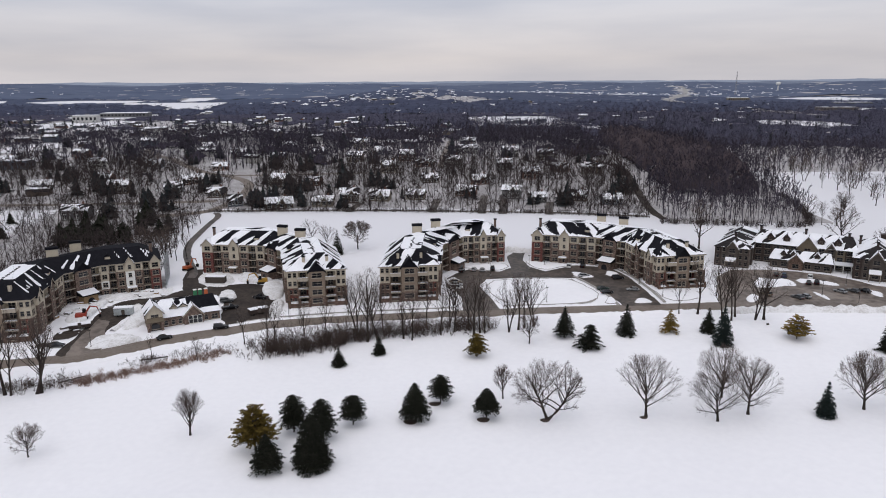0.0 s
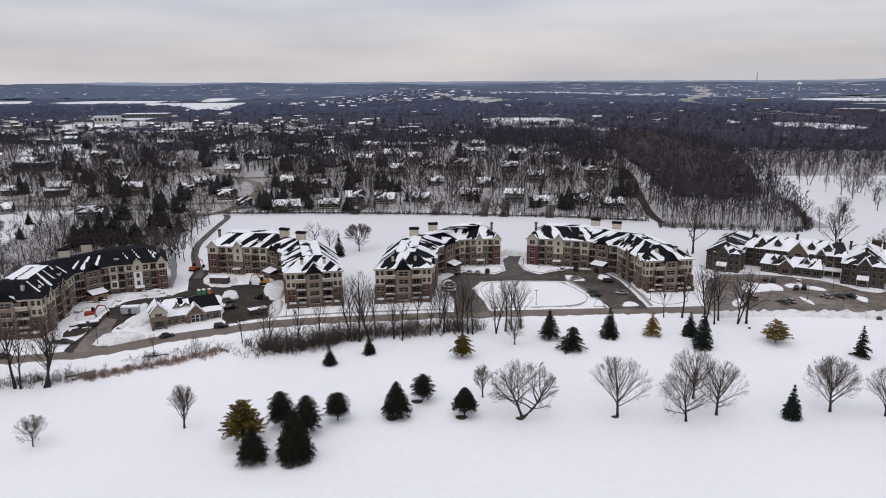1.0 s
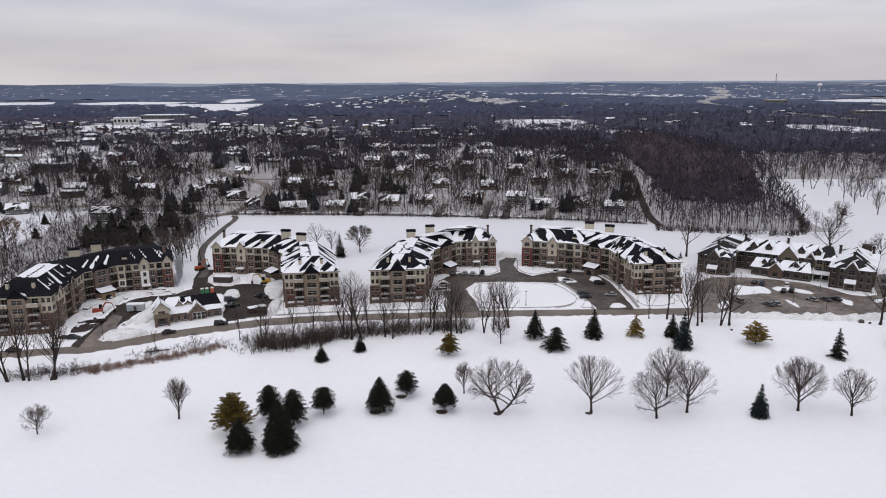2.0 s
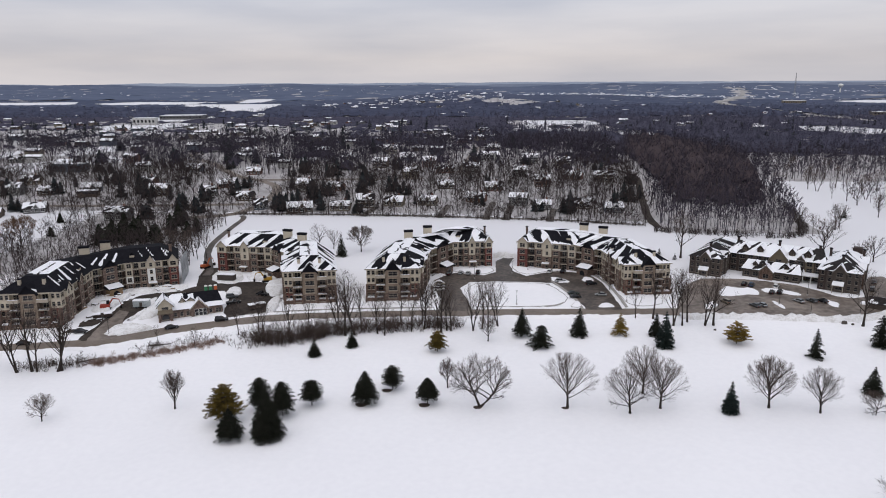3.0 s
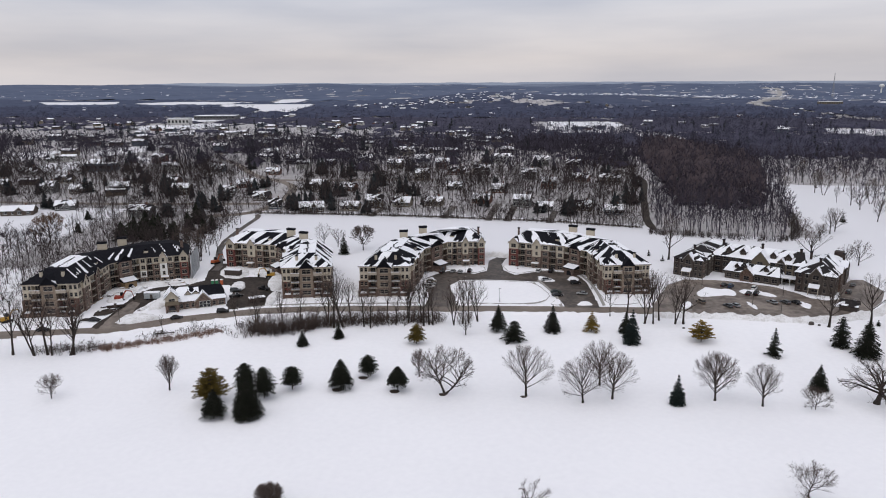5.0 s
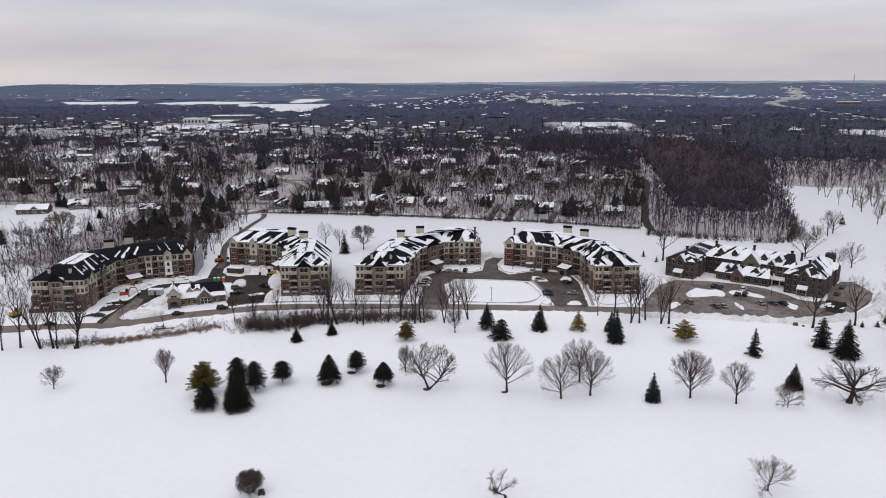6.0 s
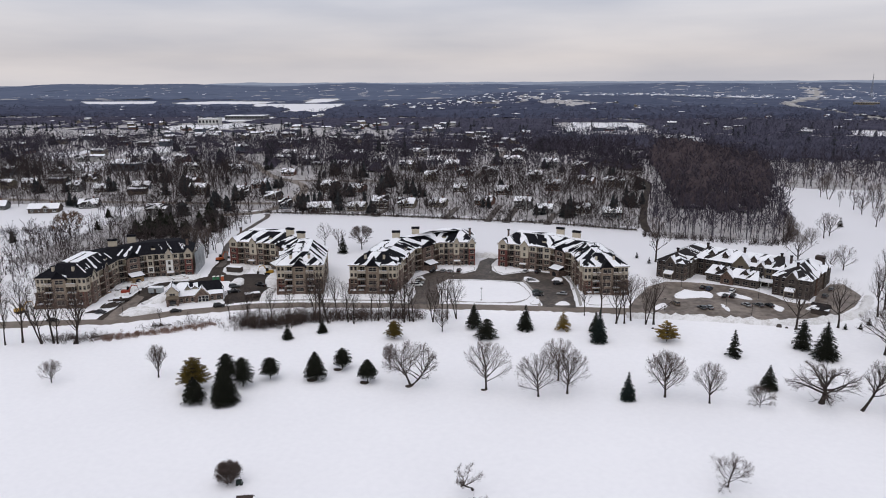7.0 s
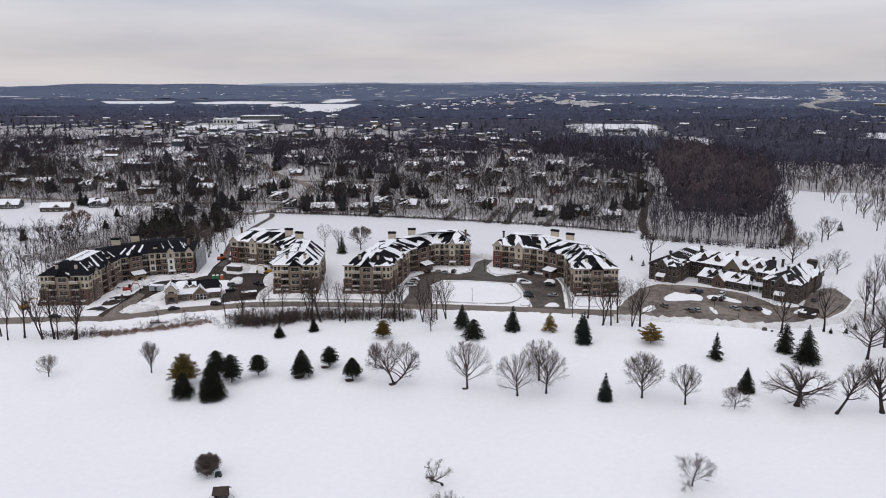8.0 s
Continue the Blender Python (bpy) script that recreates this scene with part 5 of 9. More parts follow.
for x in (12.2, 13.6, 15.0):
    window_at(club, pose(x, 0.36, 0.5), 1.3, 2.6, WHITE_TRIM)


# ---- trees ----
class Grove:
    """Collects bark tubes and twig slivers of one bare tree."""

    def __init__(self, seed):
        self.rng = random.Random(seed)
        self.wood, self.twigs = Shell(), Shell()

    def bend(self, d, amount):
        r = self.rng
        v = d + Vector((r.uniform(-1, 1), r.uniform(-1, 1), r.uniform(-1, 1))) * amount
        return v.normalized()

    def limb(self, p, d, length, radius, segments, wander, lift):
        pts, dirs = [p.copy()], [d.copy()]
        for _ in range(segments):
            d = self.bend(d, wander)
            d = (d + Vector((0, 0, lift))).normalized()
            p = p + d * (length / segments)
            pts.append(p.copy())
            dirs.append(d.copy())
        return pts, dirs

    def spike(self, p, q, w):
        d = q - p
        s = d.orthogonal().normalized() * w
        t = d.normalized().cross(s)
        i = len(self.wood.v)
        self.wood.v.extend([tuple(p + s), tuple(p - s * 0.5 + t * 0.87), tuple(p - s * 0.5 - t * 0.87), tuple(q)])
        self.wood.f.extend([(i, i + 1, i + 3), (i + 1, i + 2, i + 3), (i + 2, i, i + 3)])

    def sliver(self, p, d, length, width):
        s = d.orthogonal().normalized()
        s = (Matrix.Rotation(self.rng.uniform(0, 6.28), 3, d) @ s) * width
        m = p + self.bend(d, 0.2) * length * 0.5
        e = m + self.bend(d, 0.35) * length * 0.5
        i = len(self.twigs.v)
        self.twigs.v.extend([tuple(p - s), tuple(p + s), tuple(m + s * 0.7), tuple(m - s * 0.7), tuple(e)])
        self.twigs.f.extend([(i, i + 1, i + 2, i + 3), (i + 3, i + 2, i + 4)])


def bare_tree_meshes(seed, height, crown, fork=0.28, limbs=7, wander=0.13, lift=0.14, spread=0.75, radius=None, lean=(0, 0), twist=0.06, density=1.0, droop=0.0, stems=1, twig_w=0.016, fine=9, leans=()):
    """Bark and twig meshes of a leafless tree: trunk, limbs, branches and twigs that end on a rounded crown."""
    g = Grove(seed)
    r = g.rng
    radius = radius or height * 0.024
    low = height * fork * 0.55
    mid, tall = (low + height) / 2, (height - low) / 2
    cx, cy = lean[0] * height * 0.6, lean[1] * height * 0.6

    def reach(p, d):
        """How far it is from p along d to the edge of the crown."""
        q = Vector(((p.x - cx) / crown, (p.y - cy) / crown, (p.z - mid) / tall))
        e = Vector((d.x / crown, d.y / crown, d.z / tall))
        a2, b2, c2 = e.dot(e), q.dot(e), q.dot(q) - 1
        disc = b2 * b2 - a2 * c2
        return max(0.3, (-b2 + math.sqrt(disc)) / a2) if disc > 0 else 0.6

    for stem in range(stems):
        base = Vector((0, 0, -0.3)) if stems == 1 else Vector((r.uniform(-0.5, 0.5), r.uniform(-0.5, 0.5), -0.3))
        d = Vector((lean[0] + (r.uniform(-0.35, 0.35) if stems > 1 else 0), lean[1] + (r.uniform(-0.35, 0.35) if stems > 1 else 0), 1)).normalized()
        if leans:
            d = Vector((leans[stem][0], leans[stem][1], 1)).normalized()
        span = height * (fork + 0.34)
        trunk, tdir = g.limb(base, d, span, radius, 6, twist, 0.05)
        n = len(trunk)
        g.wood.tube(trunk, [radius * (1.35 if k == 0 else 1.0 - 0.66 * k / n) for k in range(n)], 7)
        for a in range(limbs):
            t = fork / (fork + 0.34) + (a / max(1, limbs - 1)) * (1 - fork / (fork + 0.34))
            k = min(n - 2, int(t * (n - 1)))
            p = trunk[k].lerp(trunk[k + 1], min(1.0, t * (n - 1) - k))
            an = a * 2.4 + r.uniform(-0.4, 0.4) + seed
            out = Vector((math.cos(an), math.sin(an), 0))
            up = 1.0 - spread * (1.08 - 0.8 * a / limbs)
            dd = (out * (1.0 - 0.6 * up) + Vector((0, 0, 0.06 + up)) + tdir[k] * 0.15).normalized()
            le = reach(p, dd) * r.uniform(0.84, 0.97)
            pts, dirs = g.limb(p, dd, le, radius * 0.5, 5, wander, lift * 0.5)
            r0 = radius * r.uniform(0.36, 0.5)
            g.wood.tube(pts, [r0 * (1 - 0.82 * q / 5) for q in range(6)], 5, False)
            for b in range(int(6 * density)):
                q = (0.22 + 0.78 * (b + r.random()) / int(6 * density)) * 4.999
                i = int(q)
                bp = pts[i].lerp(pts[i + 1], q - i)
                side = dirs[i].orthogonal().normalized()
                side = Matrix.Rotation(r.uniform(0, 6.28), 3, dirs[i]) @ side
                bd = (dirs[i] * 0.95 + side * 0.6 + Vector((0, 0, lift - droop))).normalized()
                bl = min(reach(bp, bd), le * 0.62) * r.uniform(0.75, 1.0)
                bpts, bdirs = g.limb(bp, bd, bl, 0, 3, wander, lift * 0.6 - droop)
                br = max(0.025, r0 * 0.4 * (1 - 0.6 * q / 5))
                g.wood.tube(bpts, [br, br * 0.75, br * 0.5, br * 0.25], 4, False)
                for c in range(int(6 * density)):
                    q2 = (0.12 + 0.88 * (c + r.random()) / int(6 * density)) * 2.999
                    j = int(q2)
                    tp = bpts[j].lerp(bpts[j + 1], q2 - j)
                    side = bdirs[j].orthogonal().normalized()
                    side = Matrix.Rotation(r.uniform(0, 6.28), 3, bdirs[j]) @ side
                    td = (bdirs[j] * 0.95 + side * 0.55 + Vector((0, 0, lift * 0.7 - droop))).normalized()
                    tl = min(reach(tp, td) + 0.4, max(0.9, bl * 0.6)) * r.uniform(0.7, 1.0)
                    tpts, tdirs = g.limb(tp, td, tl, 0, 2, wander, lift * 0.5 - droop)
                    g.spike(tpts[0], tpts[2], br * 0.42)
                    for e in range(int(fine * density)):
                        q3 = r.uniform(0.1, 1.0) * 1.999
                        h = int(q3)
                        sp = tpts[h].lerp(tpts[h + 1], q3 - h)
                        side = tdirs[h].orthogonal().normalized()
                        side = Matrix.Rotation(r.uniform(0, 6.28), 3, tdirs[h]) @ side
                        sd = (tdirs[h] + side * 0.55).normalized()
                        g.sliver(sp, sd, min(reach(sp, sd) + 0.35, max(0.7, tl * 0.8)) * r.uniform(0.6, 1.0), twig_w)
    return g.wood.data("trunk", BARK), g.twigs.data("crown", TWIG)


def place_tree(name, meshes, x, y, turn, scale, label, category, group, sink=0.0):
    m = Matrix.Translation((x, y, gz(x, y) - sink)) @ pose(0, 0, 0, 0, 0, turn) @ Matrix.Diagonal((scale, scale, scale, 1))
    root = thing(name, m, label, category, group)
    for nm, me in meshes:
        part(nm, me, None, root)
    return root


def conifer_meshes(seed, height, radius, needles, skirt=0.06, levels=19, per=10, ragged=0.2, flat=False, power=0.9, gap=0.0, dome=False, close=1.0):
    """A trunk and drooping boughs made of many small sprays."""
    r = random.Random(seed)
    radius *= 1.03
    tr, cr = Shell(), Shell()
    tr.tube([(0, 0, -0.3), (0.05, 0.03, height * 0.5), (0, 0, height * 0.97)], [height * 0.024, height * 0.014, 0.02], 6)
    for lv in range(levels):
        t = (lv + r.uniform(-0.3, 0.3)) / levels
        t = max(0.0, min(0.985, t))
        z = height * (skirt + (1 - skirt) * t)
        reach = radius * (1 - t) ** power * (1 if not flat else (0.7 + 0.5 * math.sin(lv * 2.3)))
        if dome:
            reach = radius * math.sqrt(max(0.02, 1 - ((t - 0.28) / (0.74 if t > 0.28 else 0.5)) ** 2)) * (0.82 + 0.25 * math.sin(lv * 1.9 + seed))
        elif t < 0.12 and not flat:
            reach *= 0.85
        n = max(3, int(per * (0.45 + 0.55 * (1 - t))))
        for k in range(n):
            if r.random() < gap:
                continue
            an = 2 * math.pi * (k + r.uniform(-0.4, 0.4)) / n + lv
            le = max(0.25, reach * r.uniform(1 - ragged * 1.2, 1 + ragged * 0.5))
            droop = (0.02 if flat else 0.20 if dome else 0.26) * le
            steps = max(4, int(le / (0.20 * close)))
            ca, sa = math.cos(an), math.sin(an)
            if le > 0.8:
                tr.tube([(0, 0, z), (ca * le * 0.85, sa * le * 0.85, z - droop * 0.6)], [0.05, 0.015], 3, False)
            for s in range(steps):
                f = (s + r.random()) / steps
                if flat and f < 0.3:
                    continue
                cx, cy = ca * le * f, sa * le * f
                cz = z - droop * f * f + (0.12 * le * f if flat else 0)
                w = (0.16 + 0.5 * (1 - abs(f - 0.45))) * min(1.0, le * 0.5) * 0.9
                for side in (-1, 1):
                    o = r.uniform(0.3, 1.0) * w * side
                    px, py = cx - sa * o, cy + ca * o
                    ln = close * r.uniform(0.36, 0.7) * (0.55 + 0.22 * min(le, 2)) * (1.3 if flat else 1.0)
                    d = Vector((ca * 0.8 - sa * side * 0.6 + r.uniform(-0.3, 0.3), sa * 0.8 + ca * side * 0.6 + r.uniform(-0.3, 0.3), r.uniform(-0.5, 0.12) if not flat else r.uniform(-0.1, 0.45))).normalized()
                    c = Vector((px, py, cz + r.uniform(-0.12, 0.12)))
                    sd = d.cross(Vector((r.uniform(-0.5, 0.5), r.uniform(-0.5, 0.5), 1))).normalized() * ln * r.uniform(0.36, 0.52)
                    up = Vector((0, 0, ln * 0.16))
                    i = len(cr.v)
                    cr.v.extend([tuple(c - d * ln * 0.4), tuple(c + sd), tuple(c + d * ln * 0.6), tuple(c - sd), tuple(c + up)])
                    cr.f.extend([(i, i + 3, i + 4, i + 1), (i + 3, i + 2, i + 1, i + 4)])
    tip = height
    cr.tube([(0, 0, tip * 0.93), (0, 0, tip)], [0.12, 0.01], 4)
    return tr.data("trunk", BARK), cr.data("crown", needles)


# bare trees on the golf course: x, y, height, crown half-width, and habit
GOLF = "bare trees on the golf course"
SPECIMENS = [
    ((-85.3, 138.1), dict(height=6.6, crown=3.0, fork=0.18, limbs=9, spread=0.6), "small round-headed bare tree standing in snow"),
    ((-54.3, 146.8), dict(height=10.2, crown=2.9, fork=0.22, limbs=10, spread=0.35, lift=0.25), "slim oval bare tree standing in snow"),
    ((16.8, 164.0), dict(height=8.3, crown=2.0, fork=0.25, limbs=8, spread=0.35, lift=0.25), "thin young bare tree standing in snow"),
    ((25.5, 152.5), dict(height=13.2, crown=7.6, fork=0.3, limbs=8, spread=0.8, wander=0.3, twist=0.12, stems=2, leans=((-0.3, 0.05), (0.95, -0.1)), radius=0.36), "wide multi-stemmed bare tree with gnarled limbs"),
    ((49.1, 153.3), dict(height=14.2, crown=6.8, fork=0.22, limbs=10, spread=0.7), "large bare shade tree with fan-shaped crown"),
    ((64.8, 150.6), dict(height=12.6, crown=6.2, fork=0.16, limbs=10, spread=0.78), "bare shade tree with low spreading crown"),
    ((70.5, 163.0), dict(height=13.0, crown=5.4, fork=0.22, limbs=10, spread=0.65), "bare shade tree standing between two others"),
    ((73.2, 153.9), dict(height=13.4, crown=6.0, fork=0.2, limbs=10, spread=0.72), "bare shade tree with upswept branches"),
    ((101.5, 155.6), dict(height=13.6, crown=5.6, fork=0.2, limbs=11, spread=0.6, density=1.1), "round-headed bare shade tree"),
    ((113.6, 153.2), dict(height=11.6, crown=4.7, fork=0.2, limbs=9, spread=0.6), "round-headed bare shade tree"),
    ((127.2, 152.8), dict(height=5.8, crown=3.6, fork=0.15, limbs=9, spread=0.8, wander=0.35), "low crab-apple tree without leaves"),
    ((145.4, 158.4), dict(height=11.2, crown=9.6, fork=0.30, limbs=9, spread=1.0, wander=0.36, twist=0.2, radius=0.78, lean=(0.1, 0), density=1.1, lift=0.03), "gnarled old oak with thick horizontal limbs"),
    ((155.0, 155.0), dict(height=14.8, crown=5.0, fork=0.4, limbs=9, spread=0.7, lean=(0.62, 0.05), radius=0.42), "bare tree leaning hard to one side"),
    ((168.0, 157.8), dict(height=15.5, crown=6.5, fork=0.28, limbs=9, spread=0.7, lean=(-0.12, 0), radius=0.62), "stout bare tree with a bulging trunk"),
    ((178.1, 198.5), dict(height=15.5, crown=9.0, fork=0.32, limbs=10, spread=0.85, radius=0.5), "broad bare oak standing in snow"),
    ((187.5, 210.0), dict(height=17, crown=7.5, fork=0.3, limbs=10, spread=0.75, radius=0.45), "tall bare oak near the car park"),
    ((-4.4, 92.0), dict(height=5.0, crown=2.6, fork=0.08, limbs=14, spread=0.75, density=1.15, stems=2), "dense round bare shrub beside a small cart"),
    ((51.7, 98.6), dict(height=5.9, crown=3.2, fork=0.5, limbs=6, spread=0.9, wander=0.45, twist=0.55, lean=(-0.15, 0), radius=0.26), "small twisted bare tree on open snow"),
    ((109.4, 108.4), dict(height=7.6, crown=4.6, fork=0.2, limbs=8, spread=0.85, wander=0.45, twist=0.2), "open-branched small bare tree on open snow"),
    ((55.5, 82.5), dict(height=6.5, crown=4.6, fork=0.16, limbs=9, spread=0.8, wander=0.35), "low bare tree on open snow"),
    ((28.0, 199.4), dict(height=9.0, crown=2.9, fork=0.22, limbs=8, spread=0.5), "young bare tree below the road"),
]
for k, ((x, y), habit, label) in enumerate(SPECIMENS):
    habit["height"] *= 1.03
    habit["crown"] *= 1.16
    habit["limbs"] = int(habit["limbs"] * 1.65)
    habit["fork"] = habit["fork"] * 0.85
    habit["fine"] = 7
    habit["twig_w"] = 0.0135 if habit["height"] > 9 else 0.0125
    habit["density"] = habit.get("density", 1.0) * 1.1
    wood, twigs = bare_tree_meshes(100 + k, **habit)
    place_tree("bare_tree", [("trunk", wood), ("crown", twigs)], x, y, 0 if "lean" in habit or "leans" in habit else 37 * k, 1.0, label, "tree", GOLF)

# conifers on the golf course: x, y, height, radius, needles, habit
CON = "evergreens on the golf course"
EVERGREENS = [
    (-33.7, 130.9, 8.4, 4.0, NEEDLES, dict(power=0.75, skirt=0.2, ragged=0.3), "dark green spruce in a snowy clump"),
    (-24.9, 132.2, 12.0, 4.7, NEEDLES, dict(per=14, levels=24, power=0.6, skirt=0.1, ragged=0.18), "tall dense dark spruce in a snowy clump"),
    (-31.4, 147.5, 9.2, 3.4, NEEDLES, dict(skirt=0.26, dome=True, levels=16, per=12), "rounded dark pine in a snowy clump"),
    (-24.6, 144.0, 9.6, 3.5, NEEDLES, dict(skirt=0.26, dome=True, levels=16, per=12), "rounded dark pine in a snowy clump"),
    (-38.0, 139.2, 10.6, 4.9, OLIVE_NEEDLES, dict(flat=True, levels=17, per=12, skirt=0.26, power=0.5), "olive-gold pine with layered boughs"),
    (-18.6, 150.7, 7.4, 3.2, NEEDLES, dict(skirt=0.32, dome=True, levels=15, per=12), "dark pine with a clean trunk"),
    (-4.5, 152.8, 9.4, 4.1, NEEDLES, dict(skirt=0.2, power=0.68, levels=18, per=12), "dark egg-shaped pine over a mulch ring"),
    (1.4, 162.0, 7.2, 3.2, NEEDLES, dict(skirt=0.3, dome=True, ragged=0.4, levels=15, per=12), "ragged dark pine over a mulch ring"),
    (12.0, 153.6, 7.4, 3.6, NEEDLES, dict(skirt=0.36, power=0.6, levels=16, per=12), "dark pine over a mulch ring"),
    (90.6, 152.2, 8.9, 2.7, BLUE_NEEDLES, dict(levels=20), "pointed blue-green spruce standing alone"),
    (39.2, 204.3, 9.8, 3.9, NEEDLES, dict(skirt=0.15), "dark spruce below the road"),
    (44.8, 195.4, 7.6, 4.4, NEEDLES, dict(skirt=0.1, power=0.5, ragged=0.45, gap=0.12), "ragged dark pine below the road"),
    (58.2, 205.6, 9.8, 3.7, NEEDLES, dict(levels=20), "dense dark spruce below the road"),
    (71.9, 207.1, 7.6, 3.5, GOLD_NEEDLES, dict(levels=15, per=9, skirt=0.15, power=0.8, gap=0.2, ragged=0.35), "thin golden pine with bare gaps"),
    (83.6, 206.8, 7.8, 3.0, NEEDLES, {}, "dark spruce below the road"),
    (84.4, 197.3, 12.0, 3.8, BLUE_NEEDLES, dict(levels=22, per=11), "tall blue-green spruce below the road"),
    (107.9, 200.8, 7.4, 4.4, GOLD_NEEDLES, dict(flat=True, levels=13, per=10, skirt=0.2, power=0.45), "golden pine with flat spreading boughs"),
    (128.2, 190.6, 9.6, 3.0, NEEDLES, dict(ragged=0.4, gap=0.1), "uneven dark spruce standing alone"),
    (133.0, 166.0, 8.0, 3.2, NEEDLES, dict(levels=18), "dark spruce standing alone"),
    (152.4, 200.3, 10.8, 3.4, NEEDLES, dict(power=0.45, ragged=0.25), "columnar dark spruce beside a larger one"),
    (157.4, 193.0, 13.2, 5.2, NEEDLES, dict(levels=24, per=12, ragged=0.3), "large dark spruce with drooping boughs"),
    (-26.1, 184.9, 5.6, 2.5, NEEDLES, dict(levels=12), "small dark spruce at the edge of the brush"),
    (-15.7, 192.6, 5.6, 2.4, NEEDLES, dict(levels=12), "small dark spruce at the edge of the brush"),
    (12.0, 190.2, 7.0, 3.2, OLIVE_NEEDLES, dict(dome=True, levels=14, per=12, skirt=0.24, ragged=0.35), "small golden pine with a short bare trunk"),
    (173.5, 221.2, 2.2, 1.1, NEEDLES, dict(levels=7, per=6), "tiny dark spruce by the car park"),
    (179.0, 222.1, 2.2, 1.1, NEEDLES, dict(levels=7, per=6), "tiny dark spruce by the car park"),
    (183.5, 226.5, 2.8, 1.2, NEEDLES, dict(levels=7, per=6), "tiny dark spruce by the car park"),
    (-41.5, 303.0, 11.0, 3.2, NEEDLES, dict(levels=18), "dark spruce behind the apartment houses"),
    (108.0, 312.0, 3.0, 1.2, NEEDLES, dict(levels=8, per=6), "tiny dark spruce behind the apartment houses"),
    (113.0, 303.0, 3.0, 1.2, NEEDLES, dict(levels=8, per=6), "tiny dark spruce behind the apartment houses"),
    (232, 398, 6, 2.2, NEEDLES, dict(levels=10), "small dark spruce on the far fairway"),
]
for k, (x, y, h, rad, needles, habit, label) in enumerate(EVERGREENS):
    if k < 9:
        habit.update(close=0.74, levels=int(habit.get("levels", 19) * 1.25), per=int(habit.get("per", 10) * 1.3))
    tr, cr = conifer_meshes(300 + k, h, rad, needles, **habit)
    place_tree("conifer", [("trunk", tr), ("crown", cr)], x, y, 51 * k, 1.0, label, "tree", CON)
for x, y, wide in ((-5.6, 151.9, 1.75), (0.0, 161.2, 1.6), (11.2, 152.6, 1.5), (48.4, 152.7, 1.0), (25.4, 152.0, 1.15), (-24.9, 131.6, 1.3), (-33.7, 130.5, 1.0)):
    sh = Shell()
    ring = [(wide * math.cos(a) * (1 + 0.15 * math.sin(3 * a)), 0.75 * wide * math.sin(a), 0.0) for a in np.linspace(0, 2 * math.pi, 15)[:-1]]
    sh.hexa([(p[0], p[1], -0.3) for p in ring], [(p[0] * 0.9, p[1] * 0.9, 0.16) for p in ring])
    tagged(part("mulch_ring", sh, MULCH, at=Matrix.Translation((x, y, gz(x, y) - 0.1))), "dark mulch ring melted through the snow", "mulch ring")

# trees along the road and round the buildings: a few habits, copied
ROADSIDE = "bare trees along the road"
KIT, LIGHT_KIT = [], []
for k, habit in enumerate((dict(height=17, crown=4.2, fork=0.3, limbs=9, spread=0.35, lift=0.22, radius=0.30), dict(height=16, crown=4.6, fork=0.26, limbs=9, spread=0.4, lift=0.2, stems=2, radius=0.24),
                           dict(height=15, crown=5.5, fork=0.22, limbs=9, spread=0.6, radius=0.32), dict(height=13, crown=3.4, fork=0.3, limbs=8, spread=0.35, lift=0.2, radius=0.2),
                           dict(height=12, crown=5.6, fork=0.12, limbs=11, spread=0.65, radius=0.3, ))):
    KIT.append(bare_tree_meshes(500 + k, density=0.75, twig_w=0.021, fine=5, **habit))
    LIGHT_KIT.append(bare_tree_meshes(520 + k, density=0.68, twig_w=0.045, fine=5, **habit))
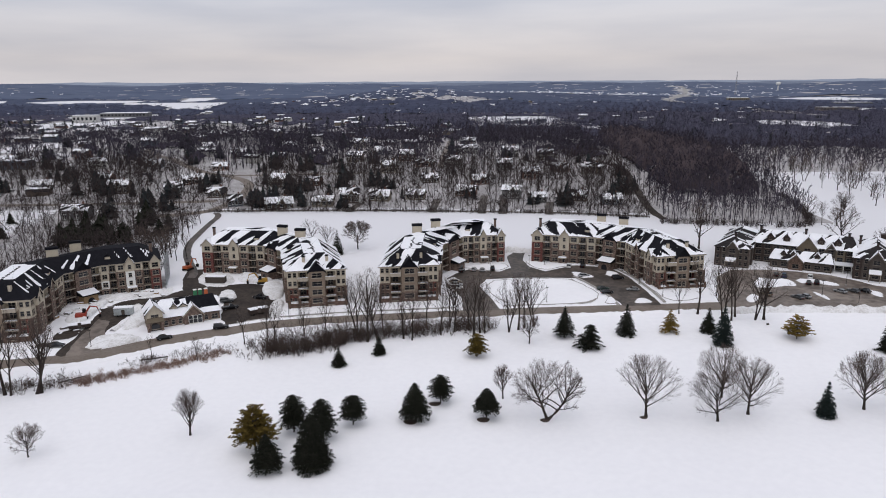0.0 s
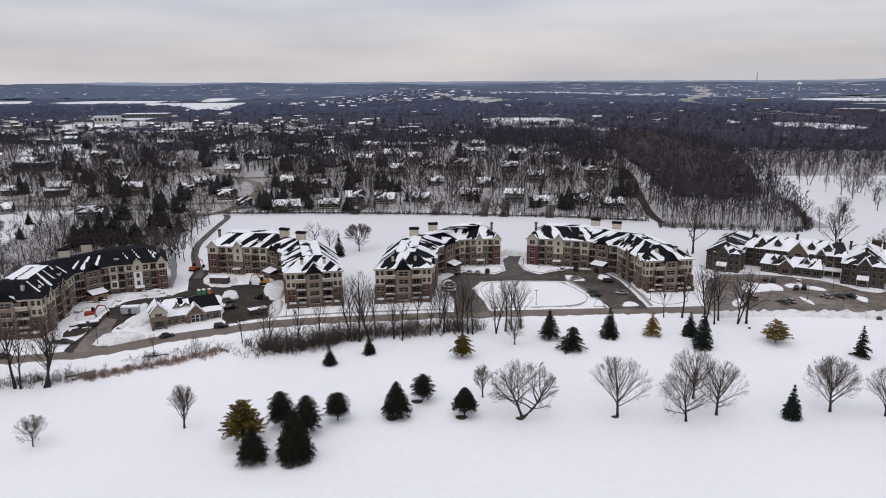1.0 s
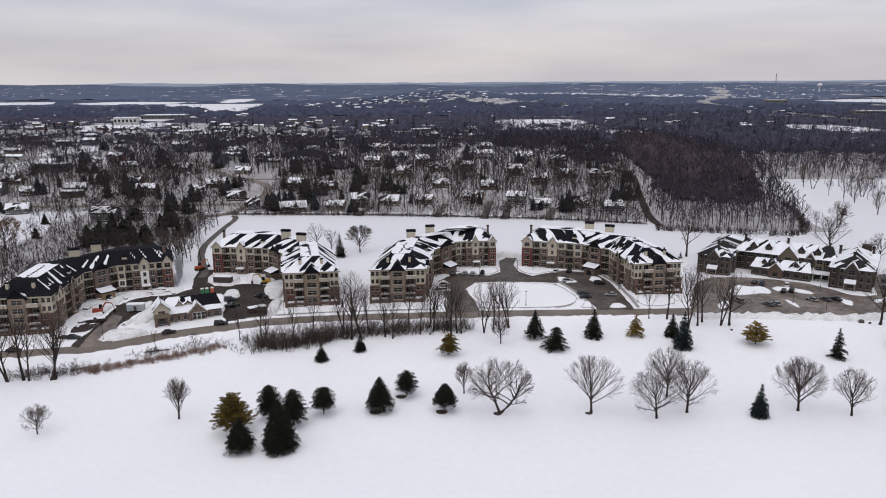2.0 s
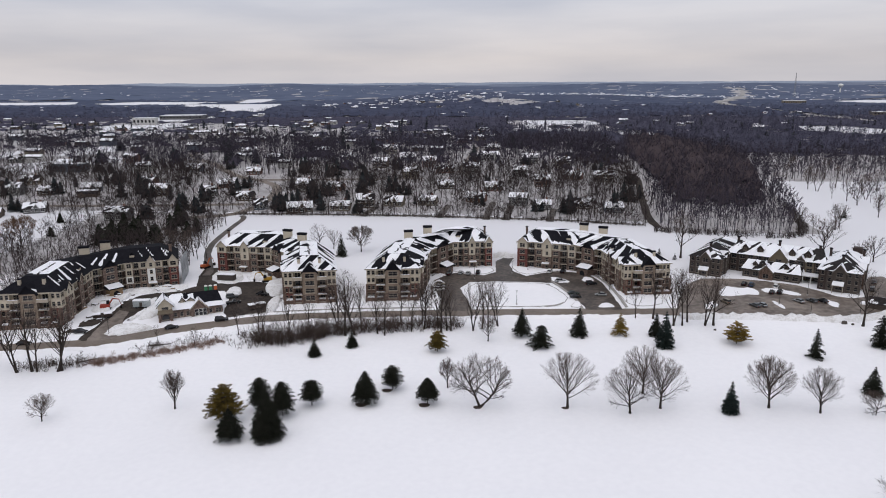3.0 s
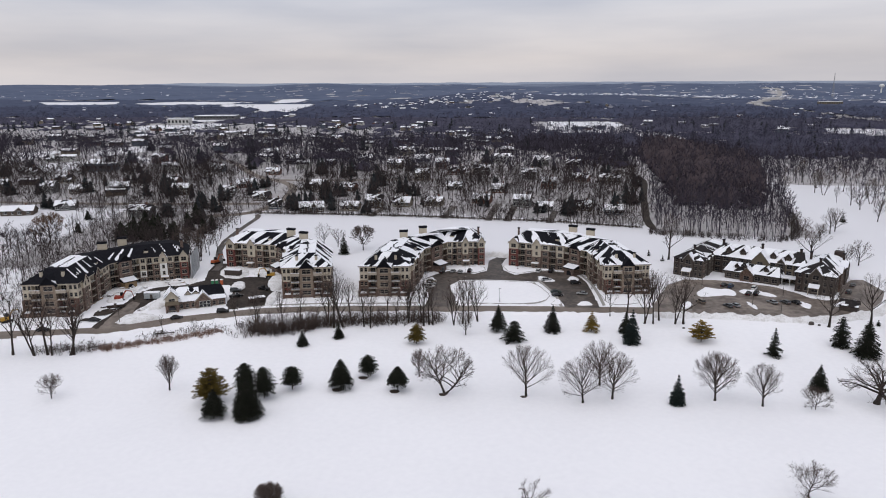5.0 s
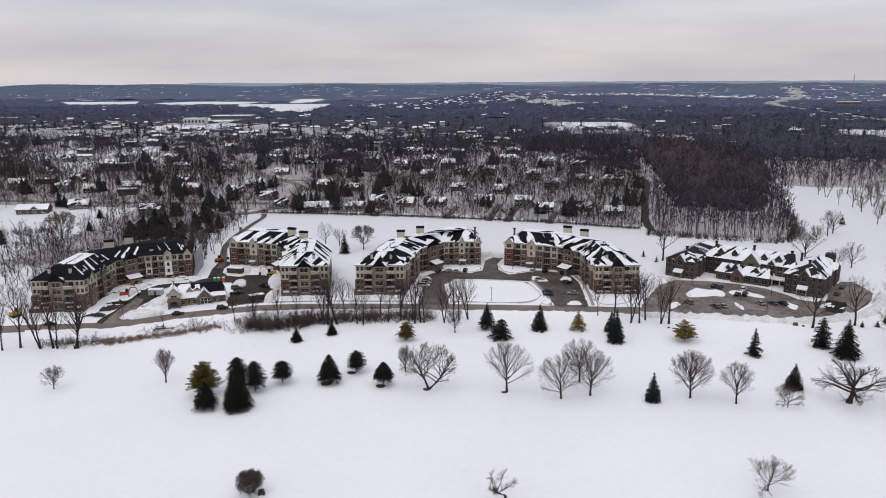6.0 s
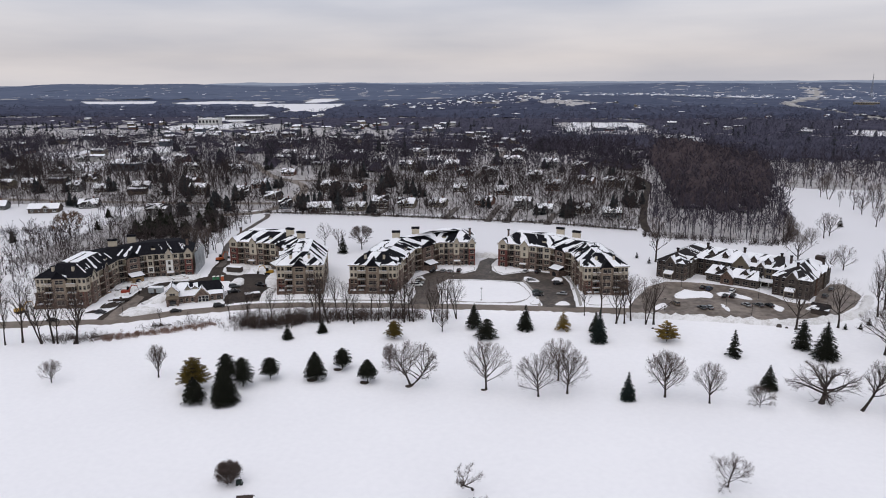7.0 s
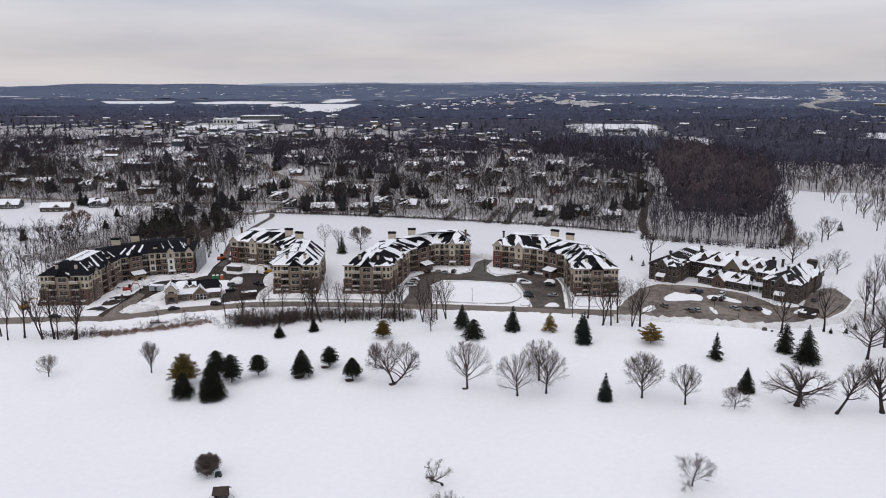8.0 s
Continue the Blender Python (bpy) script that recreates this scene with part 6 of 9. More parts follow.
ROAD_TREES = [(-119.5, 168, 0, 1.15), (-112, 168, 1, 1.15), (-107.9, 169.1, 0, 1.2), (-106.2, 168.8, 3, 1.3), (-100.1, 169.6, 1, 1.15), (-99.2, 170, 0, 1.05), (-129.5, 168, 3, 1.3), (-141, 166, 0, 1.15), (-152, 162, 1, 1.15), (-124, 165, 3, 1.25),
              (-19.8, 201.8, 0, 1.22), (-16.7, 202.6, 1, 1.0), (-6.6, 202.7, 3, 1.1), (2, 206.6, 3, 1.0), (6.2, 209, 0, 0.9), (12.1, 206.7, 0, 1.05), (15.4, 207.7, 3, 1.1),
              (-46, 196, 3, 1.0), (-38, 199, 0, 0.75), (-32, 202, 3, 0.95), (-23.4, 207, 1, 1.05), (-15.9, 210.5, 3, 1.1), (-9.2, 204, 0, 0.8), (-2.5, 213, 3, 1.1), (4.7, 214, 1, 0.9), (10.8, 210.4, 3, 1.1),
              (14, 208, 0, 0.85), (23, 208.5, 1, 0.95), (26, 210.4, 0, 0.95), (28, 211.6, 3, 1.2), (31.2, 213, 1, 0.9), (-56, 201, 3, 0.8), (-50, 204, 3, 0.9),
              (86, 222.5, 0, 0.85), (91.5, 216.2, 1, 0.95), (94.6, 216.4, 3, 1.15), (97.2, 219.8, 0, 0.8), (102.5, 216.8, 1, 0.85), (105.3, 217, 2, 0.95), (80, 222.8, 3, 0.7),
              (155.8, 218.5, 2, 1.0), (171.5, 222.5, 2, 0.95), (-20, 231.5, 3, 0.5), (6.5, 233, 3, 0.55), (99, 240, 3, 0.6), (-66, 189, 3, 0.5), (-80, 192.5, 3, 0.45),
              (116.4, 306, 2, 1.35), (184.5, 315, 4, 1.3), (194, 299, 4, 0.8), (201, 303, 4, 0.9), (-54.6, 313, 2, 0.8), (-48, 316, 4, 0.75), (-108, 284, 3, 1.0), (-114, 287, 0, 0.85), (-120, 290, 1, 0.9), (-111, 292, 1, 0.85), (-104, 296, 3, 0.8), (-112, 300, 0, 0.8), (-118, 292, 0, 0.85),
              (200, 262, 3, 0.8), (190, 236, 0, 0.85), (196, 245, 2, 0.9), (203, 232, 2, 1.0), (208, 262, 1, 0.9), (193, 216, 2, 0.9), (212, 238, 0, 1.0), (205, 240, 2, 1.0), (210, 228, 0, 1.0), (198, 224, 2, 0.9), (214, 250, 1, 1.0), (207, 275, 3, 1.0)]
for k, (x, y, kind, size) in enumerate(ROAD_TREES):
    size *= 1.35 if 78 < x < 220 and y < 285 else 1.12
    kit = LIGHT_KIT if y > 280 else KIT
    place_tree("bare_tree", [("trunk", kit[kind][0]), ("crown", kit[kind][1])], x, y, 73 * k % 360, size, ("tall slender bare tree beside the road", "forked tall bare tree beside the road", "broad bare tree standing in snow",
               "thin bare sapling beside the road", "round-headed bare tree behind the buildings")[kind], "tree", ROADSIDE)
FAIRWAY = [(249.5, 551, 3), (254.5, 540, 3), (261.5, 546.5, 0), (252.6, 497, 2), (255.6, 489, 1), (253.6, 462, 3), (259.3, 454, 2), (259, 439.5, 4), (253.5, 403, 2), (230, 492, 4), (201, 349, 4), (213, 367, 2), (218, 373.5, 4), (194.7, 351, 3), (188, 352.6, 2),
           (262, 420, 3), (268, 432, 2), (274, 460, 1), (281, 480, 2), (275, 505, 0), (262, 520, 1), (270, 535, 3), (285, 545, 2), (290, 520, 3), (296, 490, 2), (300, 460, 4), (288, 440, 1), (284, 415, 2), (300, 400, 3), (276, 390, 4), (240, 345, 4), (262, 340, 3), (255, 320, 2), (280, 350, 2), (300, 370, 1), (290, 330, 4)]
for k, (x, y, kind) in enumerate(FAIRWAY):
    place_tree("bare_tree", [("trunk", LIGHT_KIT[kind][0]), ("crown", LIGHT_KIT[kind][1])], x, y, 97 * k % 360, 0.85 + 0.3 * ((k * 7) % 5) / 5, "bare tree scattered along a snowy fairway", "tree", "bare trees on the far fairway")
bw, bt = bare_tree_meshes(778, height=12.5, crown=7.2, fork=0.2, limbs=13, spread=0.7, density=1.1, twig_w=0.04)
place_tree("bare_tree", [("trunk", bw), ("crown", bt)], -33.5, 311, 0, 1.0, "dense round-headed bare tree behind the apartment houses", "tree", ROADSIDE)
rw, rt = bare_tree_meshes(777, height=15, crown=9, fork=0.2, limbs=13, spread=0.75, density=1.1, twig_w=0.05)
rt = rt.copy()
rt.materials[0] = WILLOW
place_tree("willow", [("trunk", rw), ("crown", rt)], -206, 314, 0, 1.05, "russet-twigged willow beside a snowy field", "tree", "")


# ---- brush, reeds and woods: many small stems in one mesh each ----
def sprig_template(rng, stems, height, spread, width):
    co, tr = [], []
    for _ in range(stems):
        a = rng.uniform(0, 6.28)
        x, y = rng.uniform(-spread, spread) * 0.4, rng.uniform(-spread, spread) * 0.4
        h = height * rng.uniform(0.5, 1.0)
        ex, ey = x + math.cos(a) * spread * rng.random(), y + math.sin(a) * spread * rng.random()
        mx, my, mz = (x + ex) / 2 + rng.uniform(-0.2, 0.2), (y + ey) / 2 + rng.uniform(-0.2, 0.2), h * 0.55
        b = rng.uniform(0, 3.14)
        sx, sy = math.cos(b) * width, math.sin(b) * width
        i = len(co)
        co += [(x - sx, y - sy, -0.1), (x + sx, y + sy, -0.1), (mx + sx * 0.7, my + sy * 0.7, mz), (mx - sx * 0.7, my - sy * 0.7, mz), (ex, ey, h)]
        tr += [(i, i + 1, i + 2), (i, i + 2, i + 3), (i + 3, i + 2, i + 4)]
        for _ in range(2):
            t = rng.uniform(0.3, 0.9)
            px, py, pz = x + (ex - x) * t, y + (ey - y) * t, h * t
            qa = rng.uniform(0, 6.28)
            ql = h * 0.3
            i = len(co)
            co += [(px, py, pz - width), (px, py, pz + width), (px + math.cos(qa) * ql * 0.6, py + math.sin(qa) * ql * 0.6, pz + ql * 0.8)]
            tr += [(i, i + 1, i + 2)]
    return np.array(co), np.array(tr)


def crown_tree_template(rng, height, crown, limbs, twigs, width, trunk_w, foot=0.36):
    """A leafless tree seen from some way off: clean trunk below, limbs rising into a rounded haze of twigs."""
    co, tr = [], []

    def sliver(p, q, w):
        d = Vector(q) - Vector(p)
        o = d.cross(Vector((rng.uniform(-1, 1), rng.uniform(-1, 1), rng.uniform(-1, 1)))).normalized() * w
        i = len(co)
        co.extend([(p[0] - o.x, p[1] - o.y, p[2] - o.z), (p[0] + o.x, p[1] + o.y, p[2] + o.z), tuple(q)])
        tr.append((i, i + 1, i + 2))

    def spike(p, q, w):
        i = len(co)
        d = Vector(q) - Vector(p)
        s = d.orthogonal().normalized()
        t = d.normalized().cross(s)
        for k in range(3):
            o = s * math.cos(2.09 * k) * w + t * math.sin(2.09 * k) * w
            co.append((p[0] + o.x, p[1] + o.y, p[2] + o.z))
        co.append(tuple(q))
        tr.extend([(i, i + 1, i + 3), (i + 1, i + 2, i + 3), (i + 2, i, i + 3)])

    lx, ly = rng.uniform(-0.07, 0.07) * height, rng.uniform(-0.07, 0.07) * height
    spike((0, 0, -0.6), (lx, ly, height * 0.9), trunk_w)
    mid, tall = height * (1 + foot) / 2, height * (1 - foot) / 2
    wx, wy = crown * rng.uniform(0.8, 1.15), crown * rng.uniform(0.8, 1.15)
    tips = []
    for k in range(limbs):
        t = rng.uniform(0.22, 0.6)
        a = k * 2.4 + rng.uniform(-0.6, 0.6)
        u = rng.uniform(0.15, 0.95)
        f = math.sqrt(1 - u * u) * 0.8
        p = (lx * t, ly * t, height * t)
        q = (lx + math.cos(a) * wx * f, ly + math.sin(a) * wy * f, mid + tall * u * 0.85)
        spike(p, q, trunk_w * 0.42)
        tips.append((p, q))
    for k in range(twigs):
        if k % 3:
            a, u, f = rng.uniform(0, 6.283), rng.uniform(-0.75, 1.0), rng.uniform(0.45, 1.0) ** 0.6
            g = math.sqrt(max(0.05, 1 - u * u)) * f
            s = Vector((lx + math.cos(a) * wx * g, ly + math.sin(a) * wy * g, mid + tall * u * f))
        else:
            p, q = rng.choice(tips)
            s = Vector(p).lerp(Vector(q), rng.uniform(0.35, 1.0))
        d = (s - Vector((lx * 0.5, ly * 0.5, height * 0.38))).normalized() + Vector((rng.uniform(-1, 1), rng.uniform(-1, 1), rng.uniform(-0.4, 0.9))) * 0.7
        d = d.normalized() * crown * rng.uniform(0.25, 0.5)
        sliver(s - d * 0.55, s + d * 0.45, width)
    return np.array(co), np.array(tr)


def forked_tree_template(rng, height, crown, limbs, width, trunk_w, foot=0.22, subs=4, fine=6, rise=1.0):
    """A leafless tree: short trunk that forks into rising limbs, branches and a fringe of twigs."""
    co, tr = [], []

    def blade(p, q, w, e):
        d = q - p
        o = d.cross(Vector((rng.uniform(-1, 1), rng.uniform(-1, 1), rng.uniform(-1, 1)))).normalized()
        i = len(co)
        if e > 0:
            co.extend([tuple(p - o * w), tuple(p + o * w), tuple(q + o * e), tuple(q - o * e)])
            tr.extend([(i, i + 1, i + 2), (i, i + 2, i + 3)])
        else:
            co.extend([tuple(p - o * w), tuple(p + o * w), tuple(q)])
            tr.append((i, i + 1, i + 2))

    def post(p, q, w, e):
        d = q - p
        s = d.orthogonal().normalized()
        t = d.normalized().cross(s)
        i = len(co)
        for c, r0 in ((p, w), (q, e)):
            for k in range(3):
                co.append(tuple(c + (s * math.cos(2.094 * k) + t * math.sin(2.094 * k)) * r0))
        for k in range(3):
            j = (k + 1) % 3
            tr.extend([(i + k, i + j, i + 3 + j), (i + k, i + 3 + j, i + 3 + k)])

    lean = Vector((rng.uniform(-0.12, 0.12), rng.uniform(-0.12, 0.12), 1))
    base, top = Vector((0, 0, -0.6)), lean * height * foot
    post(base, top, trunk_w, trunk_w * 0.75)
    hub = lean * height * (foot + 0.25)
    post(top, hub, trunk_w * 0.7, trunk_w * 0.45)
    for k in range(limbs):
        a = k * 2.4 + rng.uniform(-0.5, 0.5)
        u = (k + 0.5) / limbs
        start = top.lerp(hub, u)
        out = crown * math.sqrt(max(0.0, 1 - (0.9 * u) ** 2)) * rng.uniform(0.7, 1.0)
        end = Vector((lean.x * height * 0.6 + math.cos(a) * out, lean.y * height * 0.6 + math.sin(a) * out, height * (foot + (1 - foot) * (0.3 + 0.65 * u * rise) * rng.uniform(0.9, 1.05))))
        mid = start.lerp(end, 0.5) + Vector((0, 0, -0.08 * height * (1 - u) * rng.uniform(0.2, 1.0)))
        post(start, mid, trunk_w * 0.38, trunk_w * 0.24)
        blade(mid, end, trunk_w * 0.26, width * 0.6)
        way = (end - mid).normalized()
        for b in range(subs):
            f = rng.uniform(-0.3, 0.9)
            p = mid.lerp(end, f) if f > 0 else start.lerp(mid, 1 + f)
            d = (way * 0.8 + Vector((rng.uniform(-1, 1), rng.uniform(-1, 1), rng.uniform(-0.4, 0.9))) * 0.75).normalized()
            q = p + d * crown * rng.uniform(0.3, 0.55)
            blade(p, q, trunk_w * 0.14, width * 0.6)
            for c in range(fine):
                h = rng.uniform(0.25, 1.0)
                g = (d + Vector((rng.uniform(-1, 1), rng.uniform(-1, 1), rng.uniform(-0.3, 1.1))) * 0.7).normalized()
                blade(p.lerp(q, h), p.lerp(q, h) + g * crown * rng.uniform(0.15, 0.30), width, 0)
    return np.array(co), np.array(tr)


def thicket_template(rng, stems, height, spread):
    """A clump of crooked bare stems, each with branches and twigs."""
    co, tr = [], []

    def blade(p, q, w, e):
        o = (q - p).cross(Vector((rng.uniform(-1, 1), rng.uniform(-1, 1), rng.uniform(-1, 1)))).normalized()
        i = len(co)
        co.extend([tuple(p - o * w), tuple(p + o * w), tuple(q + o * e), tuple(q - o * e)])
        tr.extend([(i, i + 1, i + 2), (i, i + 2, i + 3)])

    for _ in range(stems):
        p = Vector((rng.uniform(-1, 1) * spread * 0.6, rng.uniform(-1, 1) * spread * 0.6, -0.2))
        d = Vector((rng.uniform(-0.6, 0.6), rng.uniform(-0.6, 0.6), 1)).normalized()
        h = height * rng.uniform(0.45, 1.0)
        w = 0.013 * h + 0.016
        for seg in range(3):
            q = p + d * h / 3
            blade(p, q, w * (1 - 0.28 * seg), w * (0.72 - 0.28 * seg))
            for _ in range(2 + seg):
                f = p.lerp(q, rng.uniform(0.2, 1.0))
                g = (d * 0.7 + Vector((rng.uniform(-1, 1), rng.uniform(-1, 1), rng.uniform(-0.3, 0.6))) * 0.8).normalized()
                e = f + g * h * rng.uniform(0.16, 0.32)
                blade(f, e, 0.03, 0.014)
                for _ in range(2):
                    v = f.lerp(e, rng.uniform(0.4, 1.0))
                    g2 = (g + Vector((rng.uniform(-1, 1), rng.uniform(-1, 1), rng.uniform(-0.3, 0.8))) * 0.7).normalized()
                    blade(v, v + g2 * h * rng.uniform(0.1, 0.2), 0.02, 0.006)
            p = q
            d = (d + Vector((rng.uniform(-0.35, 0.35), rng.uniform(-0.35, 0.35), rng.uniform(-0.1, 0.2)))).normalized()
    return np.array(co), np.array(tr)


def dark_cone_template(rng, height, crown, sprays, power=0.8):
    """A distant evergreen: overlapping ragged sprays round a stem."""
    co, tr = [], []
    for k in range(sprays):
        t = k / sprays
        z = height * (0.06 + 0.9 * t + rng.uniform(-0.03, 0.03))
        a = k * 2.4 + rng.uniform(-0.5, 0.5)
        le = crown * (1 - t) ** power * (rng.uniform(0.3, 1.3) + 0.35 * math.sin(a * 1.5 + t * 9 + height)) + 0.25
        w = abs(le) * rng.uniform(0.3, 0.65)
        ca, sa = math.cos(a), math.sin(a)
        i = len(co)
        co += [(0, 0, z + height * 0.13), (ca * le * 0.7 - sa * w, sa * le * 0.7 + ca * w, z - height * 0.03), (ca * le, sa * le, z - height * 0.05), (ca * le * 0.7 + sa * w, sa * le * 0.7 - ca * w, z - height * 0.03)]
        tr += [(i, i + 1, i + 2), (i, i + 2, i + 3)]
    return np.array(co), np.array(tr)


def scatter(name, spots, templates, mat, label, category, seed, low=0.75, high=1.2, squash=1.0):
    """One mesh of many small plants standing on the ground."""
    rng = np.random.default_rng(seed)
    cs, ts, count = [], [], 0
    spots = np.asarray(spots, float)
    hz = land(spots[:, 0], spots[:, 1])
    pick = rng.integers(0, len(templates), len(spots))
    turn = rng.uniform(0, 6.283, len(spots))
    size = rng.uniform(low, high, len(spots))
    for k, (co, tr) in enumerate(templates):
        idx = np.nonzero(pick == k)[0]
        if not len(idx):
            continue
        c, s = np.cos(turn[idx])[:, None], np.sin(turn[idx])[:, None]
        sz = size[idx][:, None]
        x = (co[None, :, 0] * c - co[None, :, 1] * s) * sz + spots[idx, 0][:, None]
        y = (co[None, :, 0] * s + co[None, :, 1] * c) * sz + spots[idx, 1][:, None]
        z = co[None, :, 2] * sz * squash + hz[idx][:, None]
        cs.append(np.stack([x, y, z], 2).reshape(-1, 3))
        ts.append((tr[None] + (np.arange(len(idx)) * len(co))[:, None, None]).reshape(-1, 3) + count)
        count += len(idx) * len(co)
    ob = new(name, triangles_mesh(name, np.concatenate(cs), np.concatenate(ts), mat))
    return tagged(ob, label, category, kind="stuff")


def along(pts, n, width, seed):
    """Random spots in a band along a line."""
    rng = random.Random(seed)
    line = smooth_line(pts, 1.0)
    out = []
    for _ in range(n):
        q = line[rng.randrange(len(line))]
        out.append((q.x + rng.gauss(0, width * 0.35), q.y + rng.gauss(0, width * 0.35)))
    return out


def inside(poly, x, y):
    hit = False
    for k in range(len(poly)):
        (x0, y0), (x1, y1) = poly[k - 1], poly[k]
        if (y0 > y) != (y1 > y) and x < (x1 - x0) * (y - y0) / (y1 - y0) + x0:
            hit = not hit
    return hit


def fill(poly, spacing, seed, keep=None):
    """Jittered spots inside a polygon."""
    rng = random.Random(seed)
    x0, x1 = min(p[0] for p in poly), max(p[0] for p in poly)
    y0, y1 = min(p[1] for p in poly), max(p[1] for p in poly)
    out = []
    y = y0
    while y < y1:
        x = x0
        while x < x1:
            px, py = x + rng.uniform(0, spacing), y + rng.uniform(0, spacing)
            if inside(poly, px, py) and (keep is None or keep(px, py, rng)):
                out.append((px, py))
            x += spacing
        y += spacing
    return out


R = random.Random(11)
BRUSH = [sprig_template(R, 16, 3.6, 1.5, 0.035) for _ in range(6)]
TALL_BRUSH = [thicket_template(R, 6, R.uniform(5.5, 9.5), 1.8) for _ in range(10)]
LOW_BRUSH = [thicket_template(R, 5, R.uniform(1.6, 3.0), 1.5) for _ in range(6)]
REEDS = [sprig_template(R, 14, 1.2, 1.1, 0.03) for _ in range(5)]
scatter("brush", along([(-50, 195.5), (-44, 195), (-38, 196), (-32, 199), (-26, 202)], 150, 5.5, 3), TALL_BRUSH, THICKET, "tall thicket of bare grey-brown brush below the road", "brush", 5, 0.6, 1.15)
scatter("brush", along([(-26, 203.5), (-18, 205.5), (-10, 207.5), (0, 209.5), (9, 211), (16, 212)], 170, 5.0, 63), TALL_BRUSH, THICKET, "thicket of bare grey-brown brush below the road", "brush", 64, 0.5, 0.95)
scatter("brush", along([(-54, 196), (-46, 195), (-38, 196.5), (-28, 203), (-18, 207), (-6, 210), (6, 212), (18, 213)], 210, 8.0, 53), LOW_BRUSH, THICKET, "low tangled brush below the road", "brush", 54, 0.7, 1.3)
scatter("brush", along([(-112, 172), (-106, 173), (-100, 174), (-94, 176)], 80, 6.0, 7), LOW_BRUSH, THICKET, "bare grey brush below the road", "brush", 8, 0.7, 1.2)
scatter("brush", along([(-84, 187), (-76, 191), (-68, 195), (-60, 199)], 60, 5.0, 9), LOW_BRUSH, THICKET, "bare grey brush below the road", "brush", 10, 0.5, 1.0)
scatter("reeds", along([(-94, 175.5), (-84.6, 180), (-76, 184.8), (-68, 189.5), (-60, 195)], 420, 4.5, 13), REEDS, REED, "rusty dry reeds along the snowy ditch", "reeds", 14, 0.7, 1.3)
log = Shell()
log.tube([(-3.4, -1.2, 0.35), (3.4, 1.2, 0.4)], [0.22, 0.16], 7)
tagged(part("fallen_log", log, OLD_WOOD, at=Matrix.Translation((-78.5, 190.5, gz(-78, 190)))), "fallen dark log in the snow", "log")
log = Shell()
log.tube([(-3, -1.4, 0.2), (3, 1.4, 0.9)], [0.25, 0.14], 7)
tagged(part("fallen_log", log, OLD_WOOD, at=Matrix.Translation((-95, 177, gz(-95, 177)))), "fallen dark log in the snow", "log")

# woods and the wooded suburb
NEAR_T = [forked_tree_template(R, R.uniform(11, 19), R.uniform(4.4, 6.8), 7, 0.09, R.uniform(0.2, 0.32), R.uniform(0.16, 0.3), 4, 5) for _ in range(16)]
WEST_T = [forked_tree_template(R, R.uniform(11, 18), R.uniform(4.0, 6.4), 8, 0.052, R.uniform(0.2, 0.3), R.uniform(0.14, 0.28), 4, 7) for _ in range(12)]
WOOD_T = [forked_tree_template(R, R.uniform(15, 21), R.uniform(2.6, 4.2), 5, 0.14, R.uniform(0.16, 0.26), R.uniform(0.3, 0.45), 4, 5) for _ in range(14)]
MID_T = [forked_tree_template(R, R.uniform(11, 18), R.uniform(4.0, 6.2), 5, 0.15, R.uniform(0.22, 0.32), R.uniform(0.18, 0.32), 3, 5) for _ in range(12)]
BAND_T = [crown_tree_template(R, R.uniform(12, 18), R.uniform(3.6, 5.6), 1, 26, 0.3, 0.3, 0.25) for _ in range(10)]
FAR_T = [crown_tree_template(R, R.uniform(11, 16), R.uniform(4.0, 6.0), 1, 16, 0.5, 0.4, 0.2) for _ in range(8)]
CONE_T = [dark_cone_template(R, R.uniform(7, 13), R.uniform(2.4, 4.4), 130, R.uniform(0.35, 0.7)) for _ in range(10)]
FAR_CONE_T = [dark_cone_template(R, R.uniform(8, 13), R.uniform(3.0, 4.6), 24, 0.5) for _ in range(5)]




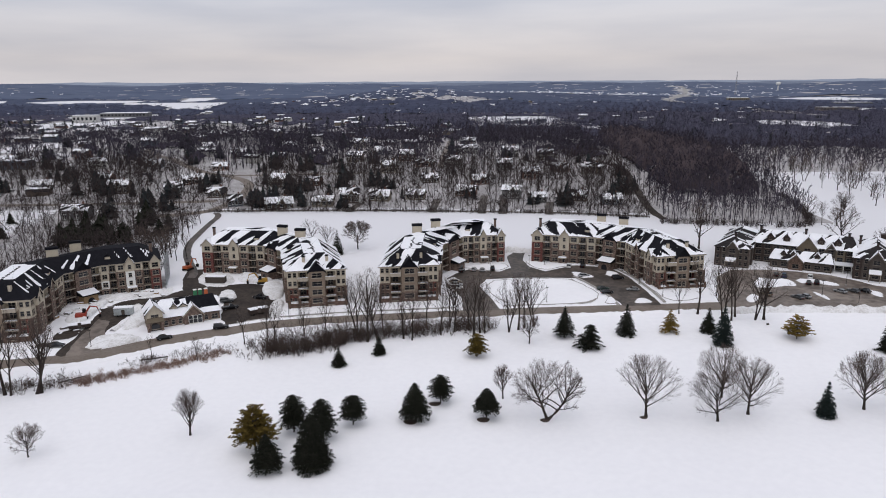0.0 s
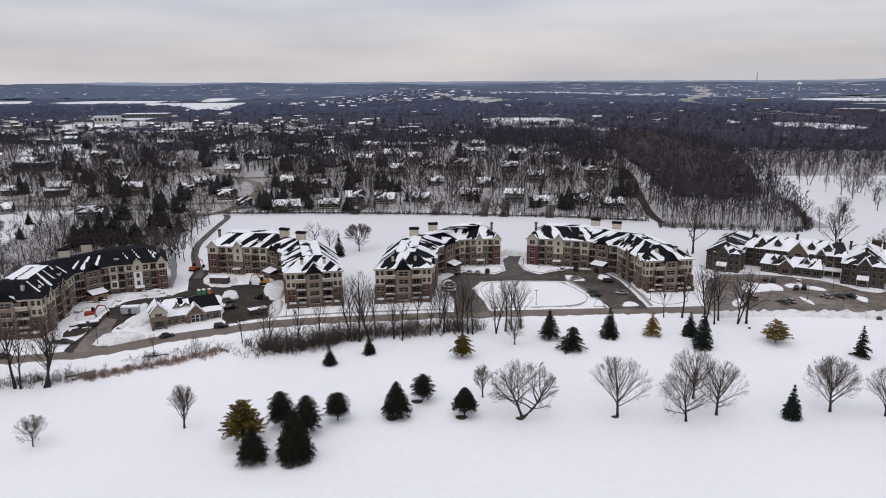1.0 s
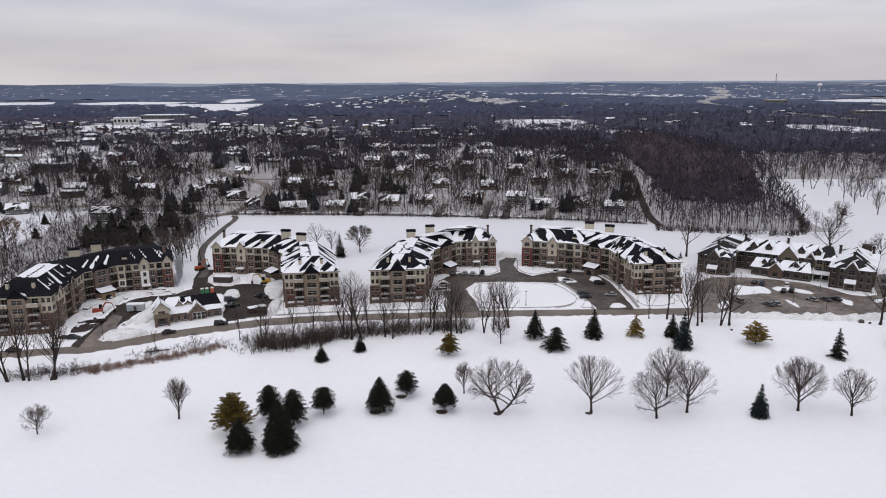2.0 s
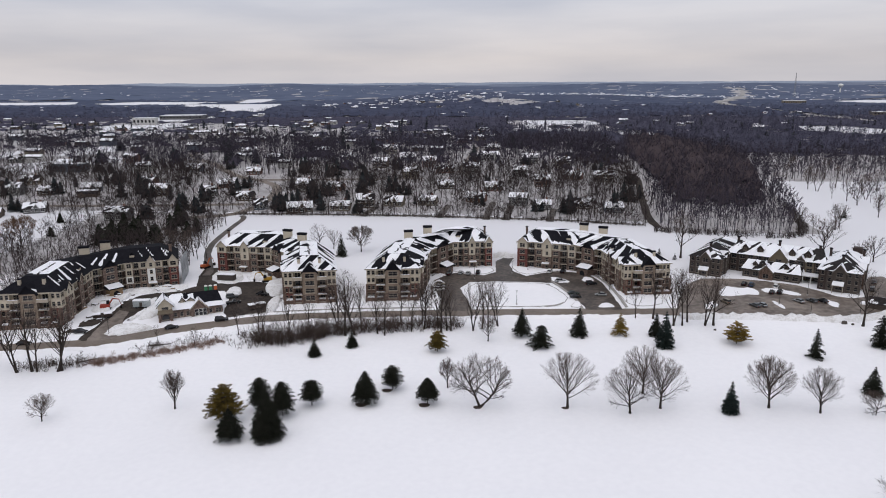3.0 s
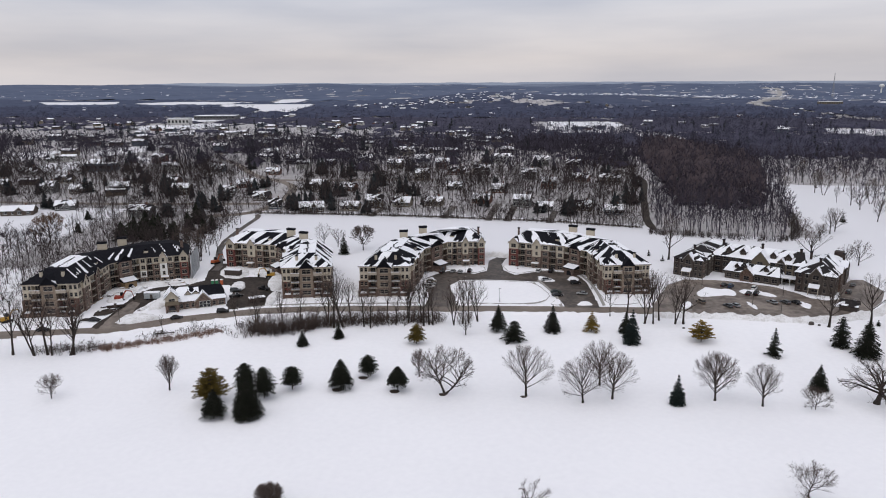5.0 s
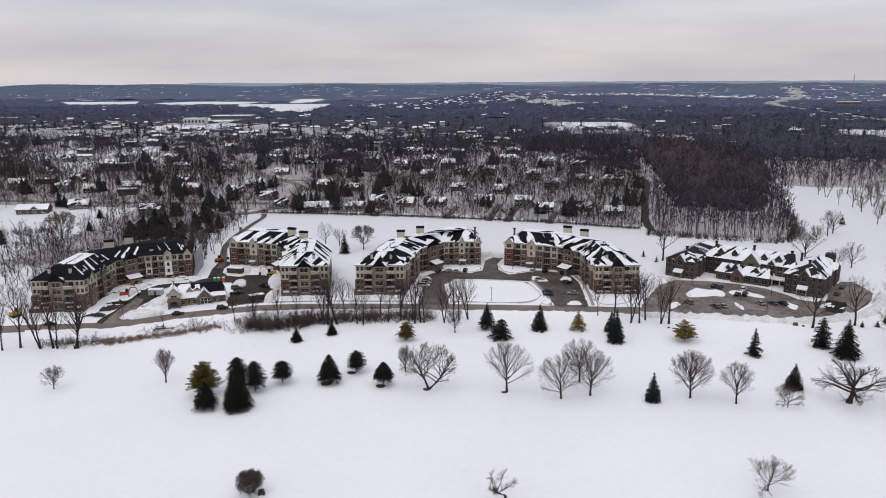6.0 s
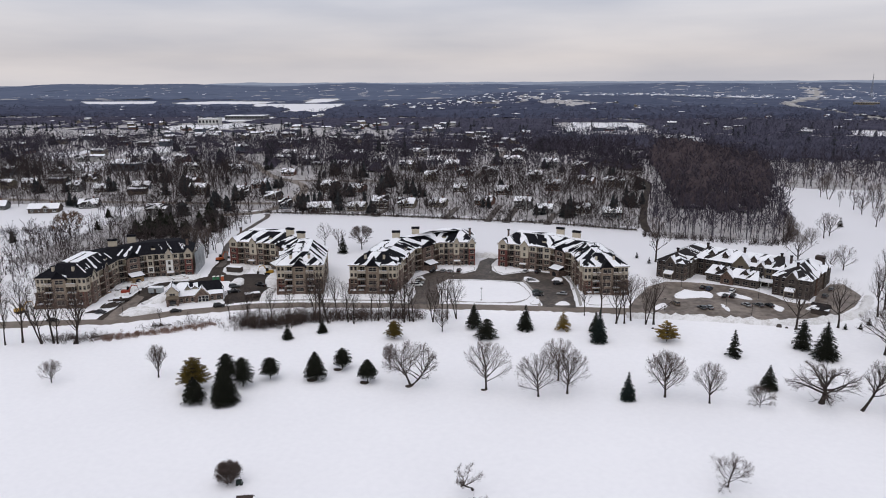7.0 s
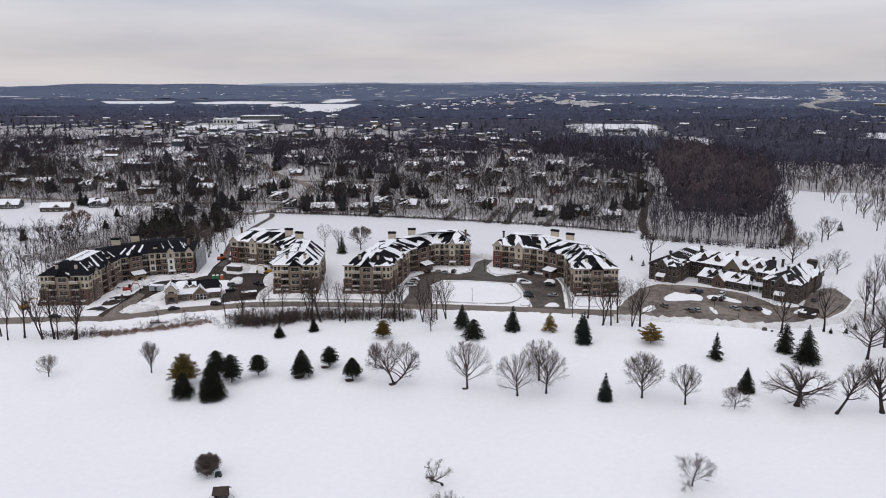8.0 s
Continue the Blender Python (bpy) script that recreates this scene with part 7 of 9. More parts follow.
def canopy(name, poly, step, high, mat, keep, seed, label, category):
    """Close woods seen from afar: an uneven roof of branch tips with holes, coming down to the ground at its edges."""
    rng = random.Random(seed)
    x0, x1 = min(p[0] for p in poly), max(p[0] for p in poly)
    y0, y1 = min(p[1] for p in poly), max(p[1] for p in poly)
    nx_, ny_ = int((x1 - x0) / step) + 1, int((y1 - y0) / step) + 1
    px = np.zeros((ny_, nx_))
    py = np.zeros((ny_, nx_))
    on = np.zeros((ny_, nx_), bool)
    tall = np.zeros((ny_, nx_))
    for j in range(ny_):
        for i in range(nx_):
            x, y = x0 + (i + rng.uniform(-0.4, 0.4)) * step, y0 + (j + rng.uniform(-0.4, 0.4)) * step
            px[j, i], py[j, i] = x, y
            on[j, i] = inside(poly, x, y) and keep(x, y, rng)
            tall[j, i] = high * rng.uniform(0.35, 1.0)
    low = on.copy()
    low[1:] &= on[:-1]
    low[:-1] &= on[1:]
    low[:, 1:] &= on[:, :-1]
    low[:, :-1] &= on[:, 1:]
    pz = land(px, py) + np.where(low, tall, np.where(on, tall * 0.35, -1.0))
    idx = np.arange(ny_ * nx_).reshape(ny_, nx_)
    a, b, c, d = idx[:-1, :-1].ravel(), idx[:-1, 1:].ravel(), idx[1:, 1:].ravel(), idx[1:, :-1].ravel()
    ok = (on[:-1, :-1].astype(int) + on[:-1, 1:] + on[1:, 1:] + on[1:, :-1] >= 3).ravel()
    tri = np.concatenate([np.stack([a, b, c], 1)[ok], np.stack([a, c, d], 1)[ok]])
    used, inv = np.unique(tri.ravel(), return_inverse=True)
    co = np.stack([px.ravel(), py.ravel(), pz.ravel()], 1)[used]
    ob = new(name, triangles_mesh(name, co, inv.reshape(-1, 3), mat))
    return tagged(ob, label, category, kind="stuff")


# ---- vehicles ----
PAINTS = {"silver": material("silver_paint", (0.42, 0.43, 0.44), 0.3, metal=0.7), "black": material("black_paint", (0.012, 0.012, 0.014), 0.25),
          "white": material("white_paint", (0.72, 0.72, 0.71), 0.3), "grey": material("grey_paint", (0.12, 0.125, 0.13), 0.3, metal=0.5),
          "blue": material("blue_paint", (0.03, 0.06, 0.11), 0.3, metal=0.4), "green": material("dark_green_paint", (0.015, 0.03, 0.025), 0.3), "tan": material("tan_paint", (0.26, 0.22, 0.17), 0.3, metal=0.5)}
LAMP = material("clear_headlight", (0.7, 0.7, 0.68), 0.15)
TAIL = material("red_tail_light", (0.25, 0.01, 0.01), 0.25)
CAR_MESHES = {}


def loft(sections):
    """A hull through rings of equal length."""
    sh = Shell()
    n = len(sections[0])
    for s in sections:
        sh.v.extend([tuple(p) for p in s])
    for k in range(len(sections) - 1):
        for q in range(n):
            w = (q + 1) % n
            sh.f.append((k * n + q, k * n + w, (k + 1) * n + w, (k + 1) * n + q))
    sh.f.append(tuple(range(n - 1, -1, -1)))
    sh.f.append(tuple((len(sections) - 1) * n + q for q in range(n)))
    return sh


def car_meshes(kind, paint):
    key = (kind, paint)
    if key in CAR_MESHES:
        return CAR_MESHES[key]
    tall = {"sedan": 1.42, "suv": 1.72, "pickup": 1.8, "van": 1.95}[kind]
    long = {"sedan": 4.6, "suv": 4.7, "pickup": 5.5, "van": 5.0}[kind]
    belt = tall * 0.60
    w = 0.9
    def ring(x, z0, z1, ww):
        return [(x, -ww, z0 + 0.1), (x, -ww * 0.9, z0), (x, ww * 0.9, z0), (x, ww, z0 + 0.1), (x, ww, z1 - 0.12), (x, ww * 0.86, z1), (x, -ww * 0.86, z1), (x, -ww, z1 - 0.12)]
    h = long / 2
    hood = belt * (0.92 if kind != "van" else 1.0)
    body = loft([ring(-h, 0.38, belt * 0.9, w * 0.86), ring(-h + 0.25, 0.26, belt, w), ring(-h * 0.3, 0.24, belt, w), ring(h * 0.45, 0.24, belt, w), ring(h * 0.55, 0.24, hood, w), ring(h - 0.3, 0.26, hood * 0.9, w * 0.98), ring(h, 0.38, hood * 0.72, w * 0.84)])
    def top(x, z, ww):
        return [(x, -ww, belt - 0.03), (x, ww, belt - 0.03), (x, ww * 0.82, z), (x, -ww * 0.82, z)]
    r0, r1 = {"sedan": (-h * 0.78, h * 0.42), "suv": (-h * 0.97, h * 0.42), "pickup": (-h * 0.1, h * 0.5), "van": (-h * 0.97, h * 0.62)}[kind]
    back = 0.55 if kind == "sedan" else 0.2
    cab = loft([top(r0, belt + 0.02, w * 0.92), top(r0 + back, tall - 0.06, w * 0.92), top(r1 - 0.75, tall - 0.06, w * 0.92), top(r1, belt + 0.02, w * 0.92)])
    roof = loft([[(r0 + back - 0.05, -w * 0.77, tall - 0.07), (r0 + back - 0.05, w * 0.77, tall - 0.07), (r0 + back, w * 0.72, tall), (r0 + back, -w * 0.72, tall)],
                 [(r1 - 0.72, -w * 0.77, tall - 0.07), (r1 - 0.72, w * 0.77, tall - 0.07), (r1 - 0.78, w * 0.72, tall), (r1 - 0.78, -w * 0.72, tall)]])
    wheel, rim, lamp = Shell(), Shell(), Shell()
    wheel.tube([(0, -0.11, 0), (0, 0.11, 0)], [0.34, 0.34], 12)
    rim.tube([(0, -0.125, 0), (0, 0.125, 0)], [0.2, 0.2], 8)
    lamp.box(-0.04, 0.06, -0.18, 0.18, -0.07, 0.07)
    CAR_MESHES[key] = (body.data("body", PAINTS[paint], False), cab.data("windows", GLASS), roof.data("car_roof", PAINTS[paint]), wheel.data("wheel", RUBBER), rim.data("rim", STEEL), lamp.data("headlight", LAMP), lamp.data("tail_light", TAIL), long, belt)
    return CAR_MESHES[key]


def parked(kind, paint, x, y, turn, snow=False, group="parked cars"):
    body, cab, roof, wheel, rim, lamp, tail, long, belt = car_meshes(kind, paint)
    name = {"sedan": "car", "suv": "suv", "pickup": "pickup_truck", "van": "van"}[kind]
    label = f"{paint} parked {({'sedan': 'saloon car', 'suv': 'sport utility vehicle', 'pickup': 'pickup truck', 'van': 'delivery van'})[kind]} on wet asphalt"
    root = thing(name, Matrix.Translation((x, y, gz(x, y) + 0.1)) @ pose(0, 0, 0, 0, 0, turn), label, "vehicle", group)
    part("body", body, None, root)
    part("cabin_glass", cab, None, root)
    part("car_roof", roof, None, root)
    for sx in (-0.31, 0.31):
        for sy in (-0.82, 0.82):
            wh = part("wheel", wheel, None, root, at=Matrix.Translation((sx * long, sy, 0.34)))
            part("rim", rim, None, wh)
    for sy in (-0.6, 0.6):
        part("headlight", lamp, None, root, at=Matrix.Translation((long / 2 - 0.06, sy, belt * 0.62)))
        part("tail_light", tail, None, root, at=Matrix.Translation((-long / 2 + 0.02, sy, belt * 0.7)))
    return root


for kind, paint, x, y, turn in (
        ("suv", "blue", 133.6, 262.6, 60), ("suv", "white", 142.5, 260.5, 60), ("sedan", "black", 138.2, 253.2, 60), ("suv", "black", 141.2, 253.2, 60), ("sedan", "silver", 144, 242.5, 118), ("sedan", "grey", 149, 243, 118),
        ("sedan", "black", 152.8, 243, 118), ("suv", "tan", 116.6, 240.6, 110), ("sedan", "grey", 126, 236.9, 118), ("sedan", "silver", 128.8, 237.6, 118), ("suv", "grey", 178.6, 258.5, 58), ("sedan", "grey", 184.5, 269, 58), ("sedan", "black", 131.4, 264.4, 58),
        ("sedan", "grey", 172.8, 243, 30), ("sedan", "black", 11, 274.2, 75), ("sedan", "silver", 15.9, 275.4, 80), ("sedan", "silver", 19.2, 274.8, 80), ("suv", "black", 23.4, 276.2, 85), ("suv", "white", 54.4, 279.2, 75), ("suv", "black", 60, 279.4, 70),
        ("sedan", "silver", 57.6, 265.4, 15), ("suv", "black", 69.7, 261.6, 10), ("sedan", "black", 61.4, 244, 10), ("sedan", "green", 61, 248.2, 10), ("sedan", "silver", 71.4, 247, 172), ("sedan", "silver", 8.4, 255, 0), ("suv", "white", 8.4, 250.8, 4), ("sedan", "tan", 8.2, 258.6, 4),
        ("pickup", "black", -68.4, 231.4, 30), ("suv", "grey", -71.4, 238.2, 20), ("pickup", "black", -60.5, 241.5, 160), ("sedan", "black", -81, 205.3, 33), ("suv", "black", -66.4, 213.4, 20), ("sedan", "black", -110.6, 200.2, 5), ("sedan", "black", -123.5, 189.2, 10)):
    parked(kind, paint, x, y, turn)

# ---- building-site equipment ----
ORANGE = material("orange_machine_paint", (0.42, 0.10, 0.03), 0.5, second=(0.3, 0.07, 0.03))
YELLOW = material("yellow_machine_paint", (0.42, 0.24, 0.03), 0.5, second=(0.3, 0.17, 0.03))
RED = material("red_machine_paint", (0.32, 0.05, 0.03), 0.5)
GREEN = material("green_plastic", (0.03, 0.16, 0.07), 0.5)


def on_ground(x, y, turn=0.0, up=0.08):
    return Matrix.Translation((x, y, gz(x, y) + up)) @ pose(0, 0, 0, 0, 0, turn)


def excavator(x, y, turn, paint, label):
    root = thing("excavator", on_ground(x, y, turn), label, "excavator")
    for sy in (-1.1, 1.1):
        tk = Shell()
        tk.hexa([(-1.7, sy - 0.3, 0), (1.7, sy - 0.3, 0), (1.7, sy + 0.3, 0), (-1.7, sy + 0.3, 0)], [(-2.0, sy - 0.3, 0.75), (2.0, sy - 0.3, 0.75), (2.0, sy + 0.3, 0.75), (-2.0, sy + 0.3, 0.75)])
        part("track", tk, RUBBER, root)
    bd, cb, arm, bk = Shell(), Shell(), Shell(), Shell()
    bd.hexa([(-2.0, -1.2, 0.85), (1.5, -1.2, 0.85), (1.5, 1.2, 0.85), (-2.0, 1.2, 0.85)], [(-1.9, -1.1, 1.9), (1.2, -1.1, 1.7), (1.2, 1.1, 1.7), (-1.9, 1.1, 1.9)])
    cb.hexa([(0.1, 0.2, 1.72), (1.4, 0.2, 1.72), (1.4, 1.15, 1.72), (0.1, 1.15, 1.72)], [(0.2, 0.25, 3.0), (1.2, 0.25, 3.0), (1.2, 1.1, 3.0), (0.2, 1.1, 3.0)])
    arm.tube([(1.0, -0.4, 1.6), (2.6, -0.4, 4.0), (4.6, -0.4, 3.6), (5.4, -0.4, 1.2)], [0.3, 0.28, 0.22, 0.16], 6)
    bk.hexa([(4.9, -0.9, 0.2), (5.6, -0.9, 0.1), (5.6, 0.1, 0.1), (4.9, 0.1, 0.2)], [(5.0, -0.9, 1.2), (5.7, -0.9, 1.2), (5.7, 0.1, 1.2), (5.0, 0.1, 1.2)])
    part("body", bd, paint, root)
    part("cab", cb, GLASS, root, "dark glazed cab")
    part("arm", arm, paint, root)
    part("bucket", bk, RAILING, root)


excavator(-64.2, 260.2, 190, YELLOW, "yellow excavator among heaps of snow")
excavator(-114.0, 223.5, 20, RED, "red tracked loader beside churned mud")
excavator(-98.4, 280.0, 70, ORANGE, "orange lift machine beside the lane")
excavator(-143.5, 196.5, 60, YELLOW, "yellow excavator behind bare trees")


def site_trailer(name, x, y, turn, size, mat, label, category):
    lx, ly, lz = size
    root = thing(name, on_ground(x, y, turn), label, category)
    bd, rf, dr = Shell(), Shell(), Shell()
    bd.box(-lx / 2, lx / 2, -ly / 2, ly / 2, 0.5, lz)
    for k in range(int(lx / 0.6)):
        bd.box(-lx / 2 + 0.3 + k * 0.6, -lx / 2 + 0.45 + k * 0.6, -ly / 2 - 0.05, -ly / 2, 0.6, lz - 0.1)
    rf.box(-lx / 2 - 0.05, lx / 2 + 0.05, -ly / 2 - 0.08, ly / 2 + 0.08, lz, lz + 0.22)
    dr.box(-0.5, 0.5, -ly / 2 - 0.09, -ly / 2 - 0.05, 0.6, 2.3)
    b = part("body", bd, mat, root)
    part("door", dr, GREY_SIDING, b)
    part("snow_layer", rf, ROOF_SNOW, root)
    for sx in (-lx * 0.3, lx * 0.3):
        wl_ = Shell()
        wl_.tube([(sx, -ly / 2 + 0.1, 0.3), (sx, -ly / 2 + 0.4, 0.3)], [0.38, 0.38], 10)
        wl_.tube([(sx, ly / 2 - 0.4, 0.3), (sx, ly / 2 - 0.1, 0.3)], [0.38, 0.38], 10)
        part("axle", wl_, RUBBER, root)


site_trailer("site_trailer", -101.5, 226.0, 10, (5.8, 2.4, 2.8), SHEETING, "pale grey site trailer roofed with snow", "trailer")
site_trailer("storage_container", -81.5, 260.5, -5, (7.2, 2.6, 2.8), GREY_SIDING, "grey storage container roofed with snow", "container")
site_trailer("dumpster", -57.8, 226.5, 35, (6.2, 2.4, 1.9), DARK_BROWN, "brown dumpster filled with snow", "dumpster")
site_trailer("dumpster", -110.5, 214.5, 25, (6.2, 2.4, 1.6), DARK_BROWN, "brown dumpster beside churned mud", "dumpster")
for k, (x, y, mat) in enumerate(((-84.6, 245.6, GREEN), (-83.0, 246.2, GREEN), (-81.2, 247.0, ORANGE))):
    sh, rf = Shell(), Shell()
    sh.box(-0.6, 0.6, -0.6, 0.6, 0, 2.1)
    rf.hexa([(-0.65, -0.65, 2.1), (0.65, -0.65, 2.1), (0.65, 0.65, 2.1), (-0.65, 0.65, 2.1)], [(-0.4, -0.4, 2.4), (0.4, -0.4, 2.4), (0.4, 0.4, 2.4), (-0.4, 0.4, 2.4)])
    root = thing("portable_toilet", on_ground(x, y, 20), "portable toilet cabin on the building site", "portable toilet", "portable toilets")
    part("cabin", sh, mat, root)
    part("roof", rf, WHITE_TRIM, root)
rs = random.Random(21)
for k in range(26):
    x, y = rs.choice(((-116, 234), (-105, 247), (-118, 226), (-97, 249), (-113, 212), (-112, 238)))
    x, y = x + rs.uniform(-5, 5), y + rs.uniform(-4, 4)
    n, mat = rs.randint(2, 4), rs.choice((WOOD, OLD_WOOD, OLD_WOOD, CONCRETE))
    root = thing("timber_stack", on_ground(x, y, rs.uniform(0, 180)) @ Matrix.Diagonal((rs.uniform(0.4, 1.0), rs.uniform(0.5, 1.0), 1, 1)), "stack of building materials dusted with snow", "building materials", "stacks of building materials")
    for j in range(n):
        sh = Shell()
        o = rs.uniform(-0.15, 0.15)
        sh.box(-1.5 + o, 1.5 + o, -0.6, 0.6, j * 0.2, j * 0.2 + 0.19)
        part("board", sh, mat, root)
    sh = Shell()
    sh.box(-1.2, 1.0, -0.5, 0.45, n * 0.2, n * 0.2 + 0.12)
    part("snow_layer", sh, ROOF_SNOW, root)

# ---- lamps, signs, fence, golf shelter ----
def street_lamp(x, y, h=6.5):
    root = thing("street_lamp", Matrix.Translation((x, y, gz(x, y))), "dark metal street lamp on a concrete base", "street lamp", "street lamps")
    bs, pl, hd = Shell(), Shell(), Shell()
    bs.tube([(0, 0, -0.3), (0, 0, 0.7)], [0.3, 0.28], 10)
    pl.tube([(0, 0, 0.7), (0, 0, h)], [0.09, 0.06], 8)
    hd.box(-0.45, 0.45, -0.18, 0.18, h, h + 0.16)
    part("base", bs, CONCRETE, root)
    part("pole", pl, RAILING, root)
    part("lamp_head", hd, RAILING, root)


for x, y in ((38.5, 234.5), (122, 262.5), (135.6, 239), (150.5, 250.5), (143, 229.5), (111, 231), (160, 229.5), (38, 277), (45, 282), (22, 268), (76, 255), (-62.5, 218.2), (-47, 222.5), (80, 240), (-100, 199), (-28, 224.5), (3, 229), (170.5, 252)):
    street_lamp(x, y, 5.5)

fence = thing("rail_fence", Matrix.Translation((0, 0, 0)), "long wooden post and rail fence along a path", "fence")
line = smooth_line([(-122, 387.0), (-69.5, 387.2), (-14.5, 385.2), (38.3, 381), (72, 377.6), (113.4, 369.0)], 3.0)
post, rail = Shell(), Shell()
post.box(-0.11, 0.11, -0.11, 0.11, -0.4, 1.35)
post_me = post.data("post", OLD_WOOD)
for k, q in enumerate(line):
    part("post", post_me, None, fence, at=Matrix.Translation((q.x, q.y, gz(q.x, q.y))))
    if k + 1 < len(line):
        r2 = line[k + 1]
        sh = Shell()
        for z in (0.55, 1.1):
            sh.tube([(q.x, q.y - 0.12, gz(q.x, q.y) + z), (r2.x, r2.y - 0.12, gz(r2.x, r2.y) + z)], [0.08, 0.08], 4)
        part("rail", sh, OLD_WOOD, fence)

hut = thing("golf_shelter", on_ground(3.4, 83.6, 12, -0.1), "small brown golf shelter with a snow-dusted roof", "shelter")
wl_, rf, sn = Shell(), Shell(), Shell()
for x in (-1.3, 1.3):
    for y in (-1.1, 1.1):
        wl_.box(x - 0.1, x + 0.1, y - 0.1, y + 0.1, -0.3, 2.2)
wl_.box(-1.3, 1.3, 1.0, 1.12, -0.3, 2.2)
wl_.box(1.2, 1.32, -1.0, 1.0, -0.3, 2.2)
wl_.box(-1.32, -1.2, -1.0, 1.0, -0.3, 2.2)
for s in (-1, 1):
    q = [Vector((-1.8, s * 1.7, 1.9)), Vector((1.8, s * 1.7, 1.9)), Vector((1.8, 0, 3.1)), Vector((-1.8, 0, 3.1))]
    if s > 0:
        q.reverse()
    rf.hexa([p - Vector((0, 0, 0.15)) for p in q], q)
q = [Vector((1.7, 1.6, 1.98)), Vector((-0.6, 1.6, 1.98)), Vector((-0.6, 0.1, 3.04)), Vector((1.7, 0.1, 3.04))]
snow_on(sn, [q], streaks(5, 0.35), 0.5, 0.12)
part("wall", wl_, DARK_BROWN, hut)
part("roof", rf, DARK_BROWN, hut)
part("roof_snow", sn, ROOF_SNOW, hut)
for s in (-2.6, 2.9):
    rl = Shell()
    rl.tube([(s, -0.6, -0.2), (s, -0.6, 0.8), (s * 0.75, 0.2, 0.8)], [0.05, 0.05, 0.05], 5)
    part("handrail", rl, OLD_WOOD, hut)
cart = thing("ball_washer_cart", on_ground(-1.9, 92.0, 15, -0.1), "small dark green cart beside a bare shrub", "cart")
sh, wh = Shell(), Shell()
sh.hexa([(-0.7, -0.5, 0.4), (0.7, -0.5, 0.4), (0.7, 0.5, 0.4), (-0.7, 0.5, 0.4)], [(-0.7, -0.5, 1.2), (0.5, -0.5, 1.3), (0.5, 0.5, 1.3), (-0.7, 0.5, 1.2)])
part("body", sh, PAINTS["green"], cart)
for s in (-0.5, 0.5):
    wh = Shell()
    wh.tube([(s, -0.6, 0.25), (s, 0.6, 0.25)], [0.3, 0.3], 10)
    part("wheel", wh, RUBBER, cart)
shed = thing("refuse_shed", on_ground(170.0, 237.0, -31, 0.05), "dark gabled refuse shed with a patch of snow", "shed")
wl_, rf, sn = Shell(), Shell(), Shell()
wl_.box(-3, 3, -2, 2, -0.2, 2.4)
for s in (-1, 1):
    q = [Vector((-3.4, s * 2.5, 2.1)), Vector((3.4, s * 2.5, 2.1)), Vector((3.4, 0, 4.2)), Vector((-3.4, 0, 4.2))]
    if s > 0:
        q.reverse()
    rf.hexa([p - Vector((0, 0, 0.2)) for p in q], q)
    snow_on(sn, [q], streaks(33 + s, -0.15), 0.6, 0.12)
part("wall", wl_, GREY_SIDING, shed)
part("roof", rf, BROWN_SHINGLE, shed)
part("roof_snow", sn, ROOF_SNOW, shed)
for x, y, s in ((150.6, 220.6, 1.3), (153.0, 219.6, 0.7), (155.4, 218.4, 0.5), (104.5, 212.5, 0.6)):
    sh = Shell()
    rr = random.Random(int(x * 10))
    ring = [(s * math.cos(a) * rr.uniform(0.7, 1.1), s * 0.7 * math.sin(a) * rr.uniform(0.8, 1.1)) for a in np.linspace(0, 6.283, 9)[:-1]]
    sh.hexa([(p[0], p[1], -0.3) for p in ring], [(p[0] * 0.7, p[1] * 0.7, s * 0.7) for p in ring])
    tagged(part("boulder", sh, OLD_WOOD, at=on_ground(x, y, 0, 0)), "dark rock poking out of the snow", "rock", "rocks")


# ---- houses of the suburb ----
HOUSE_WALLS = [material("house_" + n, c, 0.8, second=tuple(v * 0.8 for v in c), scale=0.5, fine=3) for n, c in
               (("brown", (0.10, 0.075, 0.06)), ("beige", (0.22, 0.185, 0.14)), ("grey", (0.13, 0.13, 0.13)), ("white", (0.48, 0.47, 0.45)), ("brick", (0.16, 0.08, 0.06)), ("slate_blue", (0.10, 0.12, 0.15)))]
WALL_NAMES = ["brown", "beige", "grey", "white", "brick", "slate-blue"]


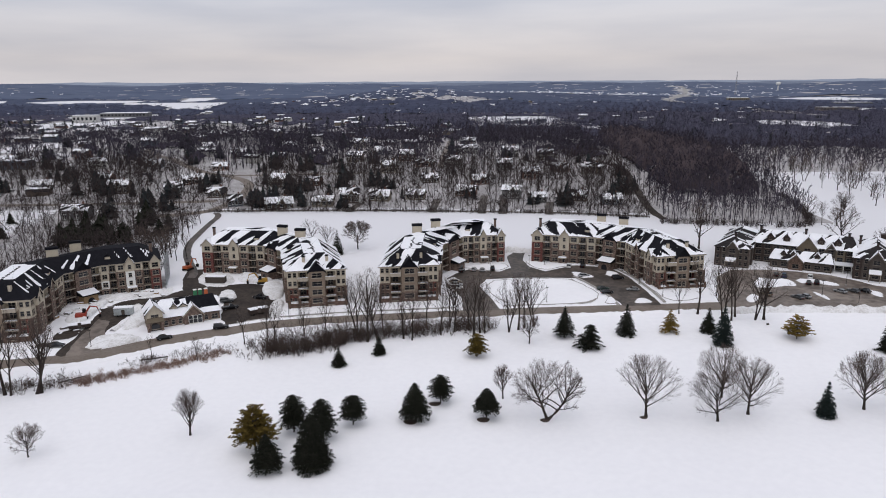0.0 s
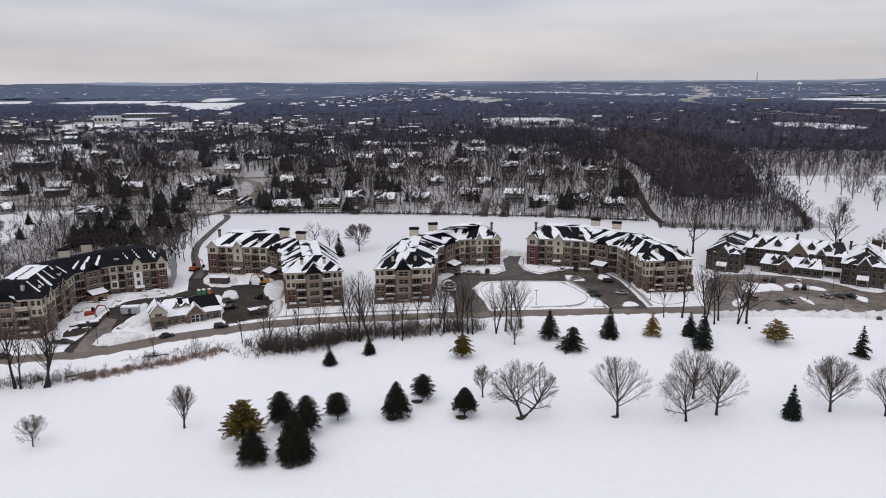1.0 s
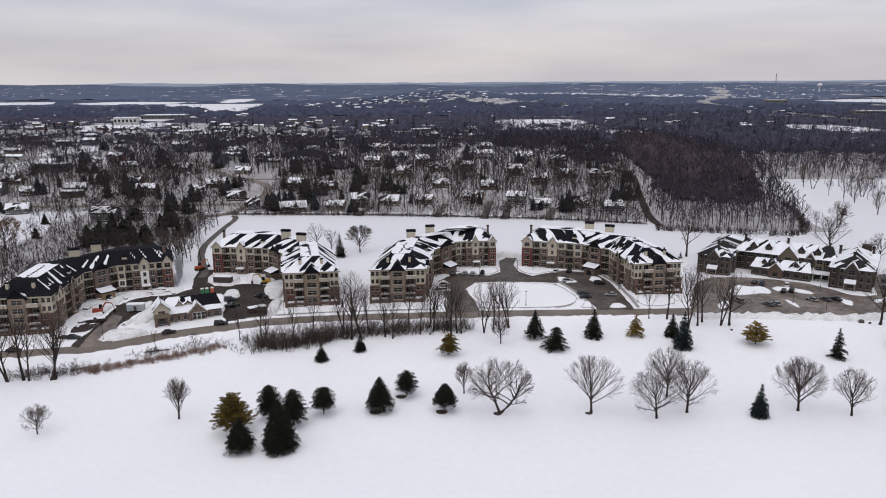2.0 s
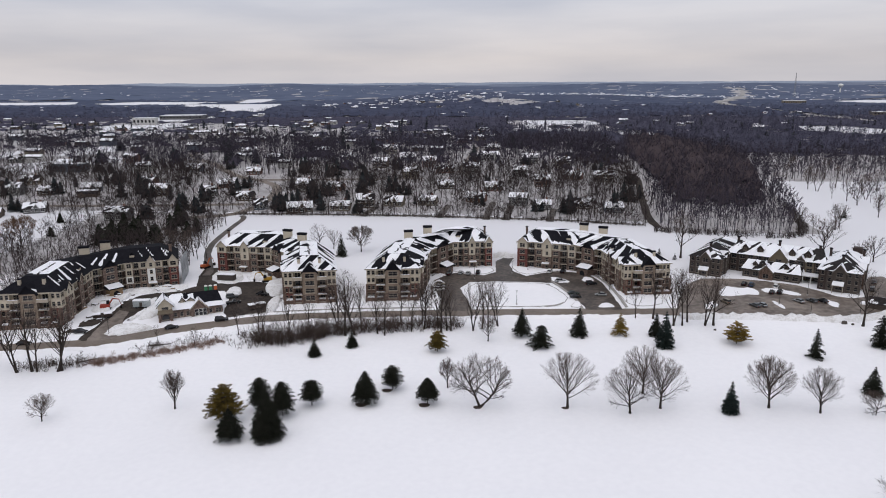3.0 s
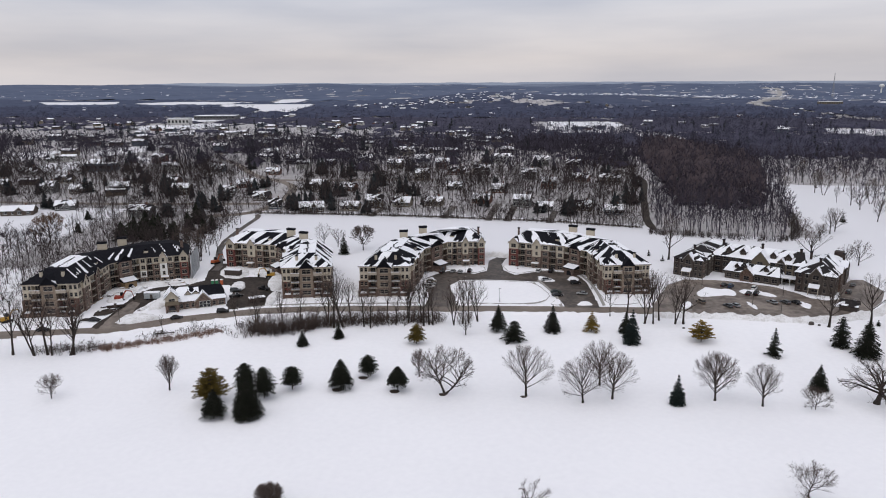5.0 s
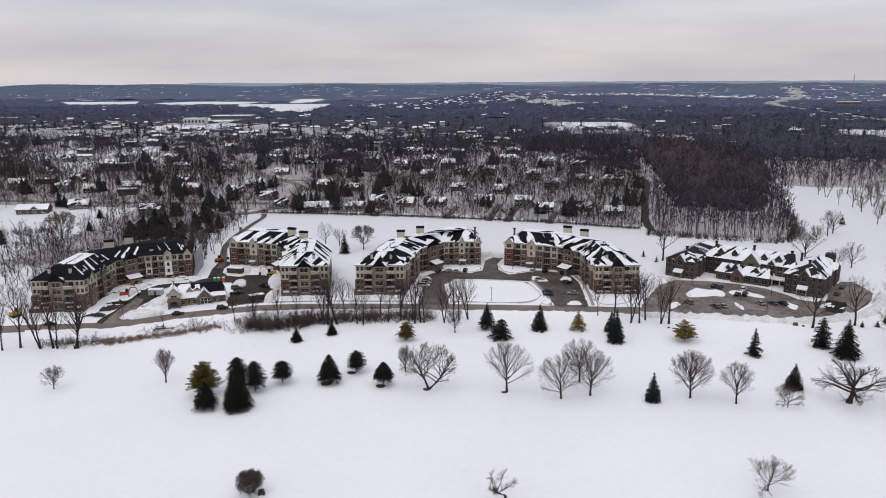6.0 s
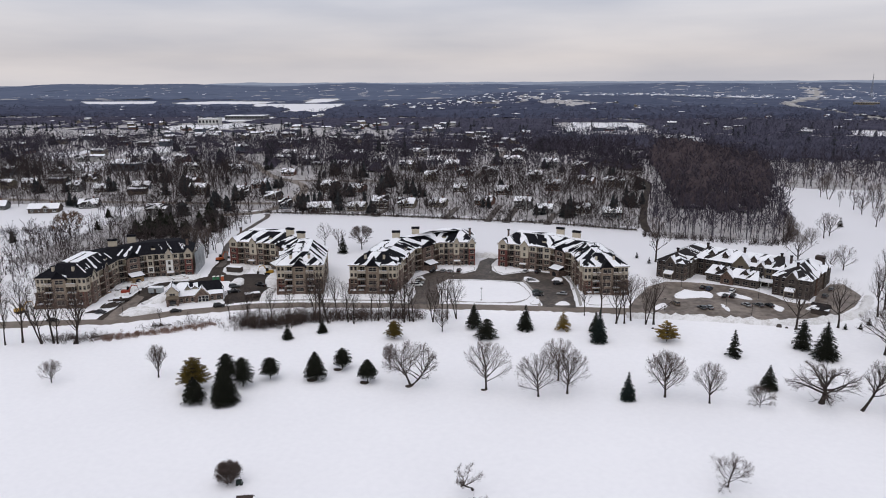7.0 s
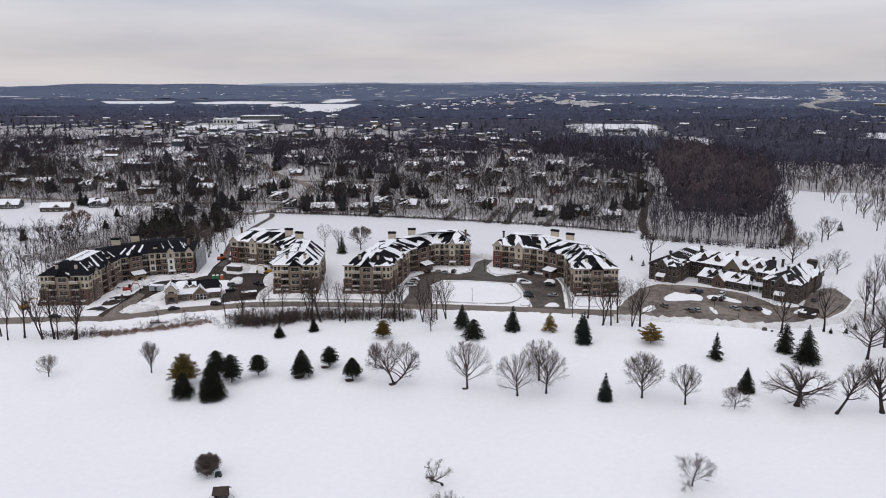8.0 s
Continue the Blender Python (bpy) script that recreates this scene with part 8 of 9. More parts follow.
def suburban_house(x, y, turn, w, d, h, rise, skin, snow, seed, garage=True):
    root = thing("house", Matrix.Translation((x, y, gz(x, y))) @ pose(0, 0, 0, 0, 0, turn), f"{WALL_NAMES[skin]} suburban house with snow on its pitched roof", "house", "houses of the wooded suburb")
    skins = {"a": HOUSE_WALLS[skin], "roof": BROWN_SHINGLE, "snow": snow, "cap": ROOF_SNOW}
    n = 1 if h < 4 else 2
    A = ("a",) * n
    st = h / n
    bays = [("W", 3, 0, 0, A), ("w", 2, 0, 0, A), ("W", 3, 0.4, rise * 0.75, A), ("W", 3, 0, 0, A)]
    facade(root, (-w / 2, -d / 2), (w / 2, -d / 2), 0, bays, skins, st, WHITE_TRIM)
    sh = Shell()
    for sx in (-1, 1):
        q = [(sx * w / 2, -sx * -d / 2, -2), (sx * w / 2, -sx * d / 2, -2), (sx * w / 2, -sx * d / 2, h), (sx * w / 2, 0, h + rise), (sx * w / 2, sx * d / 2, h)]
        sh.poly([(sx * w / 2, -d / 2, -2), (sx * w / 2, d / 2, -2), (sx * w / 2, d / 2, h), (sx * w / 2, 0, h + rise - 0.2), (sx * w / 2, -d / 2, h)])
    sh.poly([(w / 2, d / 2, -2), (-w / 2, d / 2, -2), (-w / 2, d / 2, h), (w / 2, d / 2, h)])
    part("end_wall", sh, HOUSE_WALLS[skin], root)
    rf, sn = Shell(), Shell()
    for s in (-1, 1):
        o = 0.5
        k = rise / (d / 2)
        q = [Vector((-w / 2 - o, s * (d / 2 + o), h - o * k)), Vector((w / 2 + o, s * (d / 2 + o), h - o * k)), Vector((w / 2 + o, 0, h + rise)), Vector((-w / 2 - o, 0, h + rise))]
        if s > 0:
            q.reverse()
        rf.hexa([p - Vector((0, 0, 0.2)) for p in q], q)
        snow_on(sn, [q], streaks(seed + s, snow), 1.5, 0.15)
    part("roof", rf, BROWN_SHINGLE, root)
    if sn.v:
        part("roof_snow", sn, ROOF_SNOW, root)
    ch = Shell()
    ch.box(w * 0.2, w * 0.2 + 0.9, 0.3, 1.1, h, h + rise + 1.2)
    part("chimney", ch, HOUSE_WALLS[4], root)


HOUSES = [(-112, 404, 8, 9), (-86, 397, 4, 17), (-62, 402, 2, 13), (-47.8, 409, -4, 12), (-30.5, 413, 0, 13), (-10, 416, 0, 12), (20, 424, -6, 13), (46, 416, -4, 12), (60, 408, -6, 11), (83, 410, -10, 13), (101, 402, -10, 12), (108, 487, -12, 16), (88, 496, -10, 14),
          (50, 505, 0, 12), (28, 572, 0, 16), (14, 520, 4, 14), (-6, 520, 4, 15), (-30, 498, 4, 12), (-58, 541, 0, 13), (-96, 452, -6, 12), (-76, 455, -4, 12), (-154, 462, 12, 15), (-128, 424, 10, 12), (-158, 438, 8, 12), (-271, 378, 14, 22), (-248, 392, 14, 14), (-311, 381, 4, 18),
          (-188, 377, 10, 16), (-290, 436, 8, 13), (-268, 437, 8, 12), (-243, 448, 8, 14), (-190, 436, 6, 14), (-214, 470, 0, 13), (-300, 470, 0, 14), (-330, 440, 5, 13), (-118, 552, 0, 14), (-90, 575, 6, 14), (-150, 560, 0, 13), (-40, 575, 0, 14), (60, 560, 0, 14), (85, 545, -8, 13),
          (30, 620, 0, 15), (-5, 640, 0, 14), (-60, 610, 0, 14), (-120, 610, 0, 14), (-180, 590, 0, 14), (-240, 520, 0, 14), (-270, 560, 0, 14), (-310, 530, 0, 14), (-200, 520, 0, 13), (-350, 500, 0, 16), (-370, 560, 0, 14), (-150, 510, 0, 12), (64, 470, -6, 12), (30, 455, -4, 12), (-2, 462, 0, 12), (-20, 545, 0, 12)]
rs = random.Random(5)
for k, (x, y, turn, w) in enumerate(HOUSES):
    two = rs.random() < 0.45
    suburban_house(x, y, turn + rs.uniform(-14, 14), w * 0.88, rs.uniform(7.0, 8.5), 5.2 if two else 3.0, rs.uniform(2.2, 3.2), rs.choice((0, 0, 0, 1, 2, 2, 4, 4, 5, 3)), rs.uniform(-0.15, 0.5), 200 + 3 * k)

# shapes for the houses farther off
FAR_HOUSE = []
for k in range(12):
    w, d, h, rise = 12 + 1.5 * (k % 4), 7.5 + (k % 3), (3.0, 5.4)[k % 2], 2.3 + 0.3 * (k % 3)
    wl_, rf, sn = Shell(), Shell(), Shell()
    wl_.box(-w / 2, w / 2, -d / 2, d / 2, -2, h)
    for s in (-1, 1):
        q = [Vector((-w / 2 - 0.5, s * (d / 2 + 0.5), h - 0.2)), Vector((w / 2 + 0.5, s * (d / 2 + 0.5), h - 0.2)), Vector((w / 2 + 0.5, 0, h + rise)), Vector((-w / 2 - 0.5, 0, h + rise))]
        if s > 0:
            q.reverse()
        rf.hexa([p - Vector((0, 0, 0.3)) for p in q], q)
        wl_.poly([(s * w / 2, -d / 2, h), (s * w / 2, d / 2, h), (s * w / 2, 0, h + rise - 0.3)])
    # a cross gable or garage wing towards one end
    gx, gw, gd = (-0.26, 0.24)[k % 2] * w, 2.6, d / 2 + 2.2
    wl_.box(gx - gw, gx + gw, -gd, -d / 2, -2, 2.8)
    wl_.poly([(gx - gw, -gd, 2.8), (gx + gw, -gd, 2.8), (gx, -gd, 2.8 + rise * 0.8)])
    for s in (-1, 1):
        q = [Vector((gx + s * (gw + 0.4), -gd - 0.4, 2.6)), Vector((gx, -gd - 0.4, 2.9 + rise * 0.8)), Vector((gx, -0.5, 2.9 + rise * 0.8)), Vector((gx + s * (gw + 0.4), -0.5, 2.6))]
        if s > 0:
            q.reverse()
        rf.hexa([p - Vector((0, 0, 0.25)) for p in q], q)
    # snow cover slid back unevenly from both eaves
    for c in range(9):
        x = -w / 2 - 0.4 + (w + 0.8) * c / 8
        for s in (-1, 1):
            t = (0.1, 0.35, 0.55, 0.2)[k % 4] + 0.3 * noise.noise(Vector((c * 0.7, k * 3.1, s)))
            sn.v.append((x, s * (d / 2 + 0.5) * (1 - t), h - 0.2 + (rise + 0.2) * t + 0.2))
            if s < 0:
                sn.v.append((x, 0, h + rise + 0.2))
    for c in range(8):
        sn.f += [(3 * c, 3 * c + 3, 3 * c + 4, 3 * c + 1), (3 * c + 1, 3 * c + 4, 3 * c + 5, 3 * c + 2)]
    FAR_HOUSE.append((wl_.data("wall", HOUSE_WALLS[k % 6]), rf.data("roof", BROWN_SHINGLE), sn.data("roof_snow", ROOF_SNOW), WALL_NAMES[k % 6]))
def long_block(x, y, turn, w, d, h, mat, label):
    """A large flat-roofed building: walls with window bands, parapet, snow on top."""
    root = thing("flat_roofed_building", Matrix.Translation((x, y, gz(x, y))) @ pose(0, 0, 0, 0, 0, turn), label, "building", "large distant buildings")
    wl_, rf, win = Shell(), Shell(), Shell()
    wl_.box(-w / 2, w / 2, -d / 2, d / 2, -3, h)
    rf.box(-w / 2 + 0.4, w / 2 - 0.4, -d / 2 + 0.4, d / 2 - 0.4, h, h + 0.3)
    part("wall", wl_, mat, root)
    part("roof_snow", rf, ROOF_SNOW, root)
    n = int(w / 6)
    for k in range(n):
        win = Shell()
        x0 = -w / 2 + 1.5 + k * 6
        win.box(x0, x0 + 3.2, -d / 2 - 0.08, -d / 2, h * 0.4, h * 0.75)
        part("window", win, GLASS, root)


long_block(-542, 1150, 10, 36, 20, 12, HOUSE_WALLS[3], "long white school building with a snowy flat roof")
long_block(-560, 1345, 8, 80, 40, 8, HOUSE_WALLS[2], "long grey school building with a snowy flat roof")
long_block(-300, 520, 0, 24, 12, 6, HOUSE_WALLS[5], "slate-blue hall with a snowy roof")
long_block(790, 1420, -10, 70, 30, 8, HOUSE_WALLS[1], "large beige warehouse among bare woods")
long_block(980, 1700, -10, 80, 30, 9, HOUSE_WALLS[2], "large grey warehouse among bare woods")
long_block(900, 2150, -10, 60, 30, 9, HOUSE_WALLS[1], "large beige office block among bare woods")

# ---- open snow in the distance: lakes, fields, a motorway ----
def patch(name, cx, cy, rx, ry, label, category, mat=None, lift=0.5, seed=0.0):
    sh = Shell()
    ring = []
    for k in range(40):
        a = 2 * math.pi * k / 40
        f = 1 + 0.45 * noise.noise(Vector((math.cos(a) * 1.3 + seed, math.sin(a) * 1.3, seed))) + 0.3 * noise.noise(Vector((math.cos(a) * 4 + seed, math.sin(a) * 4, seed)))
        ring.append((cx + rx * f * math.cos(a), cy + ry * f * math.sin(a)))
    sh.v.append((cx, cy, gz(cx, cy) + lift))
    for s in (0.5, 1.0):
        sh.v.extend([(cx + (p[0] - cx) * s, cy + (p[1] - cy) * s, gz(cx + (p[0] - cx) * s, cy + (p[1] - cy) * s) + lift) for p in ring])
    for k in range(40):
        j = (k + 1) % 40
        sh.f.append((0, 1 + k, 1 + j))
        sh.f.append((1 + k, 41 + k, 41 + j, 1 + j))
    tagged(part(name, sh, mat or SNOW), label, category, kind="structure")
    OPEN.append((cx, cy, rx * 0.98, ry * 0.98))


OPEN, OPEN_POLYS = [], []


def open_sheet(name, pts, label, category, lift=0.5):
    """Open snow with a wandering outline among the woods."""
    if category == "lake":
        OPEN_POLYS.append(pts)
    sheet(name, pts, SNOW, lift, label, category, 12.0, 40)


open_sheet("frozen_lake", [(-600, 1600), (-480, 1590), (-540, 1800), (-640, 2280), (-930, 2230), (-850, 2040), (-640, 1800)], "wide frozen lake under smooth snow", "lake")
open_sheet("frozen_lake", [(-1130, 2170), (-940, 2200), (-900, 2440), (-1170, 2400), (-1260, 2290)], "frozen lake under smooth snow", "lake")
open_sheet("frozen_lake", [(-1500, 2200), (-1300, 2230), (-1390, 2420), (-1690, 2400)], "frozen lake under smooth snow", "lake")
open_sheet("frozen_lake", [(-800, 2330), (-740, 2340), (-800, 2760), (-900, 2740)], "frozen pond under smooth snow", "lake")
open_sheet("snowy_clearing", [(60, 960), (150, 970), (205, 1200), (190, 1270), (90, 1270)], "snowy clearing with a few roofs among bare woods", "field")
patch("snowy_field", -2380, 2740, 70, 30, "open snowy field among bare woods", "field", seed=13)
patch("snowy_field", -2060, 2720, 55, 22, "open snowy field among bare woods", "field", seed=17)
patch("snowy_field", -412, 590, 22, 30, "open snowy field among bare woods", "field", seed=4)
patch("snowy_field", -342, 628, 25, 34, "open snowy field among bare woods", "field", seed=5)
patch("snowy_field", -338, 535, 24, 26, "open snowy field among bare woods", "field", seed=6)
patch("snowy_field", -298, 565, 15, 20, "open snowy field among bare woods", "field", seed=16)
patch("snowy_field", -520, 1110, 62, 90, "open snowy field beside a school", "field", seed=18)
patch("snowy_field", -580, 1340, 70, 110, "open snowy field beside a school", "field", seed=19)
patch("snowy_field", 215, 900, 26, 70, "snowy clearing with a few roofs among bare woods", "field", seed=21)
patch("snowy_field", 505, 985, 50, 95, "open snowy field among bare woods", "field", seed=9)
patch("snowy_field", 900, 1500, 90, 70, "open snowy field among bare woods", "field", seed=8)
patch("snowy_field", 1250, 2300, 160, 150, "open snowy field among bare woods", "field", seed=10)
patch("snowy_field", 690, 2700, 80, 70, "open snowy field among bare woods", "field", seed=14)
HIGHWAY = [(656, 1180), (656, 1300), (656, 1448), (674, 1655), (680, 1788), (690, 1988), (712, 2226), (770, 2339), (895, 2644), (1045, 3018), (1150, 3400)]
ribbon("motorway", HIGHWAY, 17, CONCRETE, 1.2, "pale motorway winding through bare woods", "road", 0.0, 20.0)

# ---- houses farther off, along the streets of the suburb ----
rs = random.Random(8)
FAR_SPOTS = []




def clear_ground(x, y):
    return all(((x - cx) / rx) ** 2 + ((y - cy) / ry) ** 2 > 1.1 for cx, cy, rx, ry in OPEN) and not any(inside(q, x, y) for q in OPEN_POLYS)


def far_house(x, y, turn, group):
    k = rs.randrange(12)
    root = thing("distant_house", Matrix.Translation((x, y, gz(x, y))) @ pose(0, 0, 0, 0, 0, turn) @ Matrix.Diagonal((0.85, 0.85, 0.85, 1)), f"{FAR_HOUSE[k][3]} house with a snowy pitched roof among bare trees", "house", group)
    part("wall", FAR_HOUSE[k][0], None, root)
    part("roof", FAR_HOUSE[k][1], None, root)
    part("roof_snow", FAR_HOUSE[k][2], None, root)
    FAR_SPOTS.append((x, y))


# streets of the western suburb: rows of lots along curving lines
NEAR_SPOTS = []
for row, (y0, bow, x0, x1) in enumerate(((432, 8, -400, -200), (462, 6, -410, -205), (492, -5, -420, -190), (528, 9, -440, -30), (562, 4, -470, -20), (598, -7, -490, 20), (634, 5, -520, -20), (672, 8, -560, -60))):
    x = x0
    while x < x1:
        y = y0 + bow * math.sin(x * 0.012 + row) + rs.uniform(-5, 5)
        if rs.random() < 0.5 and clear_ground(x, y) and all(abs(x - hx) > 15 or abs(y - hy) > 14 for hx, hy, _, _ in HOUSES):
            far_house(x, y, rs.uniform(-18, 18) + (180 if row % 2 else 0), "houses of the wooded suburb")
            NEAR_SPOTS.append((x, y))
        x += rs.uniform(22, 34)
count = 0
while count < 150:
    far = count >= 95
    y = rs.uniform(700, 1200) if not far else rs.uniform(1250, 2000)
    x = rs.uniform(-0.72, 0.42) * y + 30
    if not far and x > 30 and (y < 940 or rs.random() < 0.5):
        continue
    if not clear_ground(x, y):
        continue
    place = noise.noise(Vector((x * 0.006, y * 0.004, 21)))
    if place < -0.12 + rs.uniform(-0.1, 0.1):
        continue
    if far and not (-420 < x < 260 and y > 1700) and rs.random() < 0.8:
        continue
    far_house(x, y, rs.uniform(-30, 30) + rs.choice((0, 90, 180)), "distant houses")
    count += 1


# ---- woods ----
FAIR = [(165, 346), (196, 358), (206, 380), (218, 440), (236, 510), (290, 540), (420, 540), (420, 300), (165, 300)]
HILLWOOD = [(117, 358), (133, 354), (161, 350), (181, 348), (196, 366), (208, 420), (224, 480), (240, 545), (256, 625), (262, 700), (160, 700), (136, 600), (134, 500), (128, 450), (123, 420), (121, 385)]


def away_from_road(x, y):
    for pts, r in LANES:
        for (x0, y0), (x1, y1) in zip(pts, pts[1:]):
            dx, dy = x1 - x0, y1 - y0
            t = max(0, min(1, ((x - x0) * dx + (y - y0) * dy) / (dx * dx + dy * dy)))
            if (x - x0 - dx * t) ** 2 + (y - y0 - dy * t) ** 2 < r * r:
                return False
    return True


LANES = [([(-94, 270), (-100, 288), (-109, 312), (-113, 335), (-114.3, 359), (-118, 386)], 2.6), ([(-135, 384), (-122, 392), (-116, 408), (-113.5, 430), (-116, 452), (-124, 470), (-140, 486), (-157, 498)], 8.5), ([(-157, 498), (-178, 524), (-200, 556), (-220, 576), (-236, 604)], 6.5), ([(-140, 486.5), (-90, 489), (-50, 492)], 7.5), ([(5, 515), (16, 660)], 5), ([(-420, 408), (-125, 412)], 6),
         ([(119.8, 366), (119.5, 395), (127, 455), (133, 497), (118, 540)], 2.6), ([(26, 381), (30.5, 421)], 3.5), ([(37.5, 380), (41.5, 418)], 3.5), ([(-1, 384), (3.2, 414)], 3.5)]


def suburb_keep(x, y, rng):
    if not away_from_road(x, y):
        return False
    for hx, hy, _, w in HOUSES:
        if abs(x - hx) < w / 2 + 1.5 and abs(y - hy) < 7:
            return False
    for cx, cy, rx, ry in OPEN:
        if ((x - cx) / rx) ** 2 + ((y - cy) / ry) ** 2 < 1:
            return False
    for hx, hy in NEAR_SPOTS:
        if abs(x - hx) < 7 and -6 < y - hy < 5:
            return False
    thick = 0.6 * noise.noise(Vector((x * 0.012, y * 0.012, 4))) + 0.9 * noise.noise(Vector((x * 0.035, y * 0.03, 17)))
    west = max(0.0, min(1.0, (-x - 20) / 120)) * max(0.0, min(1.0, (y - 470) / 60))
    return rng.random() < 0.82 - 0.2 * west + thick * 0.75


SUBURB = [(-470, 395), (-128, 394), (-60, 393), (0, 391), (60, 386), (116, 374), (121, 400), (126, 450), (134, 500), (136, 600), (136, 690), (-520, 690)]
WEST = [(-420, 300), (-330, 318), (-250, 322), (-235, 372), (-160, 372), (-128, 384), (-119, 374), (-117, 330), (-112, 304), (-105, 288), (-106, 277), (-128, 268), (-146, 258), (-152, 228), (-149, 205), (-175, 200), (-230, 205), (-420, 240)]
scatter("suburb_trees", [q for q in fill(SUBURB, 5.6, 1, suburb_keep) if q[1] < 510], NEAR_T, NEAR_WOODS, "leafless trees standing between suburban houses", "trees", 31, 0.6, 1.15)
scatter("suburb_trees", [q for q in fill(SUBURB, 5.4, 21, suburb_keep) if q[1] >= 505], MID_T, WOODS, "leafless trees standing between suburban houses", "trees", 39)
scatter("hill_woods", fill(HILLWOOD, 4.5, 2, lambda x, y, r: away_from_road(x, y) and (y < 440 or r.random() < 0.5)), WOOD_T, WOODS, "dense leafless woods on a hillside", "woods", 32, 0.6, 1.12)
scatter("brush", fill(HILLWOOD, 7.5, 29, lambda x, y, r: away_from_road(x, y) and y < 520), BRUSH, WOODS, "low bare undergrowth in a hillside wood", "brush", 49, 0.5, 1.1)
scatter("west_woods", fill(WEST, 5.5, 3, lambda x, y, r: away_from_road(x, y) and not (x < -212 and y > 308) and r.random() < (0.86 if x > -165 else 0.5) + 0.9 * noise.noise(Vector((x * 0.03, y * 0.03, 41)))), WEST_T, NEAR_WOODS, "leafless trees behind the building site", "trees", 33, 0.5, 1.0)
scatter("street_trees", fill([(-240, 372), (-160, 374), (-128, 384), (-127, 404), (-420, 402), (-420, 386), (-240, 386)], 6.3, 43, lambda x, y, r: away_from_road(x, y) and suburb_keep(x, y, r)), NEAR_T, NEAR_WOODS, "leafless trees along a residential street", "trees", 44, 0.5, 0.95)
scatter("brush", fill(WEST, 7.5, 23, lambda x, y, r: away_from_road(x, y) and r.random() < 0.7), BRUSH, NEAR_WOODS, "tangled bare brush behind the building site", "brush", 40, 0.8, 1.5)
scatter("fence_trees", along([(-122, 389), (-69.5, 389), (-14.5, 387), (38.3, 383), (72, 379.5), (113.4, 371)], 135, 3.0, 4), NEAR_T, NEAR_WOODS, "row of leafless trees along a fence", "trees", 34, 0.4, 0.85)
scatter("brush", along([(-122, 389), (-69.5, 389), (-14.5, 387), (38.3, 383), (72, 379.5), (113.4, 371)], 400, 3.0, 5), BRUSH, NEAR_WOODS, "bare brush along a fence", "brush", 35, 0.6, 1.0)
scatter("brush", along([(-330, 316), (-300, 318), (-260, 318), (-225, 330)], 120, 5, 6), BRUSH, WOODS, "bare brush beside a snowy field", "brush", 36, 0.8, 1.2)
scatter("brush", along([(117, 358), (133, 354), (161, 349), (181, 347), (196, 366), (208, 420)], 260, 5, 16), BRUSH, NEAR_WOODS, "bare brush at the edge of the woods", "brush", 37, 0.8, 1.3)


HOUSE_CELLS = set()
for hx, hy in FAR_SPOTS:
    for i in range(-1, 2):
        for j in range(-1, 1):
            HOUSE_CELLS.add((int(hx // 8) + i, int(hy // 8) + j))


def far_keep(x, y, rng):
    if inside(FAIR, x, y) or (int(x // 8), int(y // 8)) in HOUSE_CELLS:
        return False
    for cx, cy, rx, ry in OPEN:
        if ((x - cx) / rx) ** 2 + ((y - cy) / ry) ** 2 < 1:
            return False
    if any(inside(q, x, y) for q in OPEN_POLYS) or (55 < x < 205 and 960 < y < 1275 and rng.random() < 0.8):
        return False
    for (x0, y0), (x1, y1) in zip(HIGHWAY, HIGHWAY[1:]):
        dx, dy = x1 - x0, y1 - y0
        t = max(0, min(1, ((x - x0) * dx + (y - y0) * dy) / (dx * dx + dy * dy)))
        if math.hypot(x - x0 - dx * t, y - y0 - dy * t) < 14:
            return False
    return True


def canopy_keep(x, y, rng):
    west = max(0.0, min(1.0, (-x + 20) / 300)) * max(0.0, min(1.0, (1300 - y) / 400))
    if rng.random() > 0.94 - 0.42 * west + 0.6 * min(0, noise.noise(Vector((x * 0.008, y * 0.008, 9)))) * (0.25 + west):
        return False
    if west > 0.1 and noise.noise(Vector((x * 0.03, y * 0.014, 31))) > 0.34 - 0.42 * west:
        return False
    return far_keep(x, y, rng)


def some(share):
    return lambda x, y, rng: rng.random() < share and far_keep(x, y, rng)


canopy("hill_wood_tops", [(136, 425), (165, 412), (188, 410), (198, 430), (212, 465), (228, 520), (246, 585), (254, 640), (262, 700), (160, 700), (142, 600), (142, 500)], 4.2, 12.5, BROWN_CANOPY,
       lambda x, y, r: r.random() < 0.62 + 0.3 * min(1.0, (y - 410) / 120), 66, "close brown branch tips of a hillside wood", "woods")
SIDES = [(-640, 690), (-520, 690), (-430, 395), (-560, 395)]
EASTSIDE = [(420, 660), (420, 560), (600, 560), (700, 660)]
canopy("suburb_thickets", [(-560, 480), (134, 480), (140, 600), (255, 640), (255, 700), (-620, 700)], 5.0, 7.0, CANOPY,
       lambda x, y, r: noise.noise(Vector((x * 0.03, y * 0.03, 2))) > 0.45 - (0.62 if x > 10 else 0.3) * (y - 480) / 200 and suburb_keep(x, y, r), 65, "leafless thickets between suburban houses", "woods")
scatter("suburb_trees", fill(SIDES, 8.0, 7, some(0.7)) + fill(EASTSIDE, 7.0, 17, some(0.8)), MID_T, WOODS, "leafless trees between distant houses", "trees", 42)


